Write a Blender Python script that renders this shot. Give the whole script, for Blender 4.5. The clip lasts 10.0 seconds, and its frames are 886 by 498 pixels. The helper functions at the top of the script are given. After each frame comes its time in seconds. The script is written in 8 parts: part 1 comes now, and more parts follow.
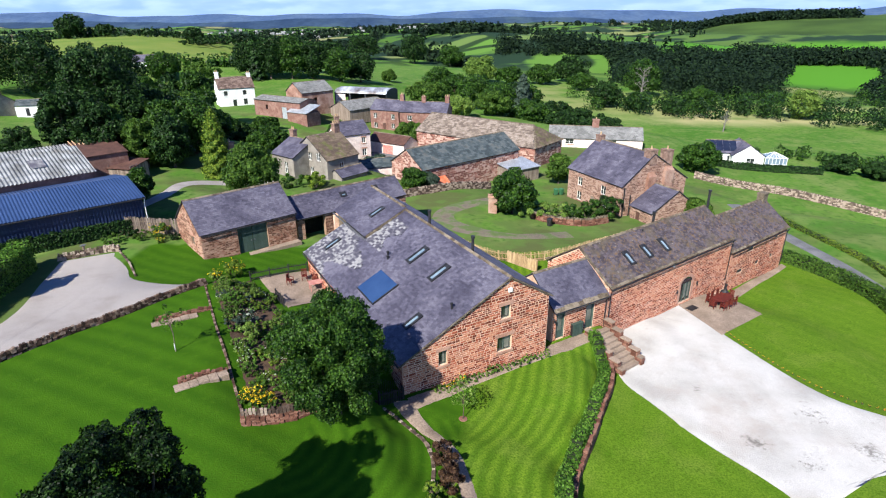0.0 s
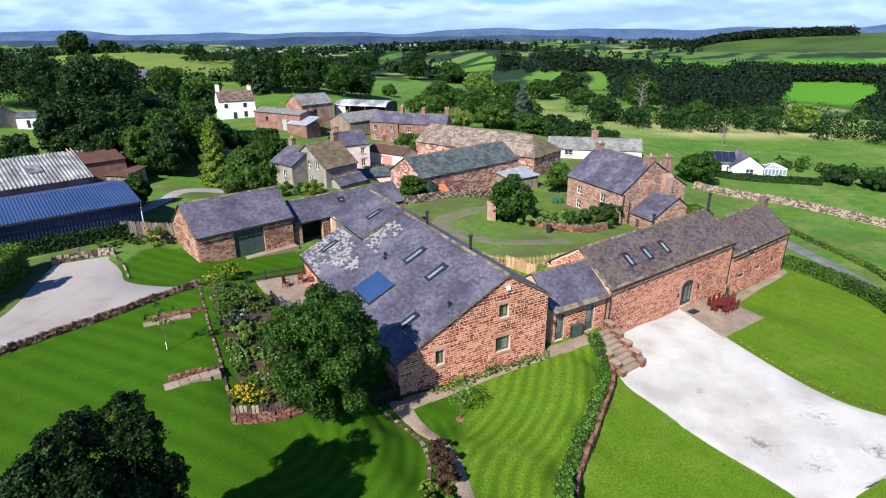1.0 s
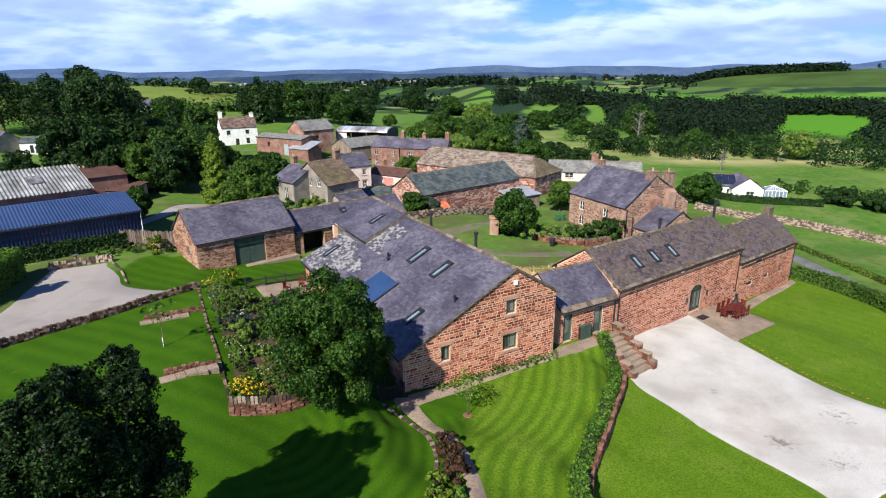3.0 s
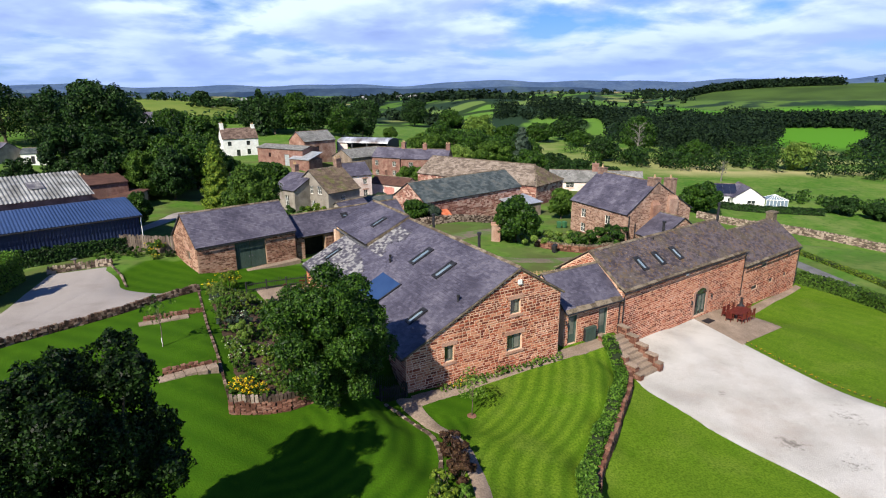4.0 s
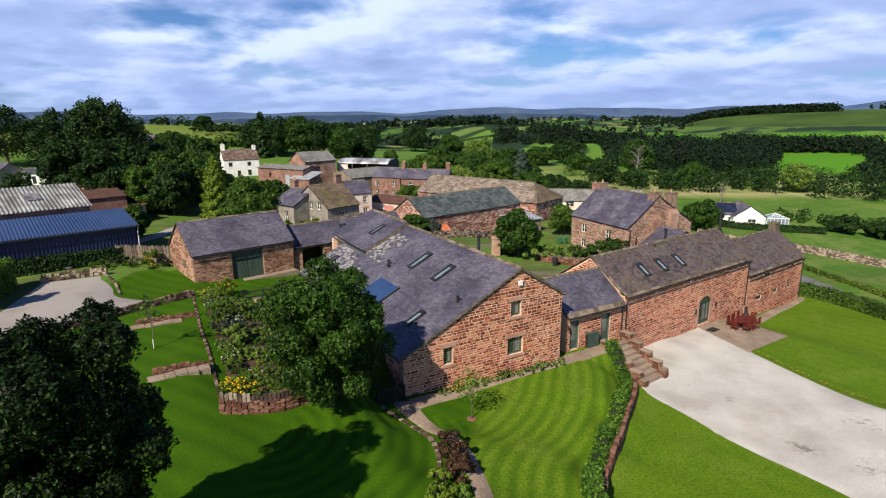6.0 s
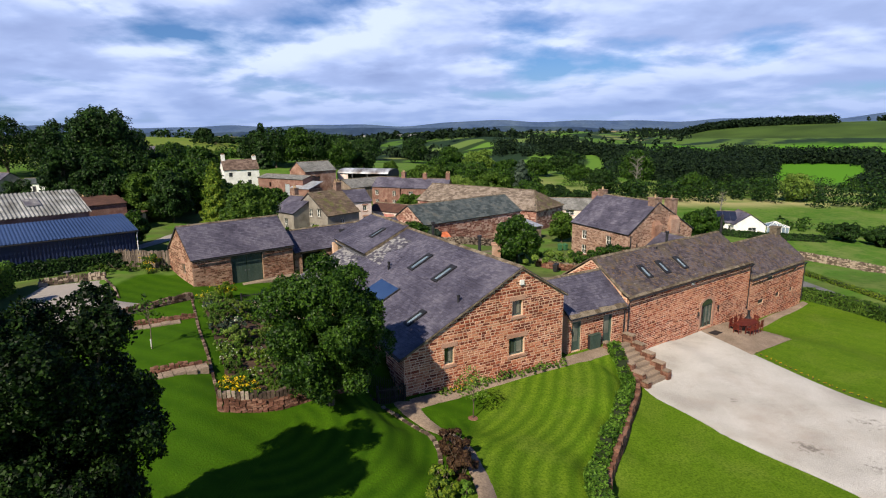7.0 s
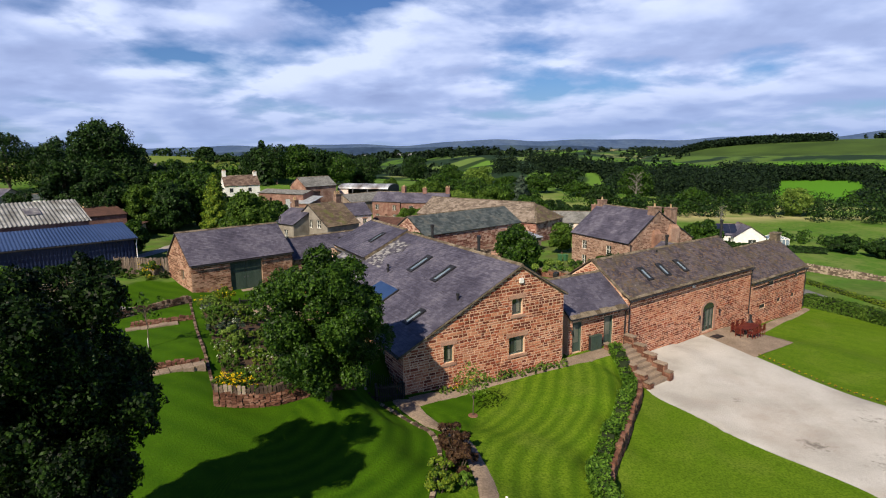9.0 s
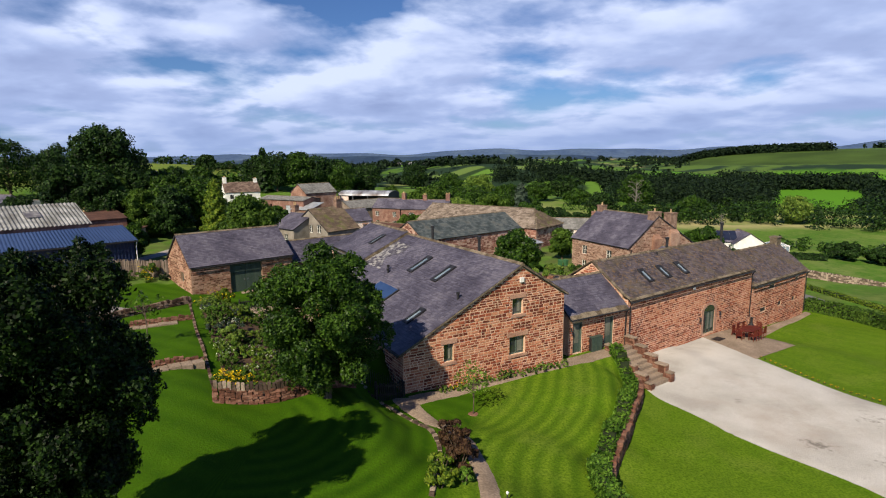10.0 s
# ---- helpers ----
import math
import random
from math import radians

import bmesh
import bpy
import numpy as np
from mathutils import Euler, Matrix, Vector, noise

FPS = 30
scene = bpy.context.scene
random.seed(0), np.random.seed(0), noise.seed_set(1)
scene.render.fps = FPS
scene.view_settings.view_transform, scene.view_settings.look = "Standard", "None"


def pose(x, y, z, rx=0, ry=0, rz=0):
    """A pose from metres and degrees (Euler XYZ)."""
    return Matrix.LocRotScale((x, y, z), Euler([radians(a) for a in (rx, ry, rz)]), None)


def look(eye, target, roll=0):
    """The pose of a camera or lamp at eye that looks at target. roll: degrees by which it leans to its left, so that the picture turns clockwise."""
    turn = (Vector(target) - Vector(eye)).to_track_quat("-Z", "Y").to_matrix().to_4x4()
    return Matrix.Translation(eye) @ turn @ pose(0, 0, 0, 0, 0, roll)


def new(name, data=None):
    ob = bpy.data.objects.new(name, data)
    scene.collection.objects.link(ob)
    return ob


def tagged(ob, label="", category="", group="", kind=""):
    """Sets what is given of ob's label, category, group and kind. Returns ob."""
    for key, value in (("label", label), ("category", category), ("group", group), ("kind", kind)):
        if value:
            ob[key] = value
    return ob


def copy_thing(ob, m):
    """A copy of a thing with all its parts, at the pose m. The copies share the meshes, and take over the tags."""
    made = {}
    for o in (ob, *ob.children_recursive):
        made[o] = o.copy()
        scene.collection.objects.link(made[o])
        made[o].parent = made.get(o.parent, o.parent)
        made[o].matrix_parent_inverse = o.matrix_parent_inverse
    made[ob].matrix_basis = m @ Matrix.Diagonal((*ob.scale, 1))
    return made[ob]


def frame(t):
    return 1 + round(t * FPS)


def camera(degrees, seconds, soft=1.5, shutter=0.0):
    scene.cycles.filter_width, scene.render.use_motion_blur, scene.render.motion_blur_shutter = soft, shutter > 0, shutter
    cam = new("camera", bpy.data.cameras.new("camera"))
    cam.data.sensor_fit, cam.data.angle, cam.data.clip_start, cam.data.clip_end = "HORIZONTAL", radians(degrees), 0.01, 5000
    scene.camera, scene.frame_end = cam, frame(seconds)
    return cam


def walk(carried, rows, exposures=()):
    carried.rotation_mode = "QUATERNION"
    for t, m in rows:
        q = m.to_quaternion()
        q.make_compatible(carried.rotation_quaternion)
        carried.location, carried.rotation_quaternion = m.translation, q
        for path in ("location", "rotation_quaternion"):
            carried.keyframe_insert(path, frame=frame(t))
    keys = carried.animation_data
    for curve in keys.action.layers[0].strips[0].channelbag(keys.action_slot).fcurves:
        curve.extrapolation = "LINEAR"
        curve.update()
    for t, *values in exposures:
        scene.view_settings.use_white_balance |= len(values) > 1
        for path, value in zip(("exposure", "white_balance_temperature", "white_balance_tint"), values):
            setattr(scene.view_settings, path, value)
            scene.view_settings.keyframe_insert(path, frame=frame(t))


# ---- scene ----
cam = camera(76.8, 10.0, soft=1.15)
PATH = [
    (0, (0.618, 3.341, 22.986), (0.47, 5.181, 22.218), -0.3),
    (0.5, (0.702, 3.362, 22.364), (0.555, 5.213, 21.622), -0.3),
    (1, (0.81, 3.405, 21.64), (0.66, 5.267, 20.925), -0.3),
    (1.5, (0.73, 3.41, 20.924), (0.581, 5.283, 20.239), -0.3),
    (2, (0.638, 3.338, 20.229), (0.488, 5.222, 19.573), -0.3),
    (2.5, (0.537, 3.25, 19.545), (0.387, 5.143, 18.917), -0.3),
    (4, (0.185, 3.357, 17.89), (0.034, 5.272, 17.335), -0.4),
    (4.5, (0.161, 3.482, 17.492), (0.009, 5.404, 16.958), -0.3),
    (5, (0.21, 3.575, 17.051), (0.057, 5.502, 16.539), -0.4),
    (5.5, (0.266, 3.577, 16.624), (0.112, 5.51, 16.134), -0.4),
    (7, (0.181, 3.613, 15.339), (0.028, 5.561, 14.915), -0.5),
    (7.5, (0.197, 3.578, 15.003), (0.042, 5.53, 14.596), -0.5),
    (8, (0.216, 3.531, 14.702), (0.062, 5.486, 14.311), -0.5),
    (8.5, (0.238, 3.505, 14.381), (0.083, 5.463, 14.006), -0.6),
    (9, (0.264, 3.47, 14.067), (0.109, 5.431, 13.709), -0.7),
    (9.5, (0.255, 3.426, 13.78), (0.1, 5.391, 13.437), -0.6),
    (10, (0.242, 3.399, 13.465), (0.087, 5.366, 13.138), -0.6),
]
walk(cam, [(t, look(eye, target, roll)) for t, eye, target, roll in PATH], [(0, 0.08, 6050, 10), (2, -0.05, 6200, 10), (4, -0.25, 6550, 10), (5, -0.36, 6750, 10), (7, -0.50, 7100, 10), (10, -0.58, 7350, 10)])
# ---- light ----
SUN_EL, SHADOW = 40.0, (0.40, 0.917)
sun_dir = Vector((SHADOW[0] * math.cos(radians(SUN_EL)), SHADOW[1] * math.cos(radians(SUN_EL)), -math.sin(radians(SUN_EL))))
sun = new("sun", bpy.data.lights.new("sun", "SUN"))
sun.data.energy, sun.data.angle, sun.data.color = 9.6, radians(0.6), (1.0, 0.925, 0.79)
sun.matrix_world = sun_dir.to_track_quat("-Z", "Y").to_matrix().to_4x4()

world = bpy.data.worlds.new("world")
scene.world = world
world.use_nodes = True
wn, wl = world.node_tree.nodes, world.node_tree.links
wn.clear()


def wnode(kind, **props):
    n = wn.new(kind)
    for k, v in props.items():
        if k in n.inputs:
            n.inputs[k].default_value = v
    return n


sky = wn.new("ShaderNodeTexSky")
sky.sky_type, sky.sun_disc = "NISHITA", False
sky.sun_elevation, sky.sun_rotation = radians(SUN_EL), math.atan2(-SHADOW[0], -SHADOW[1])
sky.air_density, sky.dust_density, sky.ozone_density = 1.0, 0.2, 1.0
coord = wn.new("ShaderNodeTexCoord")
sep = wn.new("ShaderNodeSeparateXYZ")
wl.new(coord.outputs["Generated"], sep.inputs[0])
lift = wn.new("ShaderNodeMath"); lift.operation = "MAXIMUM"; lift.inputs[1].default_value = 0.0
wl.new(sep.outputs["Z"], lift.inputs[0])
add = wn.new("ShaderNodeMath"); add.inputs[1].default_value = 0.21
wl.new(lift.outputs[0], add.inputs[0])
flat = []
for axis in "XY":
    d = wn.new("ShaderNodeMath"); d.operation = "DIVIDE"
    wl.new(sep.outputs[axis], d.inputs[0]); wl.new(add.outputs[0], d.inputs[1])
    flat.append(d)
plane = wn.new("ShaderNodeCombineXYZ")
wl.new(flat[0].outputs[0], plane.inputs[0]); wl.new(flat[1].outputs[0], plane.inputs[1])


def wmath(op, a, b_=None, clamp=False):
    k = wn.new("ShaderNodeMath")
    k.operation, k.use_clamp = op, clamp
    for slot, v in enumerate((a, b_)):
        if isinstance(v, (int, float)):
            k.inputs[slot].default_value = v
        elif v is not None:
            wl.new(v, k.inputs[slot])
    return k.outputs[0]


def wrange(src, p0, p1, q0=0.0, q1=1.0):
    k = wn.new("ShaderNodeMapRange")
    k.interpolation_type = "SMOOTHSTEP"
    for slot, v in enumerate((p0, p1, q0, q1), 1):
        k.inputs[slot].default_value = v
    wl.new(src, k.inputs[0])
    return k.outputs[0]


def cloud_noise(scale, shift, detail, rough):
    mp = wn.new("ShaderNodeMapping")
    mp.inputs["Location"].default_value = shift
    wl.new(plane.outputs[0], mp.inputs[0])
    k = wnode("ShaderNodeTexNoise", Scale=scale, Detail=detail, Roughness=rough, Distortion=0.1)
    wl.new(mp.outputs[0], k.inputs["Vector"])
    return k.outputs["Fac"]


# cumulus layer: broad cells with lumpy edges, lit from the sun's side, grey underneath
CELL = (6.2, 1.9, 0.0)
cell = cloud_noise(1.3, CELL, 7.0, 0.53)
sunward = cloud_noise(1.3, (CELL[0] - 0.05, CELL[1] - 0.16, 0.0), 5.0, 0.5)
relief = wrange(wmath("SUBTRACT", cell, sunward), -0.14, 0.16)
thick = wrange(cell, 0.50, 0.70)
gap_high = wmath("MULTIPLY", wmath("SUBTRACT", lift.outputs[0], 0.19, True), -1.9)  # gaps open towards the zenith
ramp = wn.new("ShaderNodeValToRGB")
ramp.color_ramp.elements[0].position, ramp.color_ramp.elements[1].position = 0.34, 0.48
wl.new(wmath("ADD", cell, gap_high), ramp.inputs[0])
shade = wmath("SUBTRACT", wmath("ADD", wmath("MULTIPLY", relief, 0.75), 0.26), wmath("MULTIPLY", thick, 0.36), True)
tone = wn.new("ShaderNodeValToRGB")
te = tone.color_ramp.elements
te[0].position, te[0].color = 0.0, (0.54, 0.75, 1.44, 1)
te[1].position, te[1].color = 0.85, (1.34, 1.64, 2.45, 1)
k = te.new(0.42); k.color = (0.82, 1.10, 1.92, 1)
wl.new(shade, tone.inputs[0])
dim = wn.new("ShaderNodeVectorMath"); dim.operation = "SCALE"; dim.inputs["Scale"].default_value = 0.115
tint = wn.new("ShaderNodeVectorMath"); tint.operation = "MULTIPLY"; tint.inputs[1].default_value = (0.55, 0.93, 1.65)
wl.new(sky.outputs[0], tint.inputs[0]); wl.new(tint.outputs[0], dim.inputs[0])
mixs = wn.new("ShaderNodeMix"); mixs.data_type = "RGBA"
wl.new(ramp.outputs[0], mixs.inputs[0])
wl.new(dim.outputs[0], mixs.inputs[6]); wl.new(tone.outputs[0], mixs.inputs[7])
low = wn.new("ShaderNodeMapRange"); low.inputs[1].default_value, low.inputs[2].default_value = 0.11, 0.0
low.inputs[3].default_value, low.inputs[4].default_value = 0.0, 0.75
wl.new(sep.outputs["Z"], low.inputs[0])
veil = wn.new("ShaderNodeMix"); veil.data_type = "RGBA"; veil.inputs[7].default_value = (0.54, 0.82, 1.58, 1)
wl.new(low.outputs[0], veil.inputs[0]); wl.new(mixs.outputs[2], veil.inputs[6])
bg = wn.new("ShaderNodeBackground"); bg.inputs["Strength"].default_value = 0.76
wl.new(veil.outputs[2], bg.inputs[0])
wo = wn.new("ShaderNodeOutputWorld")
wl.new(bg.outputs[0], wo.inputs[0])


# ---- materials ----
def surface(name, cols, scale=3.0, fine=30.0, rough=0.85, metal=0.0, bump=0.3, spread="", amount=0.35, fine_mix=0.35, stretch=(1, 1, 1), spec=0.3, flecks=()):
    """A procedural surface: two or three colours by broad noise, fine grain, and an own shade for each piece."""
    m = bpy.data.materials.new(name)
    m.use_nodes = True
    n, l = m.node_tree.nodes, m.node_tree.links
    b = n["Principled BSDF"]
    geo = n.new("ShaderNodeNewGeometry")
    mp = n.new("ShaderNodeMapping"); mp.inputs["Scale"].default_value = stretch
    l.new(geo.outputs["Position"], mp.inputs[0])
    big = n.new("ShaderNodeTexNoise"); big.inputs["Scale"].default_value = scale; big.inputs["Detail"].default_value = 5
    small = n.new("ShaderNodeTexNoise"); small.inputs["Scale"].default_value = fine; small.inputs["Detail"].default_value = 4
    l.new(mp.outputs[0], big.inputs["Vector"]); l.new(mp.outputs[0], small.inputs["Vector"])
    ramp_ = n.new("ShaderNodeValToRGB")
    e = ramp_.color_ramp.elements
    e[0].position, e[1].position = 0.32, 0.68
    e[0].color, e[1].color = (*cols[0], 1), (*cols[-1], 1)
    for i, c in enumerate(cols[1:-1], 1):
        k = e.new(0.32 + 0.36 * i / (len(cols) - 1)); k.color = (*c, 1)
    drive = big.outputs["Fac"]
    if spread:
        src = geo.outputs["Random Per Island"]
        if spread == "object":
            src = n.new("ShaderNodeObjectInfo").outputs["Random"]
        mul = n.new("ShaderNodeMath"); mul.operation = "MULTIPLY_ADD"
        mul.inputs[1].default_value, mul.inputs[2].default_value = amount, -amount / 2
        l.new(src, mul.inputs[0])
        s = n.new("ShaderNodeMath"); l.new(mul.outputs[0], s.inputs[0]); l.new(drive, s.inputs[1])
        drive = s.outputs[0]
    l.new(drive, ramp_.inputs[0])
    g = n.new("ShaderNodeMapRange")
    g.inputs[1].default_value, g.inputs[2].default_value = 0.25, 0.75
    g.inputs[3].default_value, g.inputs[4].default_value = 1 - fine_mix, 1 + fine_mix
    l.new(small.outputs["Fac"], g.inputs[0])
    x = n.new("ShaderNodeVectorMath"); x.operation = "SCALE"
    l.new(ramp_.outputs[0], x.inputs[0]); l.new(g.outputs[0], x.inputs["Scale"])
    colour = x.outputs[0]
    for tone_, size_, p0, p1, most in flecks:  # lichen, moss and stains with a shape of their own
        fn = n.new("ShaderNodeTexNoise"); fn.inputs["Scale"].default_value = size_; fn.inputs["Detail"].default_value = 6
        fn.inputs["Roughness"].default_value = 0.65
        l.new(geo.outputs["Position"], fn.inputs["Vector"])
        fr = n.new("ShaderNodeMapRange")
        for slot, v in enumerate((p0, p1, 0.0, most), 1):
            fr.inputs[slot].default_value = v
        l.new(fn.outputs["Fac"], fr.inputs[0])
        fm = n.new("ShaderNodeMix"); fm.data_type = "RGBA"; fm.inputs[7].default_value = (*tone_, 1)
        l.new(fr.outputs[0], fm.inputs[0]); l.new(colour, fm.inputs[6])
        colour = fm.outputs[2]
    l.new(colour, b.inputs["Base Color"])
    b.inputs["Roughness"].default_value, b.inputs["Metallic"].default_value = rough, metal
    b.inputs["Specular IOR Level"].default_value = spec
    if bump:
        bp = n.new("ShaderNodeBump"); bp.inputs["Strength"].default_value = bump; bp.inputs["Distance"].default_value = 0.05
        l.new(small.outputs["Fac"], bp.inputs["Height"]); l.new(bp.outputs[0], b.inputs["Normal"])
    return m


def leafy(name, cols, through_light=0.25, rough=0.55, gloss=0.12):
    m = surface(name, cols, scale=0.5, fine=6, rough=rough, bump=0, spread="island", amount=0.8, fine_mix=0.3, spec=gloss)
    b = m.node_tree.nodes["Principled BSDF"]
    out = m.node_tree.nodes["Material Output"]
    t = m.node_tree.nodes.new("ShaderNodeBsdfTranslucent")
    t.inputs["Color"].default_value = (cols[-1][0] * 1.3, cols[-1][1] * 1.4, cols[-1][2], 1)
    mx = m.node_tree.nodes.new("ShaderNodeMixShader"); mx.inputs[0].default_value = through_light
    m.node_tree.links.new(b.outputs[0], mx.inputs[1]); m.node_tree.links.new(t.outputs[0], mx.inputs[2])
    m.node_tree.links.new(mx.outputs[0], out.inputs["Surface"])
    return m


M = {}
M["slate"] = surface("slate", [(0.050, 0.046, 0.068), (0.080, 0.075, 0.106), (0.128, 0.120, 0.155)], 0.35, 14, 0.6, bump=0.3, spread="island", amount=0.25, spec=0.35, flecks=[((0.22, 0.215, 0.23), 4.5, 0.64, 0.72, 0.6), ((0.045, 0.04, 0.055), 0.7, 0.58, 0.75, 0.25)])
M["slate_piece"] = surface("slate_piece", [(0.050, 0.046, 0.068), (0.080, 0.075, 0.106), (0.128, 0.120, 0.155)], 0.35, 14, 0.6, bump=0.3, spread="object", amount=0.25, spec=0.35, flecks=[((0.22, 0.215, 0.23), 4.5, 0.64, 0.72, 0.6), ((0.045, 0.04, 0.055), 0.7, 0.58, 0.75, 0.25)])
M["slate_pale"] = surface("slate_pale", [(0.062, 0.058, 0.078), (0.092, 0.088, 0.108), (0.125, 0.122, 0.14), (0.26, 0.255, 0.255)], 1.6, 14, 0.7, bump=0.3, spread="island", amount=0.66)
M["slate_moss"] = surface("slate_moss", [(0.044, 0.036, 0.045), (0.070, 0.058, 0.070), (0.105, 0.088, 0.098)], 0.9, 9, 0.8, bump=0.35, spread="island", amount=0.42, flecks=[((0.16, 0.095, 0.035), 3.6, 0.53, 0.62, 0.75), ((0.10, 0.08, 0.045), 0.6, 0.48, 0.66, 0.6), ((0.32, 0.29, 0.25), 5.0, 0.635, 0.69, 0.85)])
M["slate_green"] = surface("slate_green", [(0.036, 0.048, 0.053), (0.058, 0.074, 0.080), (0.095, 0.110, 0.112)], 0.5, 8, 0.8, bump=0.3, spread="island", amount=0.4, flecks=[((0.26, 0.26, 0.25), 1.1, 0.62, 0.72, 0.6), ((0.10, 0.085, 0.06), 0.5, 0.55, 0.7, 0.6)])
M["roof_lichen"] = surface("roof_lichen", [(0.11, 0.085, 0.068), (0.17, 0.135, 0.108), (0.25, 0.205, 0.17)], 0.5, 6, 0.9, bump=0.3, spread="island", amount=0.4, flecks=[((0.34, 0.29, 0.25), 0.9, 0.55, 0.68, 0.6), ((0.075, 0.05, 0.04), 0.6, 0.55, 0.7, 0.6)])
M["roof_moss"] = surface("roof_moss", [(0.085, 0.060, 0.046), (0.12, 0.088, 0.062), (0.16, 0.12, 0.085)], 0.6, 7, 0.9, bump=0.4, spread="island", amount=0.4, flecks=[((0.10, 0.115, 0.025), 0.9, 0.5, 0.64, 0.8)])
M["stone"] = surface("stone", [(0.13, 0.032, 0.018), (0.21, 0.050, 0.026), (0.28, 0.074, 0.038), (0.345, 0.105, 0.055), (0.45, 0.195, 0.115)], 0.3, 12, 0.9, bump=0.5, spread="island", amount=0.56, fine_mix=0.3, flecks=[((0.10, 0.045, 0.035), 0.55, 0.60, 0.74, 0.45)])
M["stone_piece"] = surface("stone_piece", [(0.13, 0.032, 0.018), (0.21, 0.050, 0.026), (0.28, 0.074, 0.038), (0.345, 0.105, 0.055), (0.45, 0.195, 0.115)], 0.3, 12, 0.9, bump=0.5, spread="object", amount=0.56, fine_mix=0.3, flecks=[((0.10, 0.045, 0.035), 0.55, 0.60, 0.74, 0.45)])
M["stone_dark"] = surface("stone_dark", [(0.13, 0.066, 0.048), (0.215, 0.115, 0.082), (0.29, 0.17, 0.125), (0.36, 0.245, 0.19)], 0.5, 10, 0.9, bump=0.5, spread="island", amount=0.65, flecks=[((0.10, 0.065, 0.05), 0.4, 0.55, 0.7, 0.6)])
M["rubble"] = surface("rubble", [(0.12, 0.050, 0.031), (0.20, 0.085, 0.054), (0.28, 0.135, 0.09), (0.38, 0.235, 0.17)], 0.5, 10, 0.9, bump=0.5, spread="island", amount=0.75)
M["mortar_brown"] = surface("mortar_brown", [(0.22, 0.14, 0.09), (0.36, 0.24, 0.165)], 1.0, 14, 0.95, bump=0.3)
M["roof_brown"] = surface("roof_brown", [(0.08, 0.052, 0.042), (0.125, 0.085, 0.068), (0.18, 0.13, 0.105)], 0.7, 8, 0.9, bump=0.3, spread="island", amount=0.5)
M["roof_grey"] = surface("roof_grey", [(0.12, 0.12, 0.115), (0.17, 0.17, 0.165), (0.23, 0.23, 0.225)], 0.5, 7, 0.85, bump=0.2, spread="island", amount=0.3, flecks=[((0.09, 0.08, 0.065), 0.5, 0.55, 0.7, 0.6)])
M["curtain"] = surface("curtain", [(0.10, 0.11, 0.09), (0.19, 0.20, 0.17)], 1, 12, 0.4, bump=0.05, fine_mix=0.1)
M["chimney_stone"] = surface("chimney_stone", [(0.12, 0.075, 0.058), (0.19, 0.12, 0.092), (0.27, 0.185, 0.145)], 2.5, 12, 0.9, bump=0.4, spread="island", amount=0.4)
M["mortar_dark"] = surface("mortar_dark", [(0.28, 0.185, 0.14), (0.40, 0.28, 0.215)], 1.0, 14, 0.95, bump=0.3)
M["stone_old"] = surface("stone_old", [(0.085, 0.036, 0.023), (0.145, 0.062, 0.042), (0.21, 0.11, 0.078)], 0.8, 12, 0.95, bump=0.5, spread="island", amount=0.5)
M["tin_streak"] = surface("tin_streak", [(0.12, 0.10, 0.095), (0.26, 0.26, 0.28), (0.42, 0.44, 0.48), (0.62, 0.64, 0.68)], 0.35, 6, 0.5, metal=0.3, bump=0.1, stretch=(1, 0.25, 1))
M["mortar"] = surface("mortar", [(0.46, 0.285, 0.19), (0.66, 0.455, 0.335)], 1.0, 20, 0.95, bump=0.3)
M["ashlar"] = surface("ashlar", [(0.32, 0.17, 0.12), (0.43, 0.26, 0.19)], 1.5, 20, 0.9, bump=0.2, spread="island", amount=0.3)
M["coping"] = surface("coping", [(0.075, 0.056, 0.038), (0.125, 0.10, 0.07), (0.19, 0.155, 0.115)], 2.5, 10, 0.95, bump=0.4, spread="island", amount=0.4)
M["drywall"] = surface("drywall", [(0.05, 0.034, 0.026), (0.10, 0.070, 0.053), (0.17, 0.125, 0.095), (0.30, 0.24, 0.19)], 1.0, 14, 0.95, bump=0.5, spread="island", amount=0.7)
M["wall_dark"] = surface("wall_dark", [(0.032, 0.018, 0.012), (0.066, 0.036, 0.025), (0.11, 0.066, 0.047), (0.20, 0.14, 0.105)], 1.0, 14, 0.95, bump=0.5, spread="island", amount=0.7)
M["wall_pale"] = surface("wall_pale", [(0.085, 0.062, 0.048), (0.18, 0.135, 0.105), (0.33, 0.265, 0.21)], 1.0, 14, 0.95, bump=0.5, spread="island", amount=0.6)
M["frame"] = surface("frame", [(0.06, 0.09, 0.075), (0.085, 0.12, 0.10)], 3, 40, 0.5, bump=0.05)
M["green_door"] = surface("green_door", [(0.035, 0.062, 0.05), (0.055, 0.085, 0.07)], 2, 30, 0.55, bump=0.1, stretch=(1, 1, 0.2))
M["dark"] = surface("dark", [(0.012, 0.012, 0.014), (0.03, 0.03, 0.034)], 3, 30, 0.5, bump=0.05)
M["lead"] = surface("lead", [(0.10, 0.105, 0.12), (0.17, 0.175, 0.19)], 3, 20, 0.5, metal=0.3, bump=0.1)
M["white"] = surface("white", [(0.62, 0.62, 0.60), (0.78, 0.78, 0.76)], 1, 15, 0.8, bump=0.1, fine_mix=0.1)
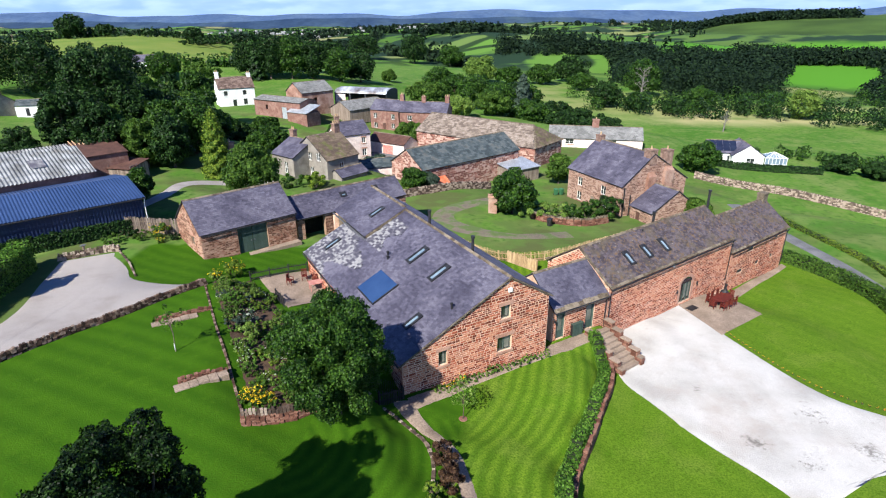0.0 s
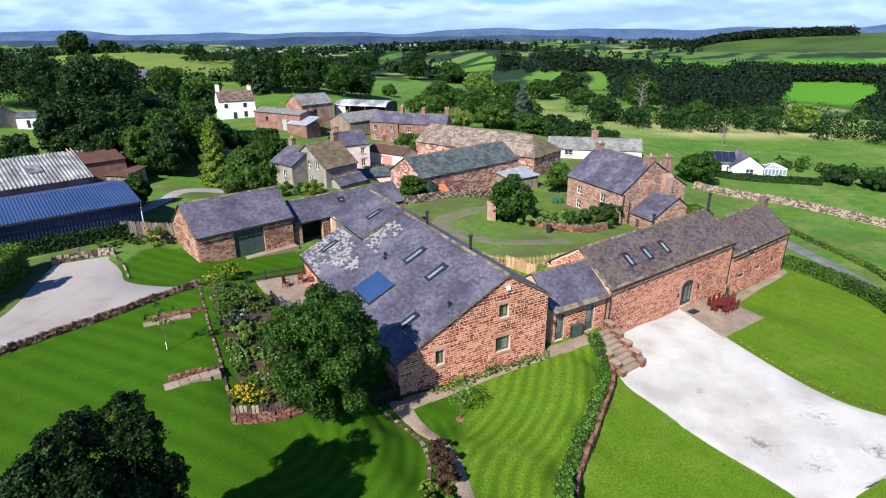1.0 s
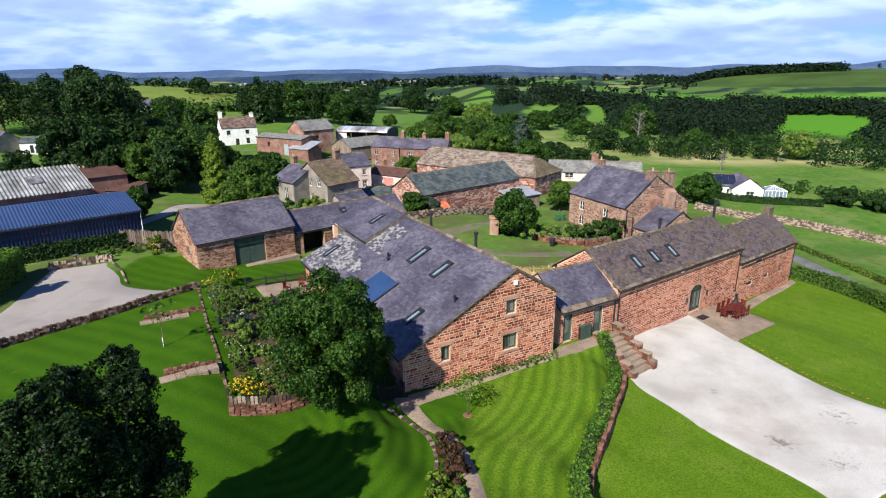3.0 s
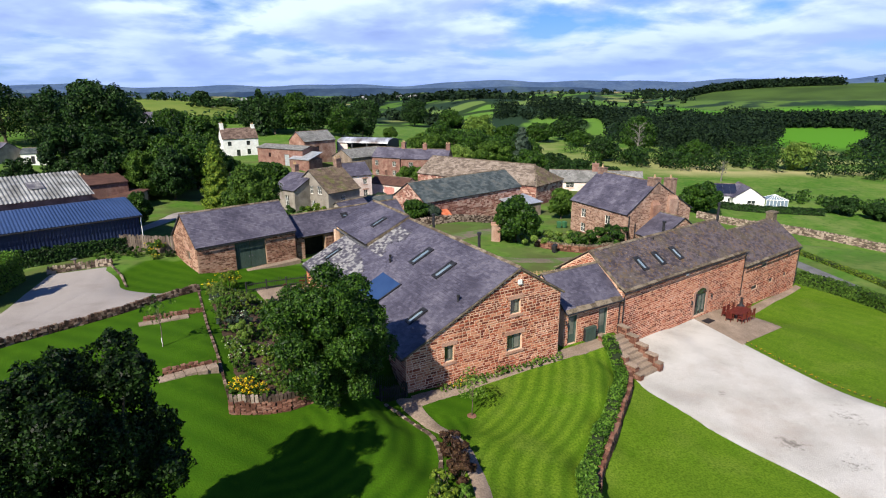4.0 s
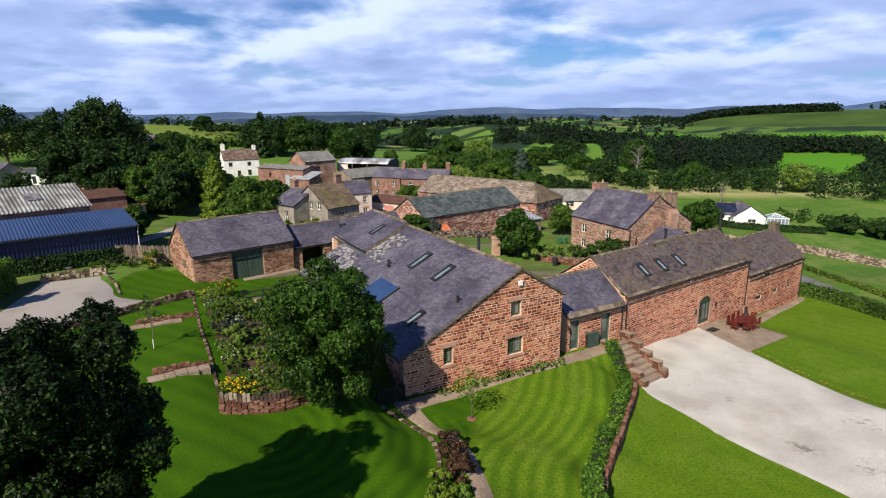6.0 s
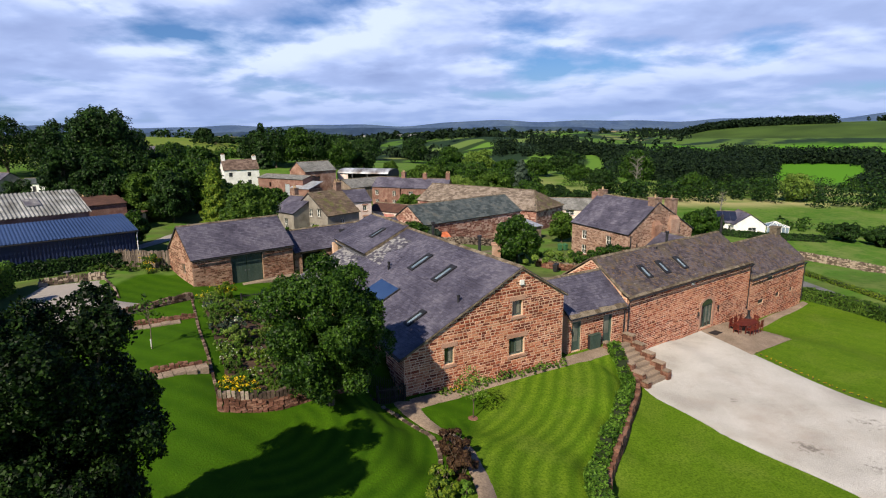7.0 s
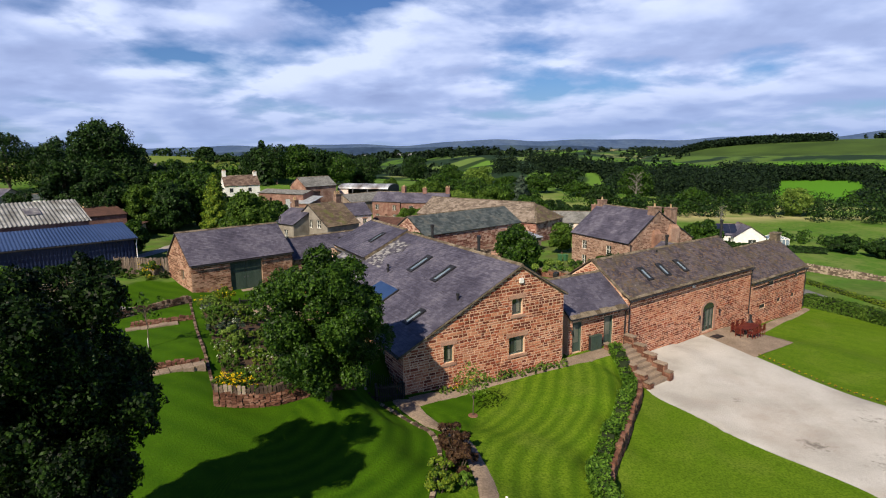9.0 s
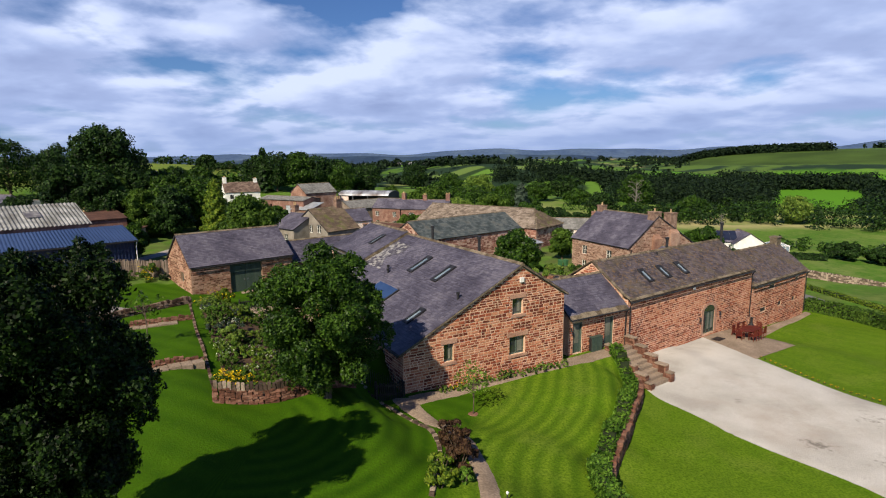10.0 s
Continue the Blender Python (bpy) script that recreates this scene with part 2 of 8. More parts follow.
M["render_grey"] = surface("render_grey", [(0.17, 0.152, 0.13), (0.28, 0.255, 0.225)], 0.7, 12, 0.95, bump=0.25, fine_mix=0.15, flecks=[((0.12, 0.10, 0.085), 0.8, 0.55, 0.7, 0.6)])
M["stone_red"] = surface("stone_red", [(0.15, 0.058, 0.046), (0.25, 0.105, 0.082), (0.34, 0.165, 0.13), (0.46, 0.31, 0.26)], 0.5, 10, 0.9, bump=0.5, spread="island", amount=0.7, flecks=[((0.52, 0.43, 0.38), 0.9, 0.58, 0.68, 0.6), ((0.10, 0.07, 0.06), 0.5, 0.58, 0.72, 0.6)])
M["pink"] = surface("pink", [(0.55, 0.42, 0.38), (0.72, 0.62, 0.56)], 0.8, 15, 0.9, bump=0.1)
M["red_paint"] = surface("red_paint", [(0.36, 0.13, 0.11), (0.50, 0.27, 0.23)], 2, 20, 0.7, bump=0.1)
M["brick_far"] = surface("brick_far", [(0.13, 0.066, 0.052), (0.19, 0.098, 0.078), (0.26, 0.155, 0.125)], 0.9, 9, 0.9, bump=0.3, spread="island", amount=0.4, flecks=[((0.30, 0.22, 0.18), 1.3, 0.56, 0.68, 0.5), ((0.075, 0.045, 0.038), 0.45, 0.54, 0.7, 0.6)])
M["blue_steel"] = surface("blue_steel", [(0.020, 0.040, 0.105), (0.030, 0.056, 0.14)], 0.3, 8, 0.42, bump=0.02, fine_mix=0.1, spec=0.5)
M["blue_wall"] = surface("blue_wall", [(0.012, 0.022, 0.06), (0.022, 0.035, 0.085)], 0.3, 8, 0.45, bump=0.02, fine_mix=0.1)
M["asbestos"] = surface("asbestos", [(0.10, 0.10, 0.10), (0.19, 0.195, 0.20), (0.30, 0.305, 0.31)], 0.6, 9, 0.9, bump=0.2, flecks=[((0.09, 0.085, 0.075), 0.35, 0.58, 0.66, 0.7)])
M["tin"] = surface("tin", [(0.38, 0.41, 0.45), (0.55, 0.58, 0.62)], 0.8, 10, 0.45, metal=0.5, bump=0.1)
M["rust"] = surface("rust", [(0.060, 0.030, 0.024), (0.105, 0.052, 0.040)], 1.2, 10, 0.8, bump=0.2)
M["orange_rust"] = surface("orange_rust", [(0.45, 0.10, 0.04), (0.62, 0.20, 0.10)], 1.2, 10, 0.7, bump=0.2)
M["old_wood"] = surface("old_wood", [(0.13, 0.10, 0.08), (0.26, 0.21, 0.17)], 2, 20, 0.9, bump=0.3, spread="island", amount=0.5, stretch=(1, 1, 0.15))
M["pale_wood"] = surface("pale_wood", [(0.30, 0.20, 0.11), (0.46, 0.33, 0.19)], 2, 20, 0.85, bump=0.3, spread="island", amount=0.5, stretch=(1, 1, 0.15))
M["red_wood"] = surface("red_wood", [(0.075, 0.013, 0.009), (0.13, 0.024, 0.017)], 3, 25, 0.45, bump=0.1, spread="island", amount=0.3, stretch=(1, 1, 0.3))
M["bark"] = surface("bark", [(0.06, 0.045, 0.032), (0.13, 0.10, 0.075)], 3, 18, 0.95, bump=0.6, stretch=(1, 1, 0.25))
M["soil"] = surface("soil", [(0.045, 0.028, 0.018), (0.09, 0.055, 0.035)], 2, 15, 0.95, bump=0.6)
M["gravel_pink"] = surface("gravel_pink", [(0.25, 0.222, 0.208), (0.31, 0.282, 0.268), (0.36, 0.332, 0.316)], 0.3, 22, 0.95, bump=0.6, fine_mix=0.2, flecks=[((0.22, 0.185, 0.165), 0.3, 0.5, 0.7, 0.5)])
M["gravel"] = surface("gravel", [(0.36, 0.342, 0.318), (0.43, 0.413, 0.388), (0.48, 0.464, 0.44), (0.52, 0.504, 0.48)], 0.3, 22, 0.95, bump=0.6, fine_mix=0.25, flecks=[((0.34, 0.285, 0.245), 0.22, 0.5, 0.68, 0.55), ((0.28, 0.25, 0.225), 1.6, 0.6, 0.72, 0.45)])
gn, gl = M["gravel"].node_tree.nodes, M["gravel"].node_tree.links
gcol = gn["Principled BSDF"].inputs["Base Color"].links[0].from_socket
gpos = gn.new("ShaderNodeNewGeometry").outputs["Position"]
gno = gn.new("ShaderNodeTexNoise"); gno.inputs["Scale"].default_value = 3.2; gno.inputs["Detail"].default_value = 7; gno.inputs["Roughness"].default_value = 0.75
gl.new(gpos, gno.inputs["Vector"])
for place, reach, weight in (((18.0, 32.8, -2.1), 1.7, 1.0), ((24.8, 32.5, -2.1), 2.2, 1.0), ((23.2, 35.9, -2.1), 2.6, 0.6), ((16.3, 38.2, -2.1), 1.0, 0.7), ((20.5, 31.0, -2.1), 2.4, 0.6)):
    gd_ = gn.new("ShaderNodeVectorMath"); gd_.operation = "DISTANCE"; gd_.inputs[1].default_value = place
    gl.new(gpos, gd_.inputs[0])
    gr = gn.new("ShaderNodeMapRange"); gr.inputs[1].default_value, gr.inputs[2].default_value = reach, 0.0
    gr.inputs[3].default_value, gr.inputs[4].default_value = -0.2, 0.22 * weight
    gl.new(gd_.outputs["Value"], gr.inputs[0])
    ga = gn.new("ShaderNodeMath"); gl.new(gr.outputs[0], ga.inputs[0]); gl.new(gno.outputs["Fac"], ga.inputs[1])
    gs = gn.new("ShaderNodeMapRange"); gs.inputs[1].default_value, gs.inputs[2].default_value = 0.56, 0.72
    gs.inputs[4].default_value = 0.8
    gl.new(ga.outputs[0], gs.inputs[0])
    gm_ = gn.new("ShaderNodeMix"); gm_.data_type = "RGBA"; gm_.inputs[7].default_value = (0.13, 0.12, 0.105, 1)
    gl.new(gs.outputs[0], gm_.inputs[0]); gl.new(gcol, gm_.inputs[6])
    gcol = gm_.outputs[2]
gl.new(gcol, gn["Principled BSDF"].inputs["Base Color"])
M["track"] = surface("track", [(0.12, 0.10, 0.072), (0.20, 0.168, 0.128)], 0.5, 12, 0.95, bump=0.5, flecks=[((0.075, 0.125, 0.026), 0.5, 0.46, 0.58, 0.9)])
M["flag"] = surface("flag", [(0.18, 0.135, 0.10), (0.28, 0.215, 0.165)], 0.8, 10, 0.9, bump=0.3, spread="island", amount=0.5)
M["asphalt"] = surface("asphalt", [(0.10, 0.10, 0.105), (0.16, 0.16, 0.165)], 0.6, 40, 0.9, bump=0.2)
M["panel_blue"] = surface("panel_blue", [(0.020, 0.045, 0.12), (0.030, 0.062, 0.15)], 0.5, 10, 0.22, bump=0.0, fine_mix=0.05, spec=0.6)
M["panel_dark"] = surface("panel_dark", [(0.012, 0.016, 0.035), (0.02, 0.026, 0.05)], 0.5, 10, 0.2, bump=0.0, fine_mix=0.05, spec=0.5)
M["yellow"] = leafy("yellow", [(0.55, 0.36, 0.01), (0.80, 0.58, 0.02)])
M["orange"] = leafy("orange", [(0.60, 0.20, 0.01), (0.85, 0.42, 0.02)])
M["whiteflower"] = leafy("whiteflower", [(0.30, 0.36, 0.26), (0.60, 0.62, 0.52)])
M["leaf"] = leafy("leaf", [(0.008, 0.026, 0.004), (0.020, 0.056, 0.007), (0.048, 0.106, 0.012)], 0.18, 0.5, 0.16)
M["leaf_dark"] = leafy("leaf_dark", [(0.005, 0.015, 0.004), (0.011, 0.032, 0.007), (0.026, 0.062, 0.012)], 0.1)
M["leaf_mid"] = leafy("leaf_mid", [(0.022, 0.052, 0.008), (0.048, 0.102, 0.014), (0.084, 0.152, 0.022)])
M["leaf_light"] = leafy("leaf_light", [(0.06, 0.11, 0.018), (0.11, 0.19, 0.03), (0.17, 0.25, 0.05)])
M["leaf_gold"] = leafy("leaf_gold", [(0.04, 0.085, 0.010), (0.085, 0.15, 0.015), (0.16, 0.22, 0.024)])
M["leaf_blue"] = leafy("leaf_blue", [(0.03, 0.05, 0.035), (0.06, 0.09, 0.065)])
# leaf_dark made darker still: the near tree's shaded side is in this colour
M["leaf_shaded"] = leafy("leaf_shaded", [(0.0025, 0.008, 0.002), (0.007, 0.021, 0.004), (0.020, 0.046, 0.008)], 0.06, 0.5, 0.12)
M["leaf_fresh"] = leafy("leaf_fresh", [(0.030, 0.075, 0.009), (0.066, 0.15, 0.017), (0.115, 0.22, 0.03)])
# far-wood leaves: haze and cloud shade put into a darker, bluer green
M["leaf_wood"] = leafy("leaf_wood", [(0.004, 0.011, 0.006), (0.0075, 0.019, 0.009), (0.015, 0.032, 0.012)], 0.08, 0.8)
M["leaf_purple"] = leafy("leaf_purple", [(0.024, 0.013, 0.010), (0.052, 0.027, 0.018), (0.085, 0.050, 0.026)])

glass = bpy.data.materials.new("glass")
glass.use_nodes = True
gb = glass.node_tree.nodes["Principled BSDF"]
gb.inputs["Base Color"].default_value = (0.03, 0.036, 0.036, 1)
gb.inputs["Roughness"].default_value, gb.inputs["Specular IOR Level"].default_value = 0.04, 0.8
M["glass"] = glass


# ---- ground form ----
PADS = [  # x, y, level, reach
    (-16, 28, 2.55, 6), (-21, 34, 2.75, 6), (-26, 30, 2.7, 7), (-11, 22, 2.35, 4), (-6, 24, 1.5, 3), (-8, 28.8, 1.7, 2.5), (-6, 17, 1.7, 5),
    (-20.5, 40, 2.6, 3), (-31, 42, 2.1, 6), (-37, 49, 1.75, 5), (-28, 49, 1.3, 3), (-22, 52, 0.75, 3), (-18, 55, 0.3, 3),
    (-3.5, 31.3, 0.2, 1.6), (-1.0, 27.2, 0.45, 1.6), (0, 22, 0.7, 3), (0, 32, -0.1, 2.5), (4, 36, -0.15, 2.5),
]
PADS += [
    (6.5, 36.5, -0.3, 2), (5.0, 31.5, -0.45, 1.8), (3.2, 26.5, -0.1, 2.2), (10.6, 36, -2.0, 1.5), (8.9, 32.0, -1.85, 1.5), (7.4, 28.0, -1.7, 1.6), (8, 43, -0.3, 1.6),
    (13, 40, -2.05, 2.5), (18, 36, -2.15, 6), (20, 46, -2.2, 4), (14, 45.5, -1.95, 1.6), (27, 46, -2.7, 4), (33, 56, -3.4, 4), (35, 63, -3.7, 3), (20, 24, -1.9, 6), (36, 48, -3.6, 5),
    (-16, 47, 0.6, 3), (-14, 40, 1.3, 3), (-11, 33, 1.6, 2.5),
]
FAR_PADS = [
    (4, 66, -2.0, 10), (-6, 78, -2.3, 10), (12, 76, -3.4, 9), (-28, 84, -1.2, 9), (-40, 66, 1.4, 9), (-55, 85, 1.5, 16), (22, 92, -4.2, 10), (46, 72, -5.2, 9), (2, 108, -4.2, 12),
    (-22, 130, -5.2, 16), (-60, 165, -2.2, 22), (-90, 190, -2.5, 26), (-20, 160, -6.2, 18), (30, 140, -6.6, 16), (60, 128, -9.8, 20), (90, 120, -12, 22), (60, 20, -5, 20), (-60, 20, 3.5, 20),
]
HILLS = [
    (-150, 280, 3.5, 70), (-300, 380, 7.5, 120), (-60, 360, -9, 90), (60, 300, -14, 80), (130, 230, -14, 60), (240, 420, -46, 110), (60, 560, -22, 110), (0, 900, -4, 220), (-200, 700, -25, 180),
    (460, 640, -30, 130), (520, 1000, -8, 180), (900, 1350, 20, 260), (720, 1255, 20, 150), (150, 1400, -30, 300), (-900, 1700, -32, 600), (300, 2400, -10, 500), (-1500, 3500, -25, 900), (600, 4300, -25, 700), (-800, 4500, -25, 600),
]
HILLS += [(2600, 3300, -5, 900), (-2800, 4300, -25, 900), (-600, 60, 8, 250), (300, 0, -25, 150), (0, -200, 4, 120), (0, -1500, 20, 900), (2500, 0, -10, 1400), (-2500, 500, 20, 1400)]
SPOTS = np.array(PADS + FAR_PADS + HILLS, float)


def height(x, y):
    x, y = np.asarray(x, float), np.asarray(y, float)
    top, bottom = 0.0, 0.0
    for px, py, pz, r in SPOTS:
        q = ((x - px) ** 2 + (y - py) ** 2) / (r * r)
        w = (np.exp(-q) + 2e-3 / (1 + q * q)) / r ** 3
        top, bottom = top + w * pz, bottom + w
    h = top / bottom
    far = np.clip((np.hypot(x, y) - 250) / 600, 0, 1)
    calm = 1 - 0.85 * np.exp(-((x - 700) ** 2 + (y - 1250) ** 2) / 420 ** 2)
    return h + far * calm * (7 * np.sin(x * 0.011 + 1.3) * np.sin(y * 0.0083 + 0.4) + 4 * np.sin(x * 0.023 + y * 0.017))


def lot(x, y):
    return float(height(x, y))


# ---- makers ----
def part(name, data, material, parent=None, label="", kind=""):
    """One mesh object from (verts, faces) or a bmesh."""
    me = bpy.data.meshes.new(name)
    if isinstance(data, tuple):
        me.from_pydata([tuple(v) for v in data[0]], [], data[1])
    else:
        data.to_mesh(me)
        data.free()
    me.materials.append(M[material] if isinstance(material, str) else material)
    ob = new(name, me)
    ob.parent = parent
    return tagged(ob, label, kind=kind)


def thing(name, label, category, m=None, group="", kind=""):
    ob = new(name)
    ob.empty_display_size = 0.3
    if m is not None:
        ob.matrix_basis = m
    return tagged(ob, label, category, group, kind)


class Stack:
    """Collects boxes and faces for one mesh."""

    def __init__(self):
        self.v, self.f = [], []

    def add(self, verts, faces):
        k = len(self.v)
        self.v += list(verts)
        self.f += [tuple(i + k for i in f) for f in faces]
        return self

    def hexa(self, p):
        return self.add(p, [(0, 3, 2, 1), (4, 5, 6, 7), (0, 1, 5, 4), (1, 2, 6, 5), (2, 3, 7, 6), (3, 0, 4, 7)])

    def box(self, x0, x1, y0, y1, z0, z1):
        return self.hexa([(x0, y0, z0), (x1, y0, z0), (x1, y1, z0), (x0, y1, z0), (x0, y0, z1), (x1, y0, z1), (x1, y1, z1), (x0, y1, z1)])

    def beam(self, a, b, w, h=None, up=(0, 0, 1)):
        a, b = Vector(a), Vector(b)
        d = (b - a).normalized()
        s = d.cross(Vector(up))
        s = (s if s.length > 1e-3 else d.cross(Vector((1, 0, 0)))).normalized()
        u = s.cross(d)
        s, u = s * w / 2, u * (h or w) / 2
        return self.hexa([a - s - u, a + s - u, b + s - u, b - s - u, a - s + u, a + s + u, b + s + u, b - s + u])

    def tube(self, pts, radii, n=8):
        rings = []
        k = len(self.v)
        for i, (p, r) in enumerate(zip(pts, radii)):
            p = Vector(p)
            d = (Vector(pts[min(i + 1, len(pts) - 1)]) - Vector(pts[max(i - 1, 0)])).normalized()
            s = d.cross(Vector((0.3, 0.9, 0.1))).normalized()
            u = s.cross(d)
            for j in range(n):
                a = 2 * math.pi * j / n
                self.v.append(p + s * (r * math.cos(a)) + u * (r * math.sin(a)))
        for i in range(len(pts) - 1):
            for j in range(n):
                self.f.append((k + i * n + j, k + i * n + (j + 1) % n, k + (i + 1) * n + (j + 1) % n, k + (i + 1) * n + j))
        self.f.append(tuple(k + j for j in range(n))[::-1])
        self.f.append(tuple(k + (len(pts) - 1) * n + j for j in range(n)))
        return self

    def done(self):
        return (self.v, self.f)


def weld(v, f):
    """Joins corners that coincide and drops faces that lie inside."""
    at, ids = {}, []
    for p in v:
        ids.append(at.setdefault(tuple(round(c, 4) for c in p), len(at)))
    seen = {}
    for q in f:
        q = tuple(ids[i] for i in q)
        seen.setdefault(frozenset(q), []).append(q)
    return (list(at), [q[0] for q in seen.values() if len(q) == 1 and len(set(q[0])) > 2])


def top_at(profile, s):
    for (a, za), (b, zb) in zip(profile, profile[1:]):
        if a - 1e-6 <= s <= b + 1e-6:
            return za + (zb - za) * (s - a) / max(b - a, 1e-6)
    return profile[-1][1]


def wall_mesh(profile, z0, openings, thick=0.5):
    """A wall in the plane y = 0 (outside towards -y), top by profile [(s, z)], with holes (s0, s1, z0, z1)."""
    st = Stack()
    cuts = sorted({s for s, _ in profile} | {s for o in openings for s in o[:2]})
    for a, b in zip(cuts, cuts[1:]):
        if b - a < 1e-4:
            continue
        mid = (a + b) / 2
        holes = sorted((o[2], o[3]) for o in openings if o[0] - 1e-6 <= mid <= o[1] + 1e-6)
        low = z0
        for h0, h1 in holes:
            if h0 > low + 1e-4:
                st.box(a, b, 0, thick, low, h0)
            low = h1
        ta, tb = top_at(profile, a), top_at(profile, b)
        st.hexa([(a, 0, low), (b, 0, low), (b, thick, low), (a, thick, low), (a, 0, ta), (b, 0, tb), (b, thick, tb), (a, thick, ta)])
    return weld(*st.done())


def stone_list(profile, z0, openings, rng, course=(0.13, 0.22), width=(0.2, 0.55), gap=0.034):
    """Courses of stones (s0, s1, z0, z1 left, z1 right, out) that leave the holes free."""
    got = []
    ends = (profile[0][0], profile[-1][0])
    high = max(z for _, z in profile)
    z = z0
    while z < high:
        h = rng.uniform(*course)
        s = ends[0] - rng.uniform(0, 0.3)
        while s < ends[1]:
            w = rng.uniform(*width)
            a, b = max(s, ends[0]), min(s + w, ends[1])
            s += w
            spans = [(a, b)]
            for o in openings:
                if z < o[3] and z + h > o[2]:
                    spans = [q for p in spans for q in ((p[0], min(p[1], o[0])), (max(p[0], o[1]), p[1])) if q[1] - q[0] > 0.06]
            for a, b in spans:
                ta, tb = min(z + h, top_at(profile, a) - 0.03), min(z + h, top_at(profile, b) - 0.03)
                if b - a > 0.06 and min(ta, tb) > z + 0.05:
                    got.append((a + gap / 2, b - gap / 2, z + gap / 2, ta - gap / 2, tb - gap / 2, rng.uniform(0.008, 0.022)))
        z += h
    return got


def stones_mesh(stones, rng):
    st = Stack()
    for a, b, z0, za, zb, out in stones:
        j = lambda k=0.02: rng.uniform(-k, k)
        c = 0.018
        back = [(a, 0.02, z0), (b, 0.02, z0), (b, 0.02, zb), (a, 0.02, za)]
        front = [(a + c + j(), -out + j(0.006), z0 + c + j()), (b - c + j(), -out + j(0.006), z0 + c + j()), (b - c + j(), -out + j(0.006), zb - c + j()), (a + c + j(), -out + j(0.006), za - c + j())]
        st.add(back + front, [(4, 5, 6, 7), (0, 1, 5, 4), (1, 2, 6, 5), (2, 3, 7, 6), (3, 0, 4, 7)])
    return st.done()


def slates(corner, along, up, length, run, gauge, width, rng, inside=None, thick=0.014, lift=0.02, pick=None, picked=None):
    """Overlapping courses of slates on a slope."""
    st = Stack()
    corner, along, up = Vector(corner), Vector(along).normalized(), Vector(up).normalized()
    n = along.cross(up)
    if n.z < 0:
        n = -n
    rows = max(1, round(run / gauge))
    g = run / rows
    for i in range(rows):
        s = -rng.uniform(0, width)
        while s < length:
            w = width * rng.uniform(0.75, 1.25)
            a, b = max(s, 0), min(s + w, length)
            s += w
            if b - a < 0.04 or (inside and not inside((a + b) / 2, (i + 0.5) * g)):
                continue
            if pick and len(picked) < 300 and pick((a + b) / 2, (i + 0.5) * g):
                picked.append((a, b, i * g, min((i + 1) * g + 0.03, run)))
                continue
            t = thick * rng.uniform(0.7, 1.7)
            lo = i * g - rng.uniform(0, 0.012)
            hi = min((i + 1) * g + 0.03, run)
            base = corner + n * lift
            p = [base + along * (a + 0.004) + up * lo, base + along * (b - 0.004) + up * lo, base + along * (b - 0.004) + up * hi, base + along * (a + 0.004) + up * hi]
            q = [p[0] + n * (t + 0.012), p[1] + n * (t + 0.012 + rng.uniform(-0.004, 0.004)), p[2] + n * 0.006, p[3] + n * 0.006]
            st.add(p + q, [(4, 5, 6, 7), (0, 1, 5, 4), (1, 2, 6, 5), (3, 0, 4, 7)])
    return st.done()


def slab(a, b, c, d, thick):
    """A roof slab from four corners (counter-clockwise from above), thick downwards."""
    p = [Vector(v) for v in (a, b, c, d)]
    n = (p[1] - p[0]).cross(p[3] - p[0]).normalized()
    low = [v - n * thick for v in p]
    return Stack().hexa(low + p).done()


def window(parent, s0, s1, z0, z1, lights=1, bars=0, mat="frame", depth=0.16, sill=True, lintel=True, arch=False, stone="ashlar", turn=None):
    """A framed window in an opening of the wall in the plane y = 0."""
    w = 0.07 if s1 - s0 > 0.5 else 0.05
    st, rods = Stack(), []
    st.box(s0, s0 + w, depth, depth + 0.07, z0, z1).box(s1 - w, s1, depth, depth + 0.07, z0, z1)
    st.box(s0 + w, s1 - w, depth, depth + 0.07, z0, z0 + w).box(s0 + w, s1 - w, depth, depth + 0.07, z1 - w, z1)
    for i in range(1, lights):
        s = s0 + (s1 - s0) * i / lights
        rods.append(("mullion", (s - w / 2, s + w / 2, depth, depth + 0.07, z0 + w, z1 - w)))
    for i in range(bars):
        z = z0 + (z1 - z0) * (i + 1) / (bars + 1)
        rods.append(("glazing_bar", (s0 + w, s1 - w, depth + 0.01, depth + 0.06, z - 0.02, z + 0.02)))
    ob = part("window", st.done(), mat, parent)
    for name_, rod in rods:
        part(name_, Stack().box(*rod).done(), mat, ob)
    part("pane", Stack().box(s0 + w / 2, s1 - w / 2, depth + 0.03, depth + 0.045, z0 + w / 2, z1 - w / 2).done(), "glass", ob)
    if mat == "frame" and sill and s1 - s0 > 0.4:
        c0 = s0 + (s1 - s0) * 0.58
        part("curtain", Stack().box(c0, s1 - w - 0.05, depth + 0.022, depth + 0.028, z0 + w + 0.06, z1 - w - 0.03).done(), "curtain", ob)
    if sill:
        part("sill", Stack().box(s0 - 0.15, s1 + 0.15, -0.07, 0.14, z0 - 0.17, z0 - 0.002).done(), stone, ob)
    if lintel:
        part("lintel", Stack().box(s0 - 0.22, s1 + 0.22, -0.045, 0.14, z1 + 0.002, z1 + 0.27).done(), stone, ob)
    return ob


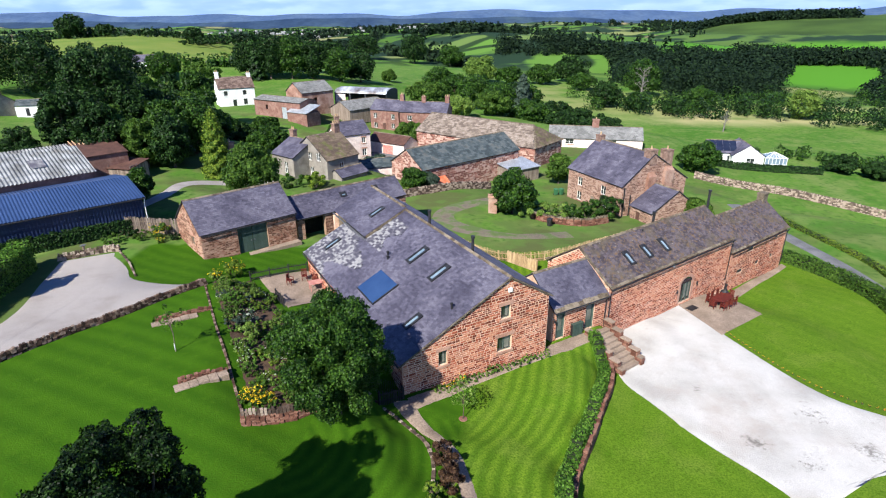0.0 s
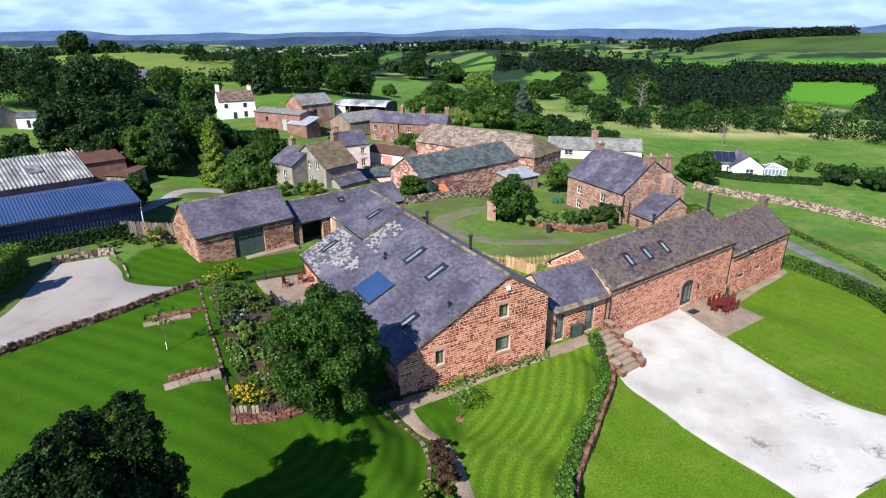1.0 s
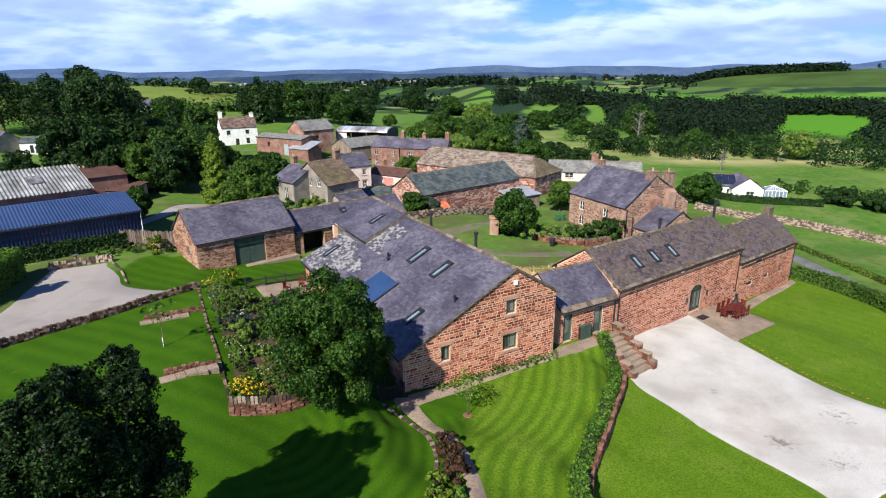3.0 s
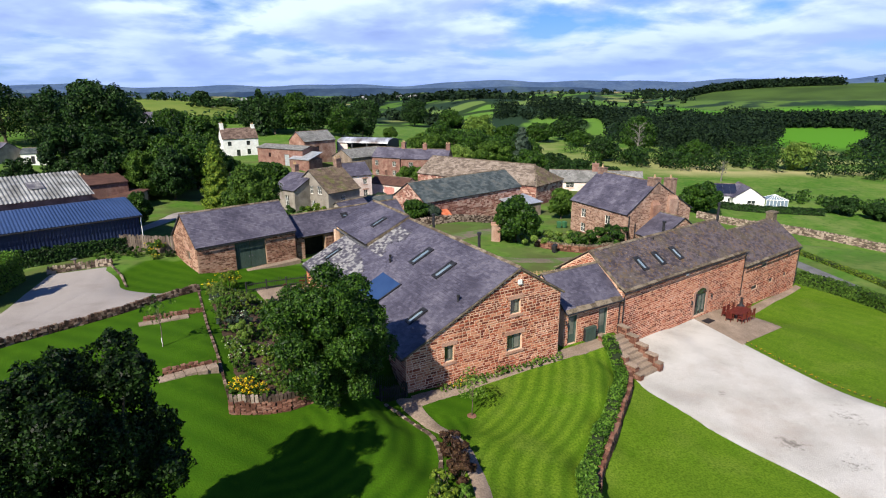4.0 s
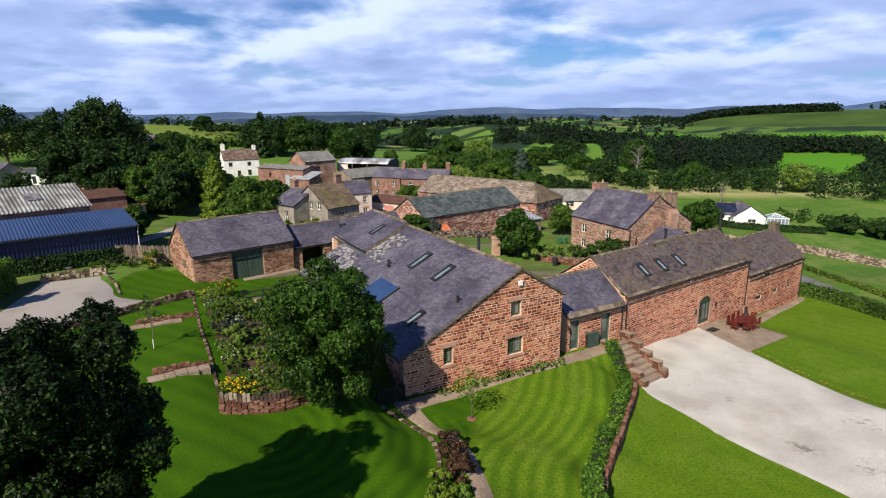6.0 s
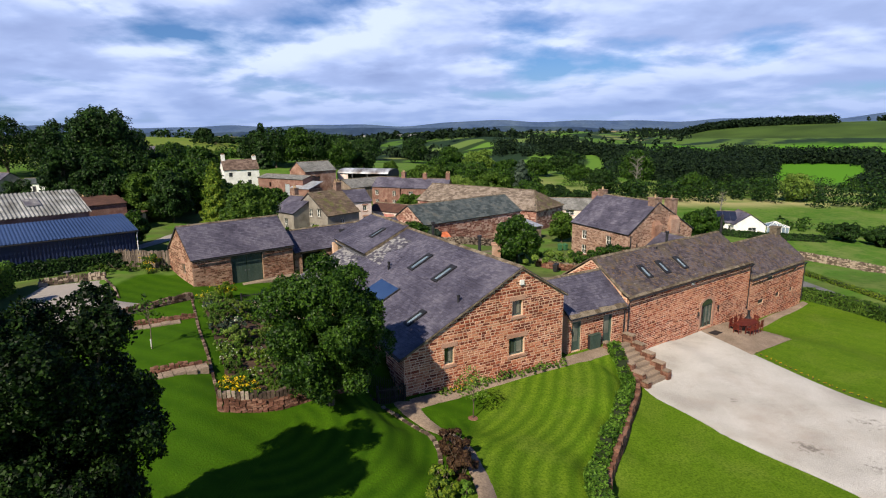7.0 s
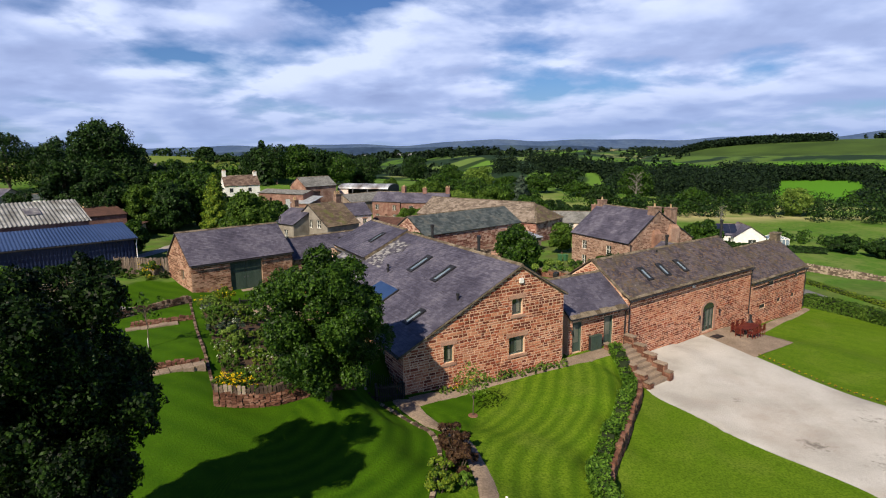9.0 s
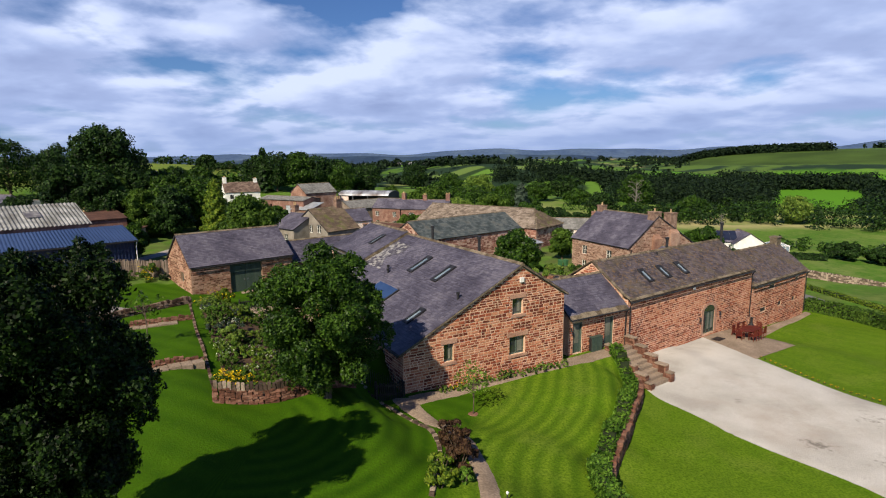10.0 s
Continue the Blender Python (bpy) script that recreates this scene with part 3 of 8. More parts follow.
# ---- ground ----
def grow(lo, hi, step, far_lo, far_hi, k=1.16):
    mid = list(np.arange(lo, hi + step / 2, step))
    up, d = [], step
    while (up or [hi])[-1] < far_hi:
        d *= k
        up.append((up or [hi])[-1] + d)
    down, d = [], step
    while (down or [lo])[-1] > far_lo:
        d *= k
        down.append((down or [lo])[-1] - d)
    return np.array(down[::-1] + mid + up)


gx, gy = grow(-48, 48, 0.6, -6000, 6000, 1.09), grow(10, 92, 0.6, -2500, 4900, 1.055)
GX, GY = np.meshgrid(gx, gy)
GZ = height(GX, GY)
nx, ny = len(gx), len(gy)
gv = np.stack([GX.ravel(), GY.ravel(), GZ.ravel()], 1)
ii = (np.arange(ny - 1)[:, None] * nx + np.arange(nx - 1)).ravel()
gf = np.stack([ii, ii + 1, ii + nx + 1, ii + nx], 1)
me = bpy.data.meshes.new("ground")
me.from_pydata(gv.tolist(), [], gf.tolist())
me.shade_smooth()
# mowing lines: distance from the curved borders, in metres; mown: 1 on the kept lawns
lawn_mid = 1.8 * (GX - np.interp(GY, [18, 23.5, 25.5, 27, 28.6, 30.4, 32.4, 34.5, 38], [1.9, 1.7, 1.8, 2.0, 2.6, 3.7, 4.7, 5.4, 6.0]))
lawn_path = 1.8 * np.hypot(GX + 10.5, GY - 26.2)
lawn_left = GX * 0.33 + GY * 0.94
lawn_right = GX * 0.72 + GY * 0.70
side = GX + 0.6 - 0.12 * (GY - 27)
mow = np.where(GX > 13, lawn_right, np.where(side > 0, lawn_mid, np.where((GX > -9) & (GY < 31), lawn_path, lawn_left)))
mown = ((GX > -33) & (GX < 38.5) & (GY < 62 + 0.25 * GX) & (GY > -40) & ~((GX < -30) & (GY > 54))).astype(float)
mown = np.where((GX > 14) & (GY < 67), (GX < 40), mown).astype(float)
mow_strength = np.where(GX > 13, 0.16, np.where(GX > 5.2 + 0.42 * (GY - 27), 0.08, np.where(side > 0, 0.75, np.where((GX > -9) & (GY < 31), 0.55, 0.3))))
# 1 on the lawn right of the path, coloured lighter for its angle to the sun
sun_tone = np.clip((side + 0.4) / 0.8, 0, 1)
for key, val in (("mow", mow), ("mown", mown), ("mow_strength", mow_strength), ("sun_tone", sun_tone)):
    at = me.attributes.new(key, "FLOAT", "POINT")
    at.data.foreach_set("value", val.ravel().astype(np.float32))
gm = bpy.data.materials.new("grass")
gm.use_nodes = True
n, l = gm.node_tree.nodes, gm.node_tree.links
b = n["Principled BSDF"]
b.inputs["Roughness"].default_value, b.inputs["Specular IOR Level"].default_value = 0.95, 0.05


def node(kind, **props):
    k = n.new(kind)
    for key, v in props.items():
        k.inputs[key].default_value = v
    return k


def mixc(fac, a, c):
    k = n.new("ShaderNodeMix"); k.data_type = "RGBA"
    for slot, v in ((0, fac), (6, a), (7, c)):
        if isinstance(v, (int, float)):
            k.inputs[slot].default_value = v
        elif isinstance(v, tuple):
            k.inputs[slot].default_value = (*v, 1)
        else:
            l.new(v, k.inputs[slot])
    return k.outputs[2]


def ramp2(src, p0, p1):
    k = n.new("ShaderNodeMapRange"); k.inputs[1].default_value, k.inputs[2].default_value = p0, p1
    l.new(src, k.inputs[0])
    return k.outputs[0]


geo = n.new("ShaderNodeNewGeometry")
pos = geo.outputs["Position"]


def noise_of(scale, detail=5):
    k = node("ShaderNodeTexNoise", Scale=scale, Detail=detail)
    l.new(pos, k.inputs["Vector"])
    return k.outputs["Fac"]


def times(a, c):
    k = n.new("ShaderNodeMath"); k.operation = "MULTIPLY"
    l.new(a, k.inputs[0]); l.new(c, k.inputs[1])
    return k.outputs[0]


am = n.new("ShaderNodeAttribute"); am.attribute_name = "mow"
ad = n.new("ShaderNodeAttribute"); ad.attribute_name = "mown"
sine = n.new("ShaderNodeMath"); sine.operation = "SINE"
sc = n.new("ShaderNodeMath"); sc.operation = "MULTIPLY"; sc.inputs[1].default_value = 2 * math.pi / 1.5
wob = n.new("ShaderNodeMath"); wob.operation = "MULTIPLY_ADD"; wob.inputs[1].default_value = 0.22
l.new(noise_of(0.35, 3), wob.inputs[0]); l.new(am.outputs["Fac"], wob.inputs[2])
l.new(wob.outputs[0], sc.inputs[0]); l.new(sc.outputs[0], sine.inputs[0])
amp = n.new("ShaderNodeAttribute"); amp.attribute_name = "mow_strength"
faint = n.new("ShaderNodeMath"); faint.operation = "MULTIPLY"
l.new(sine.outputs[0], faint.inputs[0]); l.new(amp.outputs["Fac"], faint.inputs[1])
stripe = ramp2(faint.outputs[0], -0.9, 0.9)
lawn = mixc(stripe, (0.012, 0.049, 0.002), (0.054, 0.136, 0.005))
at_ = n.new("ShaderNodeAttribute"); at_.attribute_name = "sun_tone"
# the sunnier look of that lawn is mixed into the grass colour
lawn = mixc(at_.outputs["Fac"], lawn, mixc(stripe, (0.068, 0.138, 0.009), (0.142, 0.230, 0.016)))
lawn = mixc(ramp2(noise_of(0.6), 0.52, 0.95), lawn, (0.058, 0.137, 0.005))
lawn = mixc(times(at_.outputs["Fac"], ramp2(noise_of(0.4, 7), 0.5, 0.8)), lawn, (0.15, 0.21, 0.028))
lawn = mixc(ramp2(noise_of(2.0, 6), 0.56, 0.95), lawn, (0.066, 0.147, 0.006))
lawn = mixc(ramp2(noise_of(9, 6), 0.35, 0.8), lawn, (0.034, 0.079, 0.004))
field = mixc(ramp2(noise_of(0.05), 0.35, 0.65), (0.052, 0.135, 0.016), (0.10, 0.185, 0.030))
field = mixc(ramp2(noise_of(0.14, 7), 0.5, 0.68), field, (0.135, 0.19, 0.052))
field = mixc(ramp2(noise_of(1.1, 7), 0.52, 0.7), field, (0.045, 0.105, 0.016))
field = mixc(ramp2(noise_of(0.5, 6), 0.5, 0.8), field, (0.14, 0.19, 0.05))
# far fields: a patchwork with hedge lines
warp = node("ShaderNodeTexNoise", Scale=0.006, Detail=2.0)
l.new(pos, warp.inputs["Vector"])
wv = n.new("ShaderNodeVectorMath"); wv.operation = "MULTIPLY_ADD"; wv.inputs[1].default_value = (90, 90, 0)
l.new(warp.outputs["Color"], wv.inputs[0]); l.new(pos, wv.inputs[2])
flatv = n.new("ShaderNodeVectorMath"); flatv.operation = "MULTIPLY"; flatv.inputs[1].default_value = (1, 1, 0)
l.new(wv.outputs[0], flatv.inputs[0])
cells = node("ShaderNodeTexVoronoi", Scale=0.0062)
edge = node("ShaderNodeTexVoronoi", Scale=0.0062); edge.feature = "DISTANCE_TO_EDGE"
l.new(flatv.outputs[0], cells.inputs["Vector"]); l.new(flatv.outputs[0], edge.inputs["Vector"])
hue = n.new("ShaderNodeSeparateColor"); l.new(cells.outputs["Color"], hue.inputs[0])
patch = n.new("ShaderNodeValToRGB")
pe = patch.color_ramp.elements
pe[0].position, pe[0].color = 0.0, (0.075, 0.17, 0.022, 1)
pe[1].position, pe[1].color = 1.0, (0.26, 0.22, 0.11, 1)
for p_, c_ in ((0.35, (0.10, 0.20, 0.035)), (0.6, (0.055, 0.115, 0.022)), (0.8, (0.14, 0.20, 0.06))):
    k = pe.new(p_); k.color = (*c_, 1)
l.new(hue.outputs[0], patch.inputs[0])
quilt = mixc(ramp2(edge.outputs["Distance"], 0.05, 0.028), patch.outputs[0], (0.022, 0.045, 0.016))
# dark woodland patches, their bluish tint standing in for distance haze
quilt = mixc(ramp2(noise_of(0.011, 6), 0.48, 0.54), quilt, (0.018, 0.038, 0.022))
dist = n.new("ShaderNodeVectorMath"); dist.operation = "LENGTH"; l.new(pos, dist.inputs[0])
nearfar = ramp2(dist.outputs["Value"], 480, 640)
land = mixc(nearfar, field, quilt)
xyz = n.new("ShaderNodeSeparateXYZ"); l.new(pos, xyz.inputs[0])


def spot_of(place, r0, r1):
    k = n.new("ShaderNodeVectorMath"); k.operation = "DISTANCE"; k.inputs[1].default_value = place
    l.new(pos, k.inputs[0])
    return ramp2(k.outputs["Value"], r1, r0)


band = times(times(ramp2(xyz.outputs["Y"], 208, 226), ramp2(xyz.outputs["Y"], 272, 250)), ramp2(xyz.outputs["X"], 35, 75))
land = mixc(times(band, ramp2(noise_of(0.028, 7), 0.40, 0.56)), land, (0.35, 0.32, 0.155))
land = mixc(times(spot_of((170, 165, -13), 25, 60), ramp2(noise_of(0.05), 0.48, 0.6)), land, (0.22, 0.23, 0.085))
land = mixc(times(spot_of((45, 285, -13), 30, 60), ramp2(noise_of(0.06), 0.36, 0.55)), land, (0.19, 0.22, 0.075))
land = mixc(spot_of((-260, 345, 6), 120, 170), land, mixc(ramp2(noise_of(0.04), 0.35, 0.65), (0.115, 0.175, 0.032), (0.16, 0.20, 0.045)))
land = mixc(spot_of((760, 1290, 10), 330, 470), land, mixc(ramp2(noise_of(0.008), 0.4, 0.6), (0.036, 0.064, 0.018), (0.060, 0.105, 0.025)))
land = mixc(spot_of((385, 700, -32), 165, 195), land, (0.070, 0.20, 0.018))
land = mixc(times(spot_of((-25, 105, -3), 55, 95), ramp2(noise_of(0.16, 6), 0.42, 0.6)), land, (0.085, 0.105, 0.035))
land = mixc(times(spot_of((2, 74, -2), 12, 34), ramp2(noise_of(0.4, 6), 0.48, 0.62)), land, (0.090, 0.14, 0.035))
whole = mixc(ad.outputs["Fac"], land, lawn)
l.new(whole, b.inputs["Base Color"])
bp = node("ShaderNodeBump", Strength=0.5, Distance=0.06)
l.new(noise_of(12, 6), bp.inputs["Height"]); l.new(bp.outputs[0], b.inputs["Normal"])
me.materials.append(gm)
ground = tagged(new("ground", me), "mown striped green lawns running into rolling fields", "ground", kind="structure")


def ribbon(name, left, right, material, lift=0.03, across=8, step=0.7, label="", category="", kind="structure"):
    """A sheet draped on the ground between two edge lines."""
    def even(line, count):
        p = np.array(line, float)
        d = np.r_[0, np.cumsum(np.hypot(*np.diff(p, axis=0).T))]
        s = np.linspace(0, d[-1], count)
        return np.stack([np.interp(s, d, p[:, 0]), np.interp(s, d, p[:, 1])], 1)
    size = max(np.hypot(*np.diff(np.array(e, float), axis=0).T).sum() for e in (left, right))
    count = max(3, int(size / step))
    a, c = even(left, count), even(right, count)
    t = np.linspace(0, 1, across)[None, :, None]
    g = a[:, None] * (1 - t) + c[:, None] * t
    z = height(g[..., 0], g[..., 1]) + lift
    z[:, 0] -= lift + 0.05
    z[:, -1] -= lift + 0.05
    v = np.concatenate([g, z[..., None]], 2).reshape(-1, 3)
    k = (np.arange(count - 1)[:, None] * across + np.arange(across - 1)).ravel()
    f = np.stack([k, k + across, k + across + 1, k + 1], 1)
    ob = part(name, (v.tolist(), f.tolist()), material)
    ob.data.shade_smooth()
    return tagged(ob, label, category, kind=kind)


def smooth(line, n=6):
    """A smooth curve through the given points."""
    p = [np.array(q, float) for q in line]
    p = [2 * p[0] - p[1]] + p + [2 * p[-1] - p[-2]]
    out = []
    for a, b_, c, d in zip(p, p[1:], p[2:], p[3:]):
        for i in range(n):
            t = i / n
            out.append(tuple(0.5 * (2 * b_ + (c - a) * t + (2 * a - 5 * b_ + 4 * c - d) * t ** 2 + (3 * b_ - a - 3 * c + d) * t ** 3)))
    return out + [tuple(p[-2])]


ribbon("driveway", smooth([(11.2, 44.95), (10.7, 39.2), (12.3, 36.0), (14.7, 32.4), (16.5, 30.1), (17.7, 28.3), (18.2, 27.2), (19.4, 27.4), (20.2, 28.7), (21.8, 29.5), (24.5, 30.5), (34, 32.2)]),
       smooth([(19.2, 51.6), (21.5, 46.6), (23.8, 41.9), (25.9, 38.2), (28.4, 36.5), (34, 34), (46, 31)]), "gravel", across=26, label="pale limestone gravel drive with darker worn patches", category="driveway")
ribbon("turning_area", smooth([(-24.0, 44.6), (-25.8, 45.2), (-30.4, 46.2), (-32.4, 48.6), (-35.2, 51.2)]), smooth([(-22.9, 43.6), (-25.6, 39.5), (-28.4, 35.5), (-30.6, 31.0), (-31.8, 26)]) , "gravel_pink", across=18, label="pale gravel turning area beside a dry-stone wall", category="driveway")
ribbon("turning_area", smooth([(-35.2, 51.2), (-32, 45), (-31.6, 35), (-31.8, 26)]), smooth([(-39.5, 48.4), (-37.8, 43.8), (-35.1, 37.0), (-35, 26)]), "gravel_pink", across=10, lift=0.045, label="pale gravel turning area beside a hedge", category="driveway")
ribbon("footpath", smooth([(10.4, 44.1), (5.8, 40.8), (2.2, 37.6), (-0.6, 35.7), (-3.0, 33.9), (-4.2, 33.0)]), smooth([(9.2, 41.4), (6.3, 39.1), (2.5, 36.4), (-0.2, 34.3), (-2.4, 32.2), (-3.6, 31.2)]), "flag", 0.04, 5, label="buff stone-flag footpath along the barn wall", category="path")
ribbon("footpath", smooth([(-5.2, 32.2), (-4.4, 31.0), (-3.1, 29.6), (-1.5, 28.0), (-0.9, 26.6), (-0.3, 24.5), (0.0, 22)]), smooth([(-3.4, 32.6), (-3.0, 31.4), (-2.0, 29.9), (-0.5, 28.1), (0.2, 26.4), (0.75, 24.5), (1.0, 22)]), "flag", 0.05, 5, label="buff stone garden path curving across the lawn", category="path")
ribbon("patio_east", [(18.2, 51.3), (20.4, 45.7)], [(25.3, 56.9), (27.0, 51.6)], "flag", 0.05, 10, label="buff flagged patio beside the barn", category="patio")
ribbon("patio_strip", [(24.8, 56.2), (34.9, 65.6)], [(26.0, 55.1), (35.2, 64.4)], "flag", 0.06, 4, label="narrow buff flagged strip along the barn", category="path")
ribbon("patio_west", [(-20.4, 48.6), (-15.3, 42.0)], [(-16.0, 51.0), (-11.6, 45.0)], "flag", 0.06, 10, label="reddish flagged patio beside the barn", category="patio")
ribbon("road", smooth([(44.5, 40), (42.8, 57), (42.6, 68), (40.9, 77), (38, 90)]), smooth([(48, 40), (46, 57), (45.2, 68), (43.4, 78), (41, 91)]), "asphalt", 0.05, 6, label="narrow grey asphalt lane", category="road")
ribbon("track", smooth([(1.0, 86), (-5.6, 80), (-6.8, 74), (-3.0, 69), (4, 67.4), (12, 70)]), smooth([(3.6, 84), (-2.2, 78.5), (-3.2, 75), (-0.4, 72), (4.5, 70.2), (11, 73)]), "track", 0.05, 6, label="worn earth farm track through grass", category="track")
ribbon("lane", smooth([(-44.6, 60), (-43.4, 66), (-43.0, 72), (-43.6, 78), (-40.4, 84), (-33, 89)]), smooth([(-42.2, 60), (-41.2, 65.5), (-40.6, 71), (-41.2, 77), (-38.6, 81.8), (-32, 86.6)]), "gravel_pink", 0.05, 6, label="pale gravel lane between trees", category="lane")
ribbon("yard", [(-24, 100), (-26, 128)], [(-11, 92), (-14, 126)], "asphalt", 0.06, 8, label="grey concrete farm yard", category="yard")


# ---- buildings ----
slate_pieces = []


def sides(L, D):
    return {"front": pose(0, 0, 0), "west": pose(0, D, 0, 0, 0, -90), "east": pose(L, 0, 0, 0, 0, 90), "back": pose(L, D, 0, 0, 0, 180)}


def building(name, label, category, O, turn, base, L, D, eave, ridge, ridge_d=None, eave_back=None, wall="mortar", stone=None, roof="slate", holes=(), stoned=("front", "west", "east"),
             gauge=0.21, slate=0.3, over=0.18, verge=0.12, course=(0.13, 0.22), width=(0.2, 0.52), seed=1, foot=1.5, thick=0.5, deck="dark"):
    """A gabled building; heights over base. holes: side -> [(s0, s1, z0, z1)]."""
    rng = random.Random(seed)
    ridge_d = ridge_d or D / 2
    eave_back = eave if eave_back is None else eave_back
    ob = thing(name, label, category, pose(*O, base, 0, 0, turn))
    holes = dict(holes)
    tops = {"front": [(0, eave), (L, eave)], "back": [(0, eave_back), (L, eave_back)],
            "west": [(0, eave_back), (D - ridge_d, ridge), (D, eave)], "east": [(0, eave), (ridge_d, ridge), (D, eave_back)]}
    for key, m in sides(L, D).items():
        prof = tops[key]
        if key in ("west", "east"):
            prof = [(thick if s == 0 else s - thick if s == D else s, top_at(prof, thick if s == 0 else D - thick if s == D else s)) for s, z in prof]
        w = part("wall", wall_mesh(prof, -foot, holes.get(key, ()), thick), wall, ob)
        w.matrix_basis = m
        if stone and key in stoned:
            sl = stone_list(tops[key], -foot * 0.6, holes.get(key, ()), rng, course, width)
            k = part("stonework", stones_mesh(sl, rng), stone, w, kind="stuff")
    for front in (True, False):
        e, d0, dirn = (eave, 0, 1) if front else (eave_back, D, -1)
        run_h = ridge_d if front else D - ridge_d
        slope = (ridge - e) / run_h
        e0 = Vector((-verge, d0 - dirn * over, e - over * slope + 0.10))
        e1 = Vector((L + verge, d0 - dirn * over, e - over * slope + 0.10))
        r0, r1 = Vector((-verge, ridge_d, ridge + 0.10)), Vector((L + verge, ridge_d, ridge + 0.10))
        q = (e0, e1, r1, r0) if front else (e1, e0, r0, r1)
        rf = part("roof", slab(*q, 0.1), deck, ob)
        up = r0 - e0
        part("slating", slates(e0, (1, 0, 0), up, L + 2 * verge, up.length, gauge, slate, rng), roof, rf, kind="stuff")
    rt = Stack()
    s = -verge
    while s < L + verge:
        t = min(s + 0.5, L + verge)
        z = ridge + 0.10
        rt.add([(s, ridge_d - 0.16, z - 0.04), (t - 0.01, ridge_d - 0.16, z - 0.04), (t - 0.01, ridge_d, z + 0.09), (s, ridge_d, z + 0.09), (s, ridge_d + 0.16, z - 0.04), (t - 0.01, ridge_d + 0.16, z - 0.04)], [(0, 1, 2, 3), (3, 2, 5, 4), (0, 3, 4), (1, 5, 2)])
        s = t
    part("ridge_capping", rt.done(), "coping", ob, kind="stuff")
    return ob


def eave_slabs(ob, L, over, e, ridge, ridge_d, seed=1, depth=0.5):
    """The course of heavy stone slates along the front eave."""
    rng = random.Random(seed)
    slope = (ridge - e) / ridge_d
    u = Vector((0, 1, slope)).normalized()
    nn = Vector((0, -slope, 1)).normalized()
    o = Vector((0, -over - 0.05, e - (over + 0.05) * slope + 0.135))
    st = Stack()
    s = 0.0
    while s < L:
        t = min(L, s + rng.uniform(0.45, 0.85))
        d, h = depth * rng.uniform(0.85, 1.1), rng.uniform(0.025, 0.045)
        q = [o + Vector((a, 0, 0)) + u * r for a, r in ((s + 0.01, 0), (t - 0.01, 0), (t - 0.01, d), (s + 0.01, d))]
        st.hexa(q + [p + nn * h for p in q])
        s = t
    part("eave_course", st.done(), "coping", ob, "mossy stone slates along the eave", kind="stuff")


def gutter(ob, L, eave, over=0.24, drop=(), foot=0.0, s0=0.0):
    st = Stack().tube([(s0, -over, eave - 0.10), (L, -over, eave - 0.12)], [0.06, 0.06], 8)
    g = part("gutter", st.done(), "dark", ob)
    for s in drop:
        part("downpipe", Stack().tube([(s, -over, eave - 0.12), (s, -0.14, eave - 0.42), (s, -0.12, foot)], [0.045, 0.045, 0.045], 8).done(), "dark", ob)


def chimney(ob, s, d, z0, z1, w=0.7, l=0.9, mat="stone_dark", pots=2, pot_mat="pale_wood"):
    st = Stack().box(s - l / 2, s + l / 2, d - w / 2, d + w / 2, z0, z1 - 0.14).box(s - l / 2 - 0.07, s + l / 2 + 0.07, d - w / 2 - 0.07, d + w / 2 + 0.07, z1 - 0.14, z1)
    c = part("chimney", st.done(), mat, ob)
    for i in range(pots):
        x = s + (i - (pots - 1) / 2) * 0.42
        part("pot", Stack().tube([(x, d, z1), (x, d, z1 + 0.1), (x, d, z1 + 0.4), (x, d, z1 + 0.45)], [0.15, 0.12, 0.11, 0.14], 8).done(), pot_mat, c)


def skylight(ob, along, up, corner, s0, s1, r0, r1):
    """A roof window between s and r on a slope that starts at corner."""
    along, up = Vector(along).normalized(), Vector(up).normalized()
    n_ = along.cross(up)
    n_ = n_ if n_.z > 0 else -n_
    P = lambda s, r, h: Vector(corner) + along * s + up * r + n_ * h
    st = Stack()
    w = min(0.19, (s1 - s0) * 0.26)
    for a, b_, c, d in ((s0, s1, r0, r0 + w), (s0, s1, r1 - w * 1.6, r1), (s0, s0 + w, r0 + w, r1 - w * 1.6), (s1 - w, s1, r0 + w, r1 - w * 1.6)):
        st.hexa([P(a, c, 0), P(b_, c, 0), P(b_, d, 0), P(a, d, 0), P(a, c, 0.14), P(b_, c, 0.14), P(b_, d, 0.14), P(a, d, 0.14)])
    k = part("skylight", st.done(), "dark", ob, "dark framed roof window")
    a, b_, c, d = s0 + w, s1 - w, r0 + w, r1 - w * 1.6
    part("pane", Stack().hexa([P(a, c, 0.06), P(b_, c, 0.06), P(b_, d, 0.06), P(a, d, 0.06), P(a, c, 0.085), P(b_, c, 0.085), P(b_, d, 0.085), P(a, d, 0.085)]).done(), "sky_tint_glass", k)


# the sky's reflection is put into the pane colour as a blue-grey
M["sky_tint_glass"] = surface("sky_tint_glass", [(0.13, 0.18, 0.23), (0.22, 0.29, 0.35)], 0.4, 3, 0.06, bump=0, fine_mix=0.1, spec=0.8)

# main barn: long western slope, short eastern slope
BB = 0.0
barn = thing("barn", "converted red sandstone barn with a long slate roof", "barn", pose(-4.4, 33.0, BB, 0, 0, 33.5))
rng = random.Random(11)
BL, BW, BR = 24.4, 11.65, 8.15
BE, BEE, BZ = 2.62, 4.62, 6.78
bar_front = [(0, BE), (BR, BZ), (BW, BEE)]
bar_open = [(7.5, 8.3, 3.72, 4.75), (7.3, 8.5, 1.12, 2.3), (2.62, 3.28, 1.56, 2.66)]
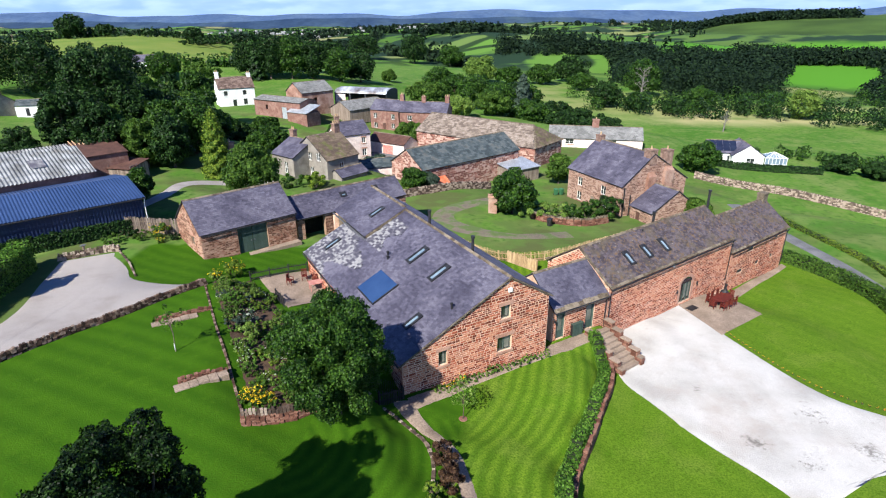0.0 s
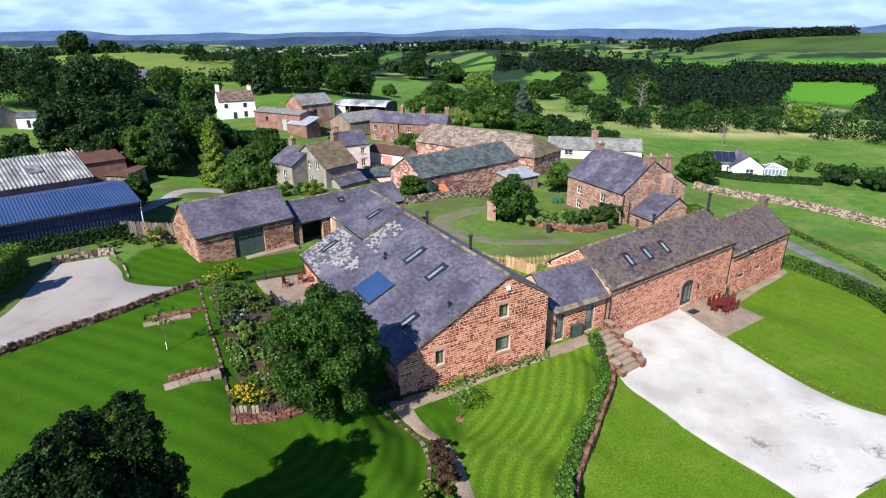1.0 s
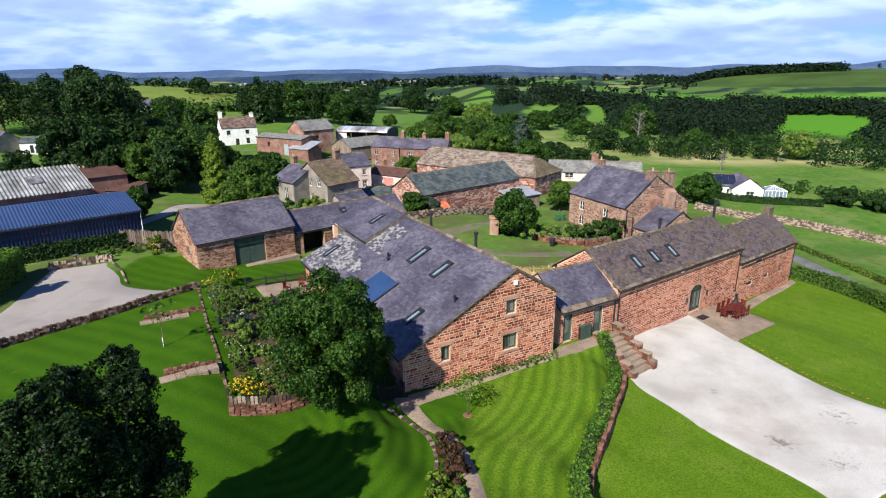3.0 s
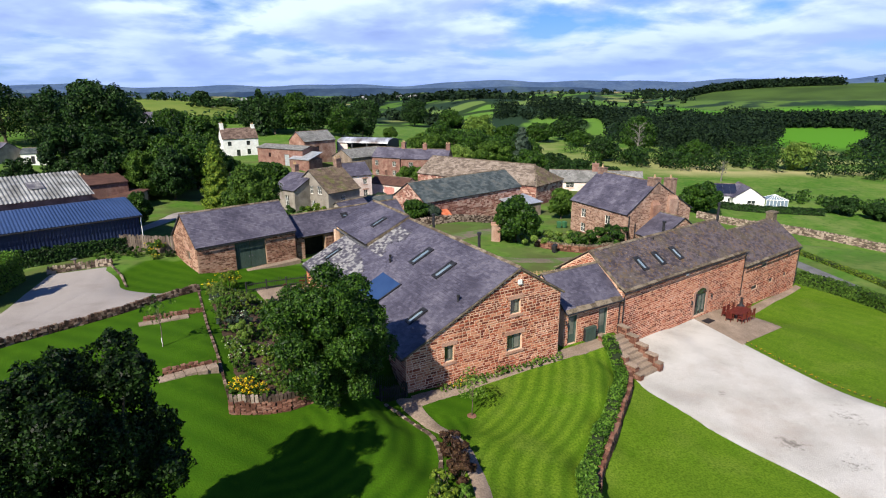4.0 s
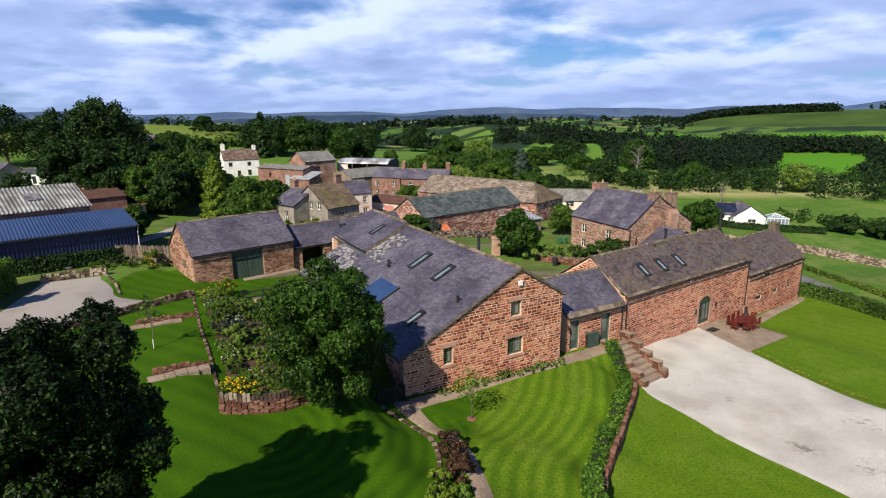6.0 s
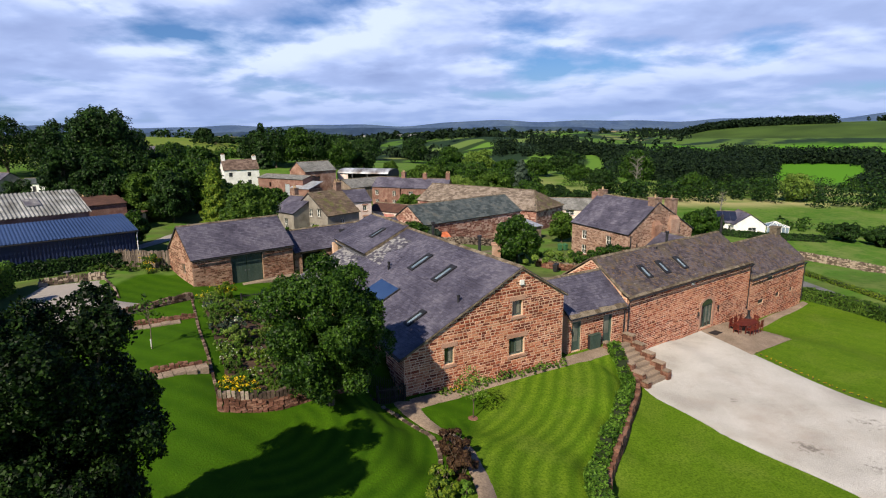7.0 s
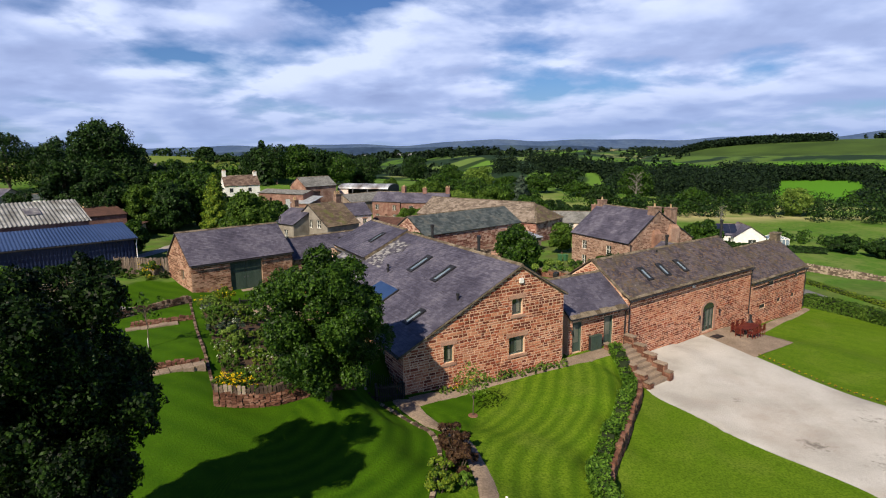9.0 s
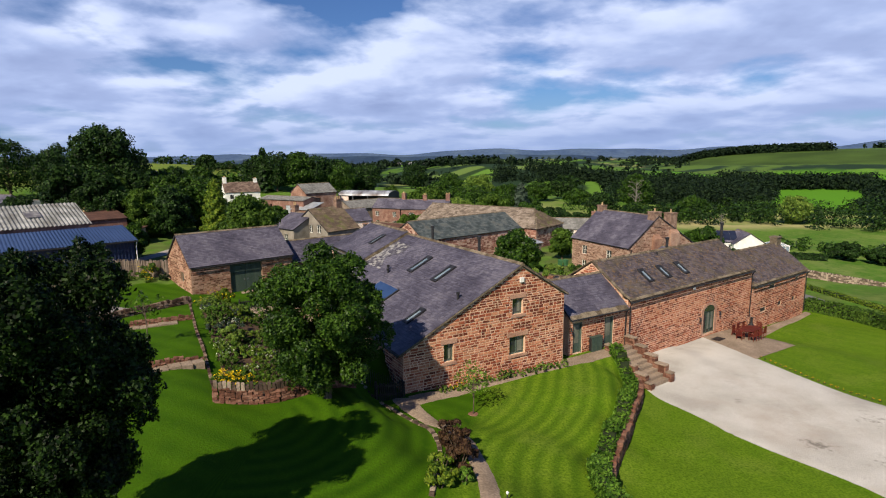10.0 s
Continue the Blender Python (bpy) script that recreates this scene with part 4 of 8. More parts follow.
west_open = [(17.2, 18.4, 0.6, 2.0), (13.6, 15.2, 0.0, 2.05), (9.5, 10.8, 0.7, 2.0), (3.2, 4.3, 0.3, 2.2), (5.6, 6.6, 0.7, 2.0)]
walls = (("front", pose(0, 0, 0), bar_front, bar_open), ("west", pose(0, 21.0, 0, 0, 0, -90), [(0.5, BE), (20.5, BE)], west_open),
         ("east", pose(BW, 0, 0, 0, 0, 90), [(0.5, BEE), (BL, BEE)], []), ("north", pose(BR + 3.5, BL, 0, 0, 0, 180), [(0, BEE), (3.5, BZ), (7.8, 4.6)], []))
for key, m, prof, op in walls:
    w = part("wall", wall_mesh(prof, -1.2, op), "mortar", barn)
    w.matrix_basis = m
    if key in ("front", "west"):
        pr = prof if key == "front" else [(0, BE), (21.0, BE)]
        sl = stone_list(pr, -0.9, op, rng)
        if key == "front":
            near = [q for q in sl if 3.4 < q[0] < 9.3 and -0.4 < q[2] < 4.4 and abs(q[3] - q[4]) < 1e-6]
            near = near[:300]
            keep = set(near)
            sl = [q for q in sl if q not in keep]
            gable_wall, gable_stones = w, near
        part("stonework", stones_mesh(sl, rng), "stone", w, kind="stuff")
for o in bar_open:
    window(barn, *o, lights=2 if o[1] - o[0] > 1 else 1)
for o in west_open:
    window(barn, *o, lights=2).matrix_basis = walls[1][1]
# roof planes
slw = (BZ - BE) / BR
we0, we1 = Vector((-0.28, -0.14, BE - 0.28 * slw + 0.1)), Vector((-0.28, 21.25, BE - 0.28 * slw + 0.1))
wr0, wr1 = Vector((BR, -0.14, BZ + 0.1)), Vector((BR, BL + 0.1, BZ + 0.1))
run_w = Vector((wr0.x - we0.x, 0, wr0.z - we0.z))
roof_w = part("roof", slab(we0, wr0, Vector((BR, 21.25, BZ + 0.1)), we1, 0.12), "dark", barn)
split = 4.05
up_w = run_w.normalized()
lenw = run_w.length
frac = (split + 0.28) / (BR + 0.28) * lenw
part("slating", slates(we0, (0, 1, 0), run_w, 21.39, lenw, 0.21, 0.3, rng, lambda s, r: (s < 16.2 or r < frac) and not ((r < frac * 1.0 and s > 15.0 + 2.2 * math.sin(r * 1.7)) or (s > 13.6 + 0.5 * math.sin(r * 2.3) and r > frac and r < lenw * 0.86)), pick=lambda s, r: 3.2 < s < 11.5 and 1.2 < r < 6.0, picked=slate_pieces), "slate", roof_w, kind="stuff")
part("slating", slates(we0, (0, 1, 0), run_w, 21.39, lenw, 0.21, 0.3, rng, lambda s, r: (s < 16.2 or r < frac) and ((r < frac * 1.0 and s > 15.0 + 2.2 * math.sin(r * 1.7)) or (s > 13.6 + 0.5 * math.sin(r * 2.3) and r > frac and r < lenw * 0.86))), "slate_pale", roof_w, "weathered pale grey slates", kind="stuff")
# raised northern part of the upper slope
lift_n = Vector((0, 0, 0.32))
na, nb = Vector((split, 16.1, 0)), Vector((split, BL + 0.1, 0))
na.z = nb.z = BE + 0.1 + split * slw
na, nb = na + lift_n, nb + lift_n
nr0, nr1 = Vector((BR, 16.1, BZ + 0.1)) + lift_n * 0.6, Vector((BR, BL + 0.1, BZ + 0.1)) + lift_n * 0.6
roof_n = part("roof", slab(na, nr0, nr1, nb, 0.34), "coping", barn)
nup = nr0 - na
part("slating", slates(na - nup.normalized() * 0.1, (0, 1, 0), nup, 8.4, nup.length + 0.1, 0.21, 0.3, rng), "slate", roof_n, kind="stuff")
part("abutment", Stack().box(split + 0.2, split + 0.6, 16.3, BL, 2.0, na.z - 0.25).done(), "coping", barn)
part("flashing", Stack().beam(na + Vector((-0.12, -0.06, -0.30)), nb + Vector((-0.12, 0, -0.30)), 0.18, 0.04).done(), "lead", barn)
# eastern slope
sle = (BZ - BEE) / (BW - BR)
ee0, ee1 = Vector((BW + 0.25, -0.14, BEE - 0.25 * sle + 0.1)), Vector((BW + 0.25, BL + 0.1, BEE - 0.25 * sle + 0.1))
roof_e = part("roof", slab(ee0, ee1, wr1, wr0, 0.12), "dark", barn)
part("slating", slates(ee0, (0, 1, 0), wr0 - ee0, BL + 0.24, (wr0 - ee0).length, 0.21, 0.3, rng), "slate", roof_e, kind="stuff")
rt = Stack()
for i in range(49):
    s = -0.14 + i * 0.5
    z = BZ + 0.12 + (0.2 if s > 16.1 else 0)
    rt.add([(BR - 0.17, s, z - 0.06), (BR - 0.17, s + 0.49, z - 0.06), (BR, s + 0.49, z + 0.09), (BR, s, z + 0.09), (BR + 0.17, s, z - 0.08), (BR + 0.17, s + 0.49, z - 0.08)], [(0, 1, 2, 3), (3, 2, 5, 4), (0, 3, 4), (1, 5, 2)])
part("ridge_capping", rt.done(), "coping", barn, kind="stuff")
vg = Stack()
vg.beam(we0 + Vector((0, 0.0, -0.05)), wr0 + Vector((0, 0.0, -0.05)), 0.04, 0.09).beam(wr0 + Vector((0, 0.0, -0.05)), ee0 + Vector((0, 0.0, -0.05)), 0.04, 0.09)
part("verge", vg.done(), "coping", barn)
up_l = lambda u: (u + 0.28) / (BR + 0.28) * lenw
for s0, s1, u0, u1 in ((8.5, 9.3, 4.75, 6.55), (4.85, 5.6, 4.75, 6.4), (2.3, 2.95, 1.4, 2.75), (18.7, 19.4, 1.2, 2.75)):
    skylight(barn, (0, 1, 0), run_w, we0, s0 + 0.14, s1 + 0.14, up_l(u0), up_l(u1))
skylight(barn, (0, 1, 0), nup, na, 2.2, 2.9, 1.7, 3.3)
P = lambda s, u, h: we0 + Vector((0, s + 0.14, 0)) + up_w * up_l(u) + Vector((-up_w.z, 0, up_w.x)) * h
part("solar_panel", Stack().hexa([P(7.2, 1.05, 0.03), P(7.2, 3.1, 0.03), P(10.3, 3.1, 0.03), P(10.3, 1.05, 0.03), P(7.2, 1.05, 0.13), P(7.2, 3.1, 0.13), P(10.3, 3.1, 0.13), P(10.3, 1.05, 0.13)]).done(), "panel_blue", barn, "flat blue solar collector")
part("panel_frame", Stack().beam(P(7.16, 1.0, 0.08), P(7.16, 3.15, 0.08), 0.10, 0.14).beam(P(7.16, 1.0, 0.08), P(10.34, 1.0, 0.08), 0.06, 0.12).done(), "dark", barn)
for s, u, h in ((11.5, 4.2, 0.3), (11.1, 4.0, 0.22), (1.1, 4.25, 0.32)):
    q = P(s, u, 0)
    part("vent_pipe", Stack().tube([q, q + Vector((0, 0, h)), q + Vector((0, 0, h + 0.02)), q + Vector((0, 0, h + 0.16))], [0.07, 0.07, 0.11, 0.11], 8).done(), "dark", barn)
for s in (12.1, 5.2):
    q = Vector((BR + 0.25, s, BZ - 0.1))
    part("flue", Stack().tube([q, q + Vector((0, 0, 1.1)), q + Vector((0, 0, 1.12)), q + Vector((0, 0, 1.3))], [0.11, 0.11, 0.16, 0.16], 10).done(), "dark", barn, "black metal flue")
part("alarm_box", Stack().box(8.0, 8.28, -0.14, -0.03, 5.75, 6.05).done(), "white", barn, "white alarm box")
st = Stack().tube([(-0.34, -0.1, BE - 0.12), (-0.34, 21.2, BE - 0.14)], [0.06, 0.06], 8)
part("gutter", st.done(), "dark", barn)

# link between barn and hall
link = building("link", "low sandstone link with slate roof and two green doors", "outbuilding", (5.9, 41.0), 35.5, -0.3, 5.7, 5.2, 2.75, 4.75, wall="mortar", stone="stone", roof="slate", stoned=("front",),
                holes={"front": [(0.42, 1.28, 0.05, 2.25), (3.5, 4.4, 0.0, 2.2)]}, seed=3, over=0.3, verge=0.02)
for a, b_ in ((0.42, 1.28), (3.5, 4.4)):
    d = part("door", Stack().box(a, b_, 0.14, 0.19, 0.0, 2.2).done(), "green_door", link, "sage green glazed door")
    part("pane", Stack().box(a + 0.22, b_ - 0.22, 0.12, 0.145, 0.75, 2.05).done(), "curtain", d)
    part("door_frame", Stack().box(a, a + 0.06, 0.05, 0.15, 0.0, 2.22).box(b_ - 0.06, b_, 0.05, 0.15, 0.0, 2.22).box(a + 0.06, b_ - 0.06, 0.05, 0.15, 2.15, 2.22).done(), "frame", d)
    part("handle", Stack().tube([(b_ - 0.14, 0.08, 1.02), (b_ - 0.24, 0.08, 1.02)], [0.015, 0.015], 6).done(), "lead", d)
gutter(link, 5.7, 2.7, 0.36, drop=(5.55,), foot=-0.2)
cab = part("bin_store", Stack().box(1.97, 2.98, -0.30, -0.05, -0.1, 0.98).done(), "dark", link, "green slatted wooden bin store")
for i in range(7):
    part("slat", Stack().box(1.95 + i * 0.151, 2.075 + i * 0.151, -0.335, -0.302, -0.08, 1.02).done(), "green_door", cab)
part("top_board", Stack().box(1.93, 3.02, -0.36, -0.05, 1.022, 1.06).done(), "green_door", cab)
part("lamp", Stack().tube([(0.05, -0.1, 2.05), (0.05, -0.22, 2.05), (0.05, -0.22, 1.8)], [0.03, 0.05, 0.07], 8).done(), "dark", link)

# hall
HB = -2.0
hall = building("hall", "long red sandstone barn with mossy slate roof", "barn", (10.65, 44.35), 40.3, HB, 18.75, 6.75, 4.85, 7.15, 3.42, wall="mortar", stone="stone", roof="slate_moss", stoned=("front", "west"),
                holes={"front": [(10.62, 12.4, 0.1, 2.05)]}, seed=5, over=0.22, verge=-0.05, foot=1.2)
for k, (s0, s1) in enumerate(((3.75, 4.45), (6.2, 6.9), (8.75, 9.45))):
    ed = Vector((0, -0.22, 4.85 - 0.22 * 0.672 + 0.1))
    skylight(hall, (1, 0, 0), (0, 3.42, 2.3), ed, s0, s1, 1.25, 2.7)
gutter(hall, 18.7, 4.8, 0.3, drop=(0.15, 18.55), foot=0.3)
# arched doorway: curved top filled with ring stones
ring = Stack()
N = 11
for i in range(N):
    a0, a1 = math.pi * i / N, math.pi * (i + 1) / N - 0.02
    c, r0, r1 = (11.51, 2.05), 0.89, 1.27
    k = [(c[0] - r * math.cos(a), c[1] + r * 0.62 * math.sin(a)) for a, r in ((a0, r0), (a1, r0), (a1, r1), (a0, r1))]
    ring.hexa([(x, -0.05, z) for x, z in k] + [(x, 0.3, z) for x, z in k])
arch = part("arch", ring.done(), "ashlar", hall, "arched dressed stone surround")
fan = Stack()
for i in range(8):
    a0, a1 = math.pi * i / 8, math.pi * (i + 1) / 8
    k = [(11.51, 2.05), (11.51 - 0.89 * math.cos(a0), 2.05 + 0.55 * math.sin(a0)), (11.51 - 0.89 * math.cos(a1), 2.05 + 0.55 * math.sin(a1))]
    fan.add([(x, -0.035, z) for x, z in k], [(0, 1, 2)])
part("fanlight", fan.done(), "glass", arch)
for z0, z1, s0, s1 in ((0.1, 2.05, 10.30, 10.62), (0.1, 2.05, 12.40, 12.72)):
    part("jamb", Stack().box(s0, s1, -0.05, 0.2, z0, z1).done(), "ashlar", hall)
dr = part("door", Stack().box(10.62, 12.4, 0.07, 0.1, 0.1, 0.35).done(), "green_door", hall, "green glazed double door")
for s0_, s1_ in ((10.62, 10.74), (11.16, 11.28), (11.72, 11.84), (12.28, 12.4)):
    part("stile", Stack().box(s0_, s1_, 0.02, 0.068, 0.1, 2.05).done(), "green_door", dr)
part("top_rail", Stack().box(10.62, 12.4, 0.015, 0.1, 1.97, 2.05).done(), "green_door", dr)
part("pane", Stack().box(10.7, 12.3, 0.05, 0.07, 0.2, 2.0).done(), "glass", dr)
for s0_, s1_ in ((11.36, 11.66), (11.92, 12.2)):
    part("curtain", Stack().box(s0_, s1_, 0.04, 0.048, 0.45, 1.95).done(), "curtain", dr)
part("flood_light", Stack().box(8.65, 8.9, -0.16, -0.04, 4.35, 4.6).done(), "white", hall, "small white floodlight")
for s in (9.9, 13.1):
    part("lamp", Stack().tube([(s, -0.04, 1.75), (s, -0.2, 1.75), (s, -0.2, 1.45)], [0.03, 0.06, 0.09], 8).done(), "dark", hall)
cp = Stack()
for i in range(9):
    for a, b_, za, zb in (((i / 9), (i + 1) / 9, 4.85, 7.15),):
        y0, y1 = 3.42 * a - 0.2 * (i == 0), 3.42 * b_ - 0.015
        z0, z1 = za + (zb - za) * a + 0.10, za + (zb - za) * b_ + 0.10
        cp.hexa([(-0.12, y0, z0), (0.10, y0, z0), (0.10, y1, z1), (-0.12, y1, z1), (-0.12, y0, z0 + 0.1), (0.10, y0, z0 + 0.1), (0.10, y1, z1 + 0.1), (-0.12, y1, z1 + 0.1)])
        cp.hexa([(-0.12, 6.83 - y1, z1), (0.10, 6.83 - y1, z1), (0.10, 6.83 - y0, z0), (-0.12, 6.83 - y0, z0), (-0.12, 6.83 - y1, z1 + 0.1), (0.10, 6.83 - y1, z1 + 0.1), (0.10, 6.83 - y0, z0 + 0.1), (-0.12, 6.83 - y0, z0 + 0.1)])
part("coping", cp.done(), "coping", hall, kind="stuff")
eave_slabs(hall, 18.7, 0.22, 4.85, 7.15, 3.42, 3, 0.24)
eave_slabs(link, 5.6, 0.3, 2.75, 4.75, 2.6, 4, 0.42)
for s, d, h in ((10.6, 3.75, 1.05), (19.0, 3.3, 1.75)):
    q = Vector((s, d, 6.9))
    part("flue", Stack().tube([q, q + Vector((0, 0, h)), q + Vector((0, 0, h + 0.02)), q + Vector((0, 0, h + 0.2))], [0.12, 0.12, 0.17, 0.17], 10).done(), "dark", hall, "black metal flue")
q = Vector((8.0, 3.0, 6.7))
part("vent_pipe", Stack().tube([q, q + Vector((0, 0, 0.5))], [0.07, 0.07], 8).done(), "dark", hall)

# lower eastern range
h2open = [(2.2, 3.3, 1.55, 1.95), (6.0, 6.7, 1.6, 2.0), (9.2, 9.8, 1.6, 2.0), (3.8, 4.9, 3.65, 4.0), (9.6, 10.3, 3.75, 4.05)]
cth, sth = math.cos(radians(40.3)), math.sin(radians(40.3))
range2 = building("barn_range", "lower red sandstone barn range with slate roof", "barn", (10.65 + 18.8 * cth, 44.35 + 18.8 * sth), 41.0, -3.3, 12.2, 6.4, 4.5, 6.95, wall="mortar", stone="stone", roof="slate_moss", stoned=("front",), holes={"front": h2open}, seed=6, foot=1.0, verge=0.1)
for o in h2open:
    # near-black block plugs each opening in place of the unlit room behind
    part("slot_fill", Stack().box(o[0] + 0.004, o[1] - 0.004, 0.05, 0.3, o[2] + 0.004, o[3] - 0.004).done(), "dark", range2, "dark unglazed slot")
gutter(range2, 12.2, 4.45, 0.3, drop=(12.05,), foot=0.0)
eave_slabs(range2, 12.2, 0.18, 4.5, 6.95, 3.2, 5, 0.24)
chimney(range2, 11.9, 3.2, 6.3, 7.75, 0.75, 1.0, "coping", 0)

# garage
garage = building("garage", "red sandstone garage with slate roof and green double doors", "garage", (-26.6, 51.3), 46, 0.3, 10.0, 6.8, 3.42, 6.0, wall="mortar_brown", stone="rubble", roof="slate", holes={"front": [(3.6, 6.75, 0.35, 3.18)], "west": [(3.9, 4.7, 1.7, 2.7)]}, seed=8, foot=0.9, stoned=("front", "west"))
for a, b_ in ((3.62, 5.16), (5.19, 6.73)):
    planks = []
    s = a
    while s < b_ - 0.02:
        planks.append((s, min(s + 0.145, b_)))
        s += 0.153
    d = part("door", Stack().box(a, b_, 0.225, 0.25, 0.36, 3.15).done(), "green_door", garage, "green boarded door")
    for p0, p1 in planks:
        part("plank", Stack().box(p0, p1, 0.19, 0.224, 0.37, 3.14).done(), "green_door", d)
    part("handle", Stack().box((b_ - 0.2) if a < 5 else (a + 0.1), (b_ - 0.1) if a < 5 else (a + 0.2), 0.17, 0.2, 1.5, 1.65).done(), "lead", d)
window(garage, 3.9, 4.7, 1.7, 2.7).matrix_basis = sides(10, 6.8)["west"]
part("plinth", Stack().box(-0.9, 10.0, -0.9, -0.05, 0.0 - 0.3, 0.42).box(-0.9, -0.05, -0.05, 6.5, -0.3, 0.75).done(), "flag", garage, "pale stone apron")
gutter(garage, 10, 3.38)

# cart shed joining garage and barn
cs = building("cart_shed", "low sandstone cart shed with slate roof", "outbuilding", (-19.7, 58.9), 44, 0.3, 14.5, 4.6, 2.5, 4.35, wall="mortar_brown", stone="rubble", roof="slate", stoned=("front",), holes={"front": [(0.9, 3.4, -0.3, 2.25)]}, seed=9, foot=0.6, verge=0.0)
# near-black sheet behind the opening stands for the shade inside
part("inside", Stack().box(0.3, 4.2, 2.4, 2.5, -0.4, 2.3).done(), "dark", cs)
for s in (6.2, 10.5):
    skylight(cs, (1, 0, 0), (0, 2.3, 1.85), Vector((0, -0.18, 2.455)), s, s + 0.8, 1.6, 2.3)

FAR = dict(gauge=0.42, slate=0.6, over=0.25, verge=0.15)


def sash(ob, spots, m=None, mat="white", **kw):
    for o in spots:
        k = window(ob, *o, bars=1, lights=2, mat=mat, depth=0.1, **kw)
        if m is not None:
            k.matrix_basis = m


# farmhouse beyond the track
fh_w = [(2.4, 3.5, 2.6, 3.95), (7.8, 8.9, 2.6, 3.95), (2.4, 3.5, 0.3, 1.7), (8.6, 9.7, 0.3, 1.7), (5.6, 6.5, -0.2, 1.7)]
fh = building("farmhouse", "red sandstone farmhouse with dark slate roof", "house", (13.75, 91.8), -60.5, -4.1, 12.3, 12.1, 4.85, 8.9, 5.2, 4.7, wall="mortar_dark", stone="stone_dark", roof="slate", holes={"front": fh_w}, seed=21, stoned=("front", "east"), course=(0.14, 0.24), width=(0.22, 0.6), **FAR)
sash(fh, fh_w[:4], stone="stone_dark")
part("door", Stack().box(5.6, 6.5, 0.15, 0.2, -0.2, 1.7).done(), "old_wood", fh)
chimney(fh, 11.75, 5.0, 7.4, 9.6, 1.3, 1.3, "chimney_stone", 1)
chimney(fh, 11.75, 8.1, 5.6, 9.3, 1.2, 1.3, "chimney_stone", 1)
chimney(fh, 0.6, 5.2, 8.0, 9.7, 1.0, 1.1, "chimney_stone", 1)
part("downpipe", Stack().tube([(12.42, 0.3, 4.6), (12.42, 0.3, 0)], [0.08, 0.08], 6).done(), "dark", fh)
part("downpipe", Stack().tube([(12.42, 1.5, 3.4), (12.42, 1.5, 0)], [0.08, 0.08], 6).done(), "dark", fh)
for d0, d1, z1 in ((7.3, 8.9, 7.0), (4.2, 5.6, 6.4)):
    part("chimney_breast", Stack().box(12.31, 12.85, d0, d1, -1.0, z1 - 0.6).hexa([(12.31, d0, z1 - 0.6), (12.85, d0, z1 - 0.6), (12.85, d1, z1 - 0.6), (12.31, d1, z1 - 0.6), (12.31, d0 + 0.2, z1), (12.4, d0 + 0.2, z1), (12.4, d1 - 0.2, z1), (12.31, d1 - 0.2, z1)]).done(), "stone_dark", fh)
wing = building("porch_wing", "small sandstone wing with slate roof against the farmhouse", "outbuilding", (21.25, 81.05), -62, -4.3, 4.2, 7.6, 2.4, 5.0, 4.2, 2.6, wall="mortar_dark", stone="stone_dark", roof="slate", holes={"front": [(1.0, 1.9, -0.2, 1.8)]}, seed=22, stoned=("front", "west", "east"), course=(0.14, 0.24), width=(0.22, 0.6), **FAR)
part("door", Stack().box(1.0, 1.9, 0.15, 0.2, -0.2, 1.8).done(), "rust", wing, "dark red door")

# long low barn and the big barn behind it
sb = building("long_barn", "long sandstone barn with greenish slate roof", "barn", (-9.47, 89.57), 45.1, -3.9, 22.5, 8.4, 4.35, 6.95, 4.2, wall="mortar_dark", stone="stone_red", roof="slate_green", seed=23, stoned=("front", "west"), course=(0.2, 0.36), width=(0.3, 0.9), holes={"west": [(4.2, 5.2, 2.2, 3.1)]}, **FAR)
part("rust_roof", Stack().hexa([(1.6, -3.0, 0.6), (4.6, -3.0, 0.6), (4.6, -0.1, 2.7), (1.6, -0.1, 2.7), (1.6, -3.0, 0.68), (4.6, -3.0, 0.68), (4.6, -0.1, 2.78), (1.6, -0.1, 2.78)]).done(), "orange_rust", sb, "orange rusted lean-to roof")
part("lean_to", Stack().box(1.7, 4.5, -2.75, -0.1, -1.2, 0.6).done(), "stone_dark", sb)
tinshed = thing("tin_shed", "small shed with pale blue tin roof", "shed", pose(5.0, 98.6, -4.3, 0, 0, 38.7))
part("wall", Stack().box(0, 6.4, 0, 4.6, -0.6, 2.5).done(), "old_wood", tinshed)
part("roof", Stack().hexa([(-0.2, -0.3, 2.45), (6.6, -0.3, 2.45), (6.6, 4.9, 3.2), (-0.2, 4.9, 3.2), (-0.2, -0.3, 2.53), (6.6, -0.3, 2.53), (6.6, 4.9, 3.28), (-0.2, 4.9, 3.28)]).done(), "tin", tinshed)

bb = thing("big_barn", "large sandstone barn with lichen-covered hipped roof", "barn", pose(-15.1, 127.2, -5.6, 0, 0, -34.2))
rng = random.Random(31)
BBL, BBD, be_, br_ = 30.0, 11.0, 5.2, 8.5
for key, m in sides(BBL, BBD).items():
    ln = BBL if key in ("front", "back") else BBD
    w = part("wall", wall_mesh([(0.5 if ln == BBD else 0, be_), (ln - (0.5 if ln == BBD else 0), be_)], -1, []), "mortar_dark", bb)
    w.matrix_basis = m
    if key in ("front", "east"):
        part("stonework", stones_mesh(stone_list([(0, be_), (ln, be_)], -0.5, [], rng, (0.22, 0.4), (0.35, 1.0)), rng), "stone_red", w, kind="stuff")
hipx = 3.6
A, B_, C_, D_ = Vector((-0.2, -0.3, be_)), Vector((BBL + 0.3, -0.3, be_)), Vector((BBL - hipx, BBD / 2, br_)), Vector((-0.2, BBD / 2, br_))
E_, F_ = Vector((BBL + 0.3, BBD + 0.3, be_)), Vector((-0.2, BBD + 0.3, be_))
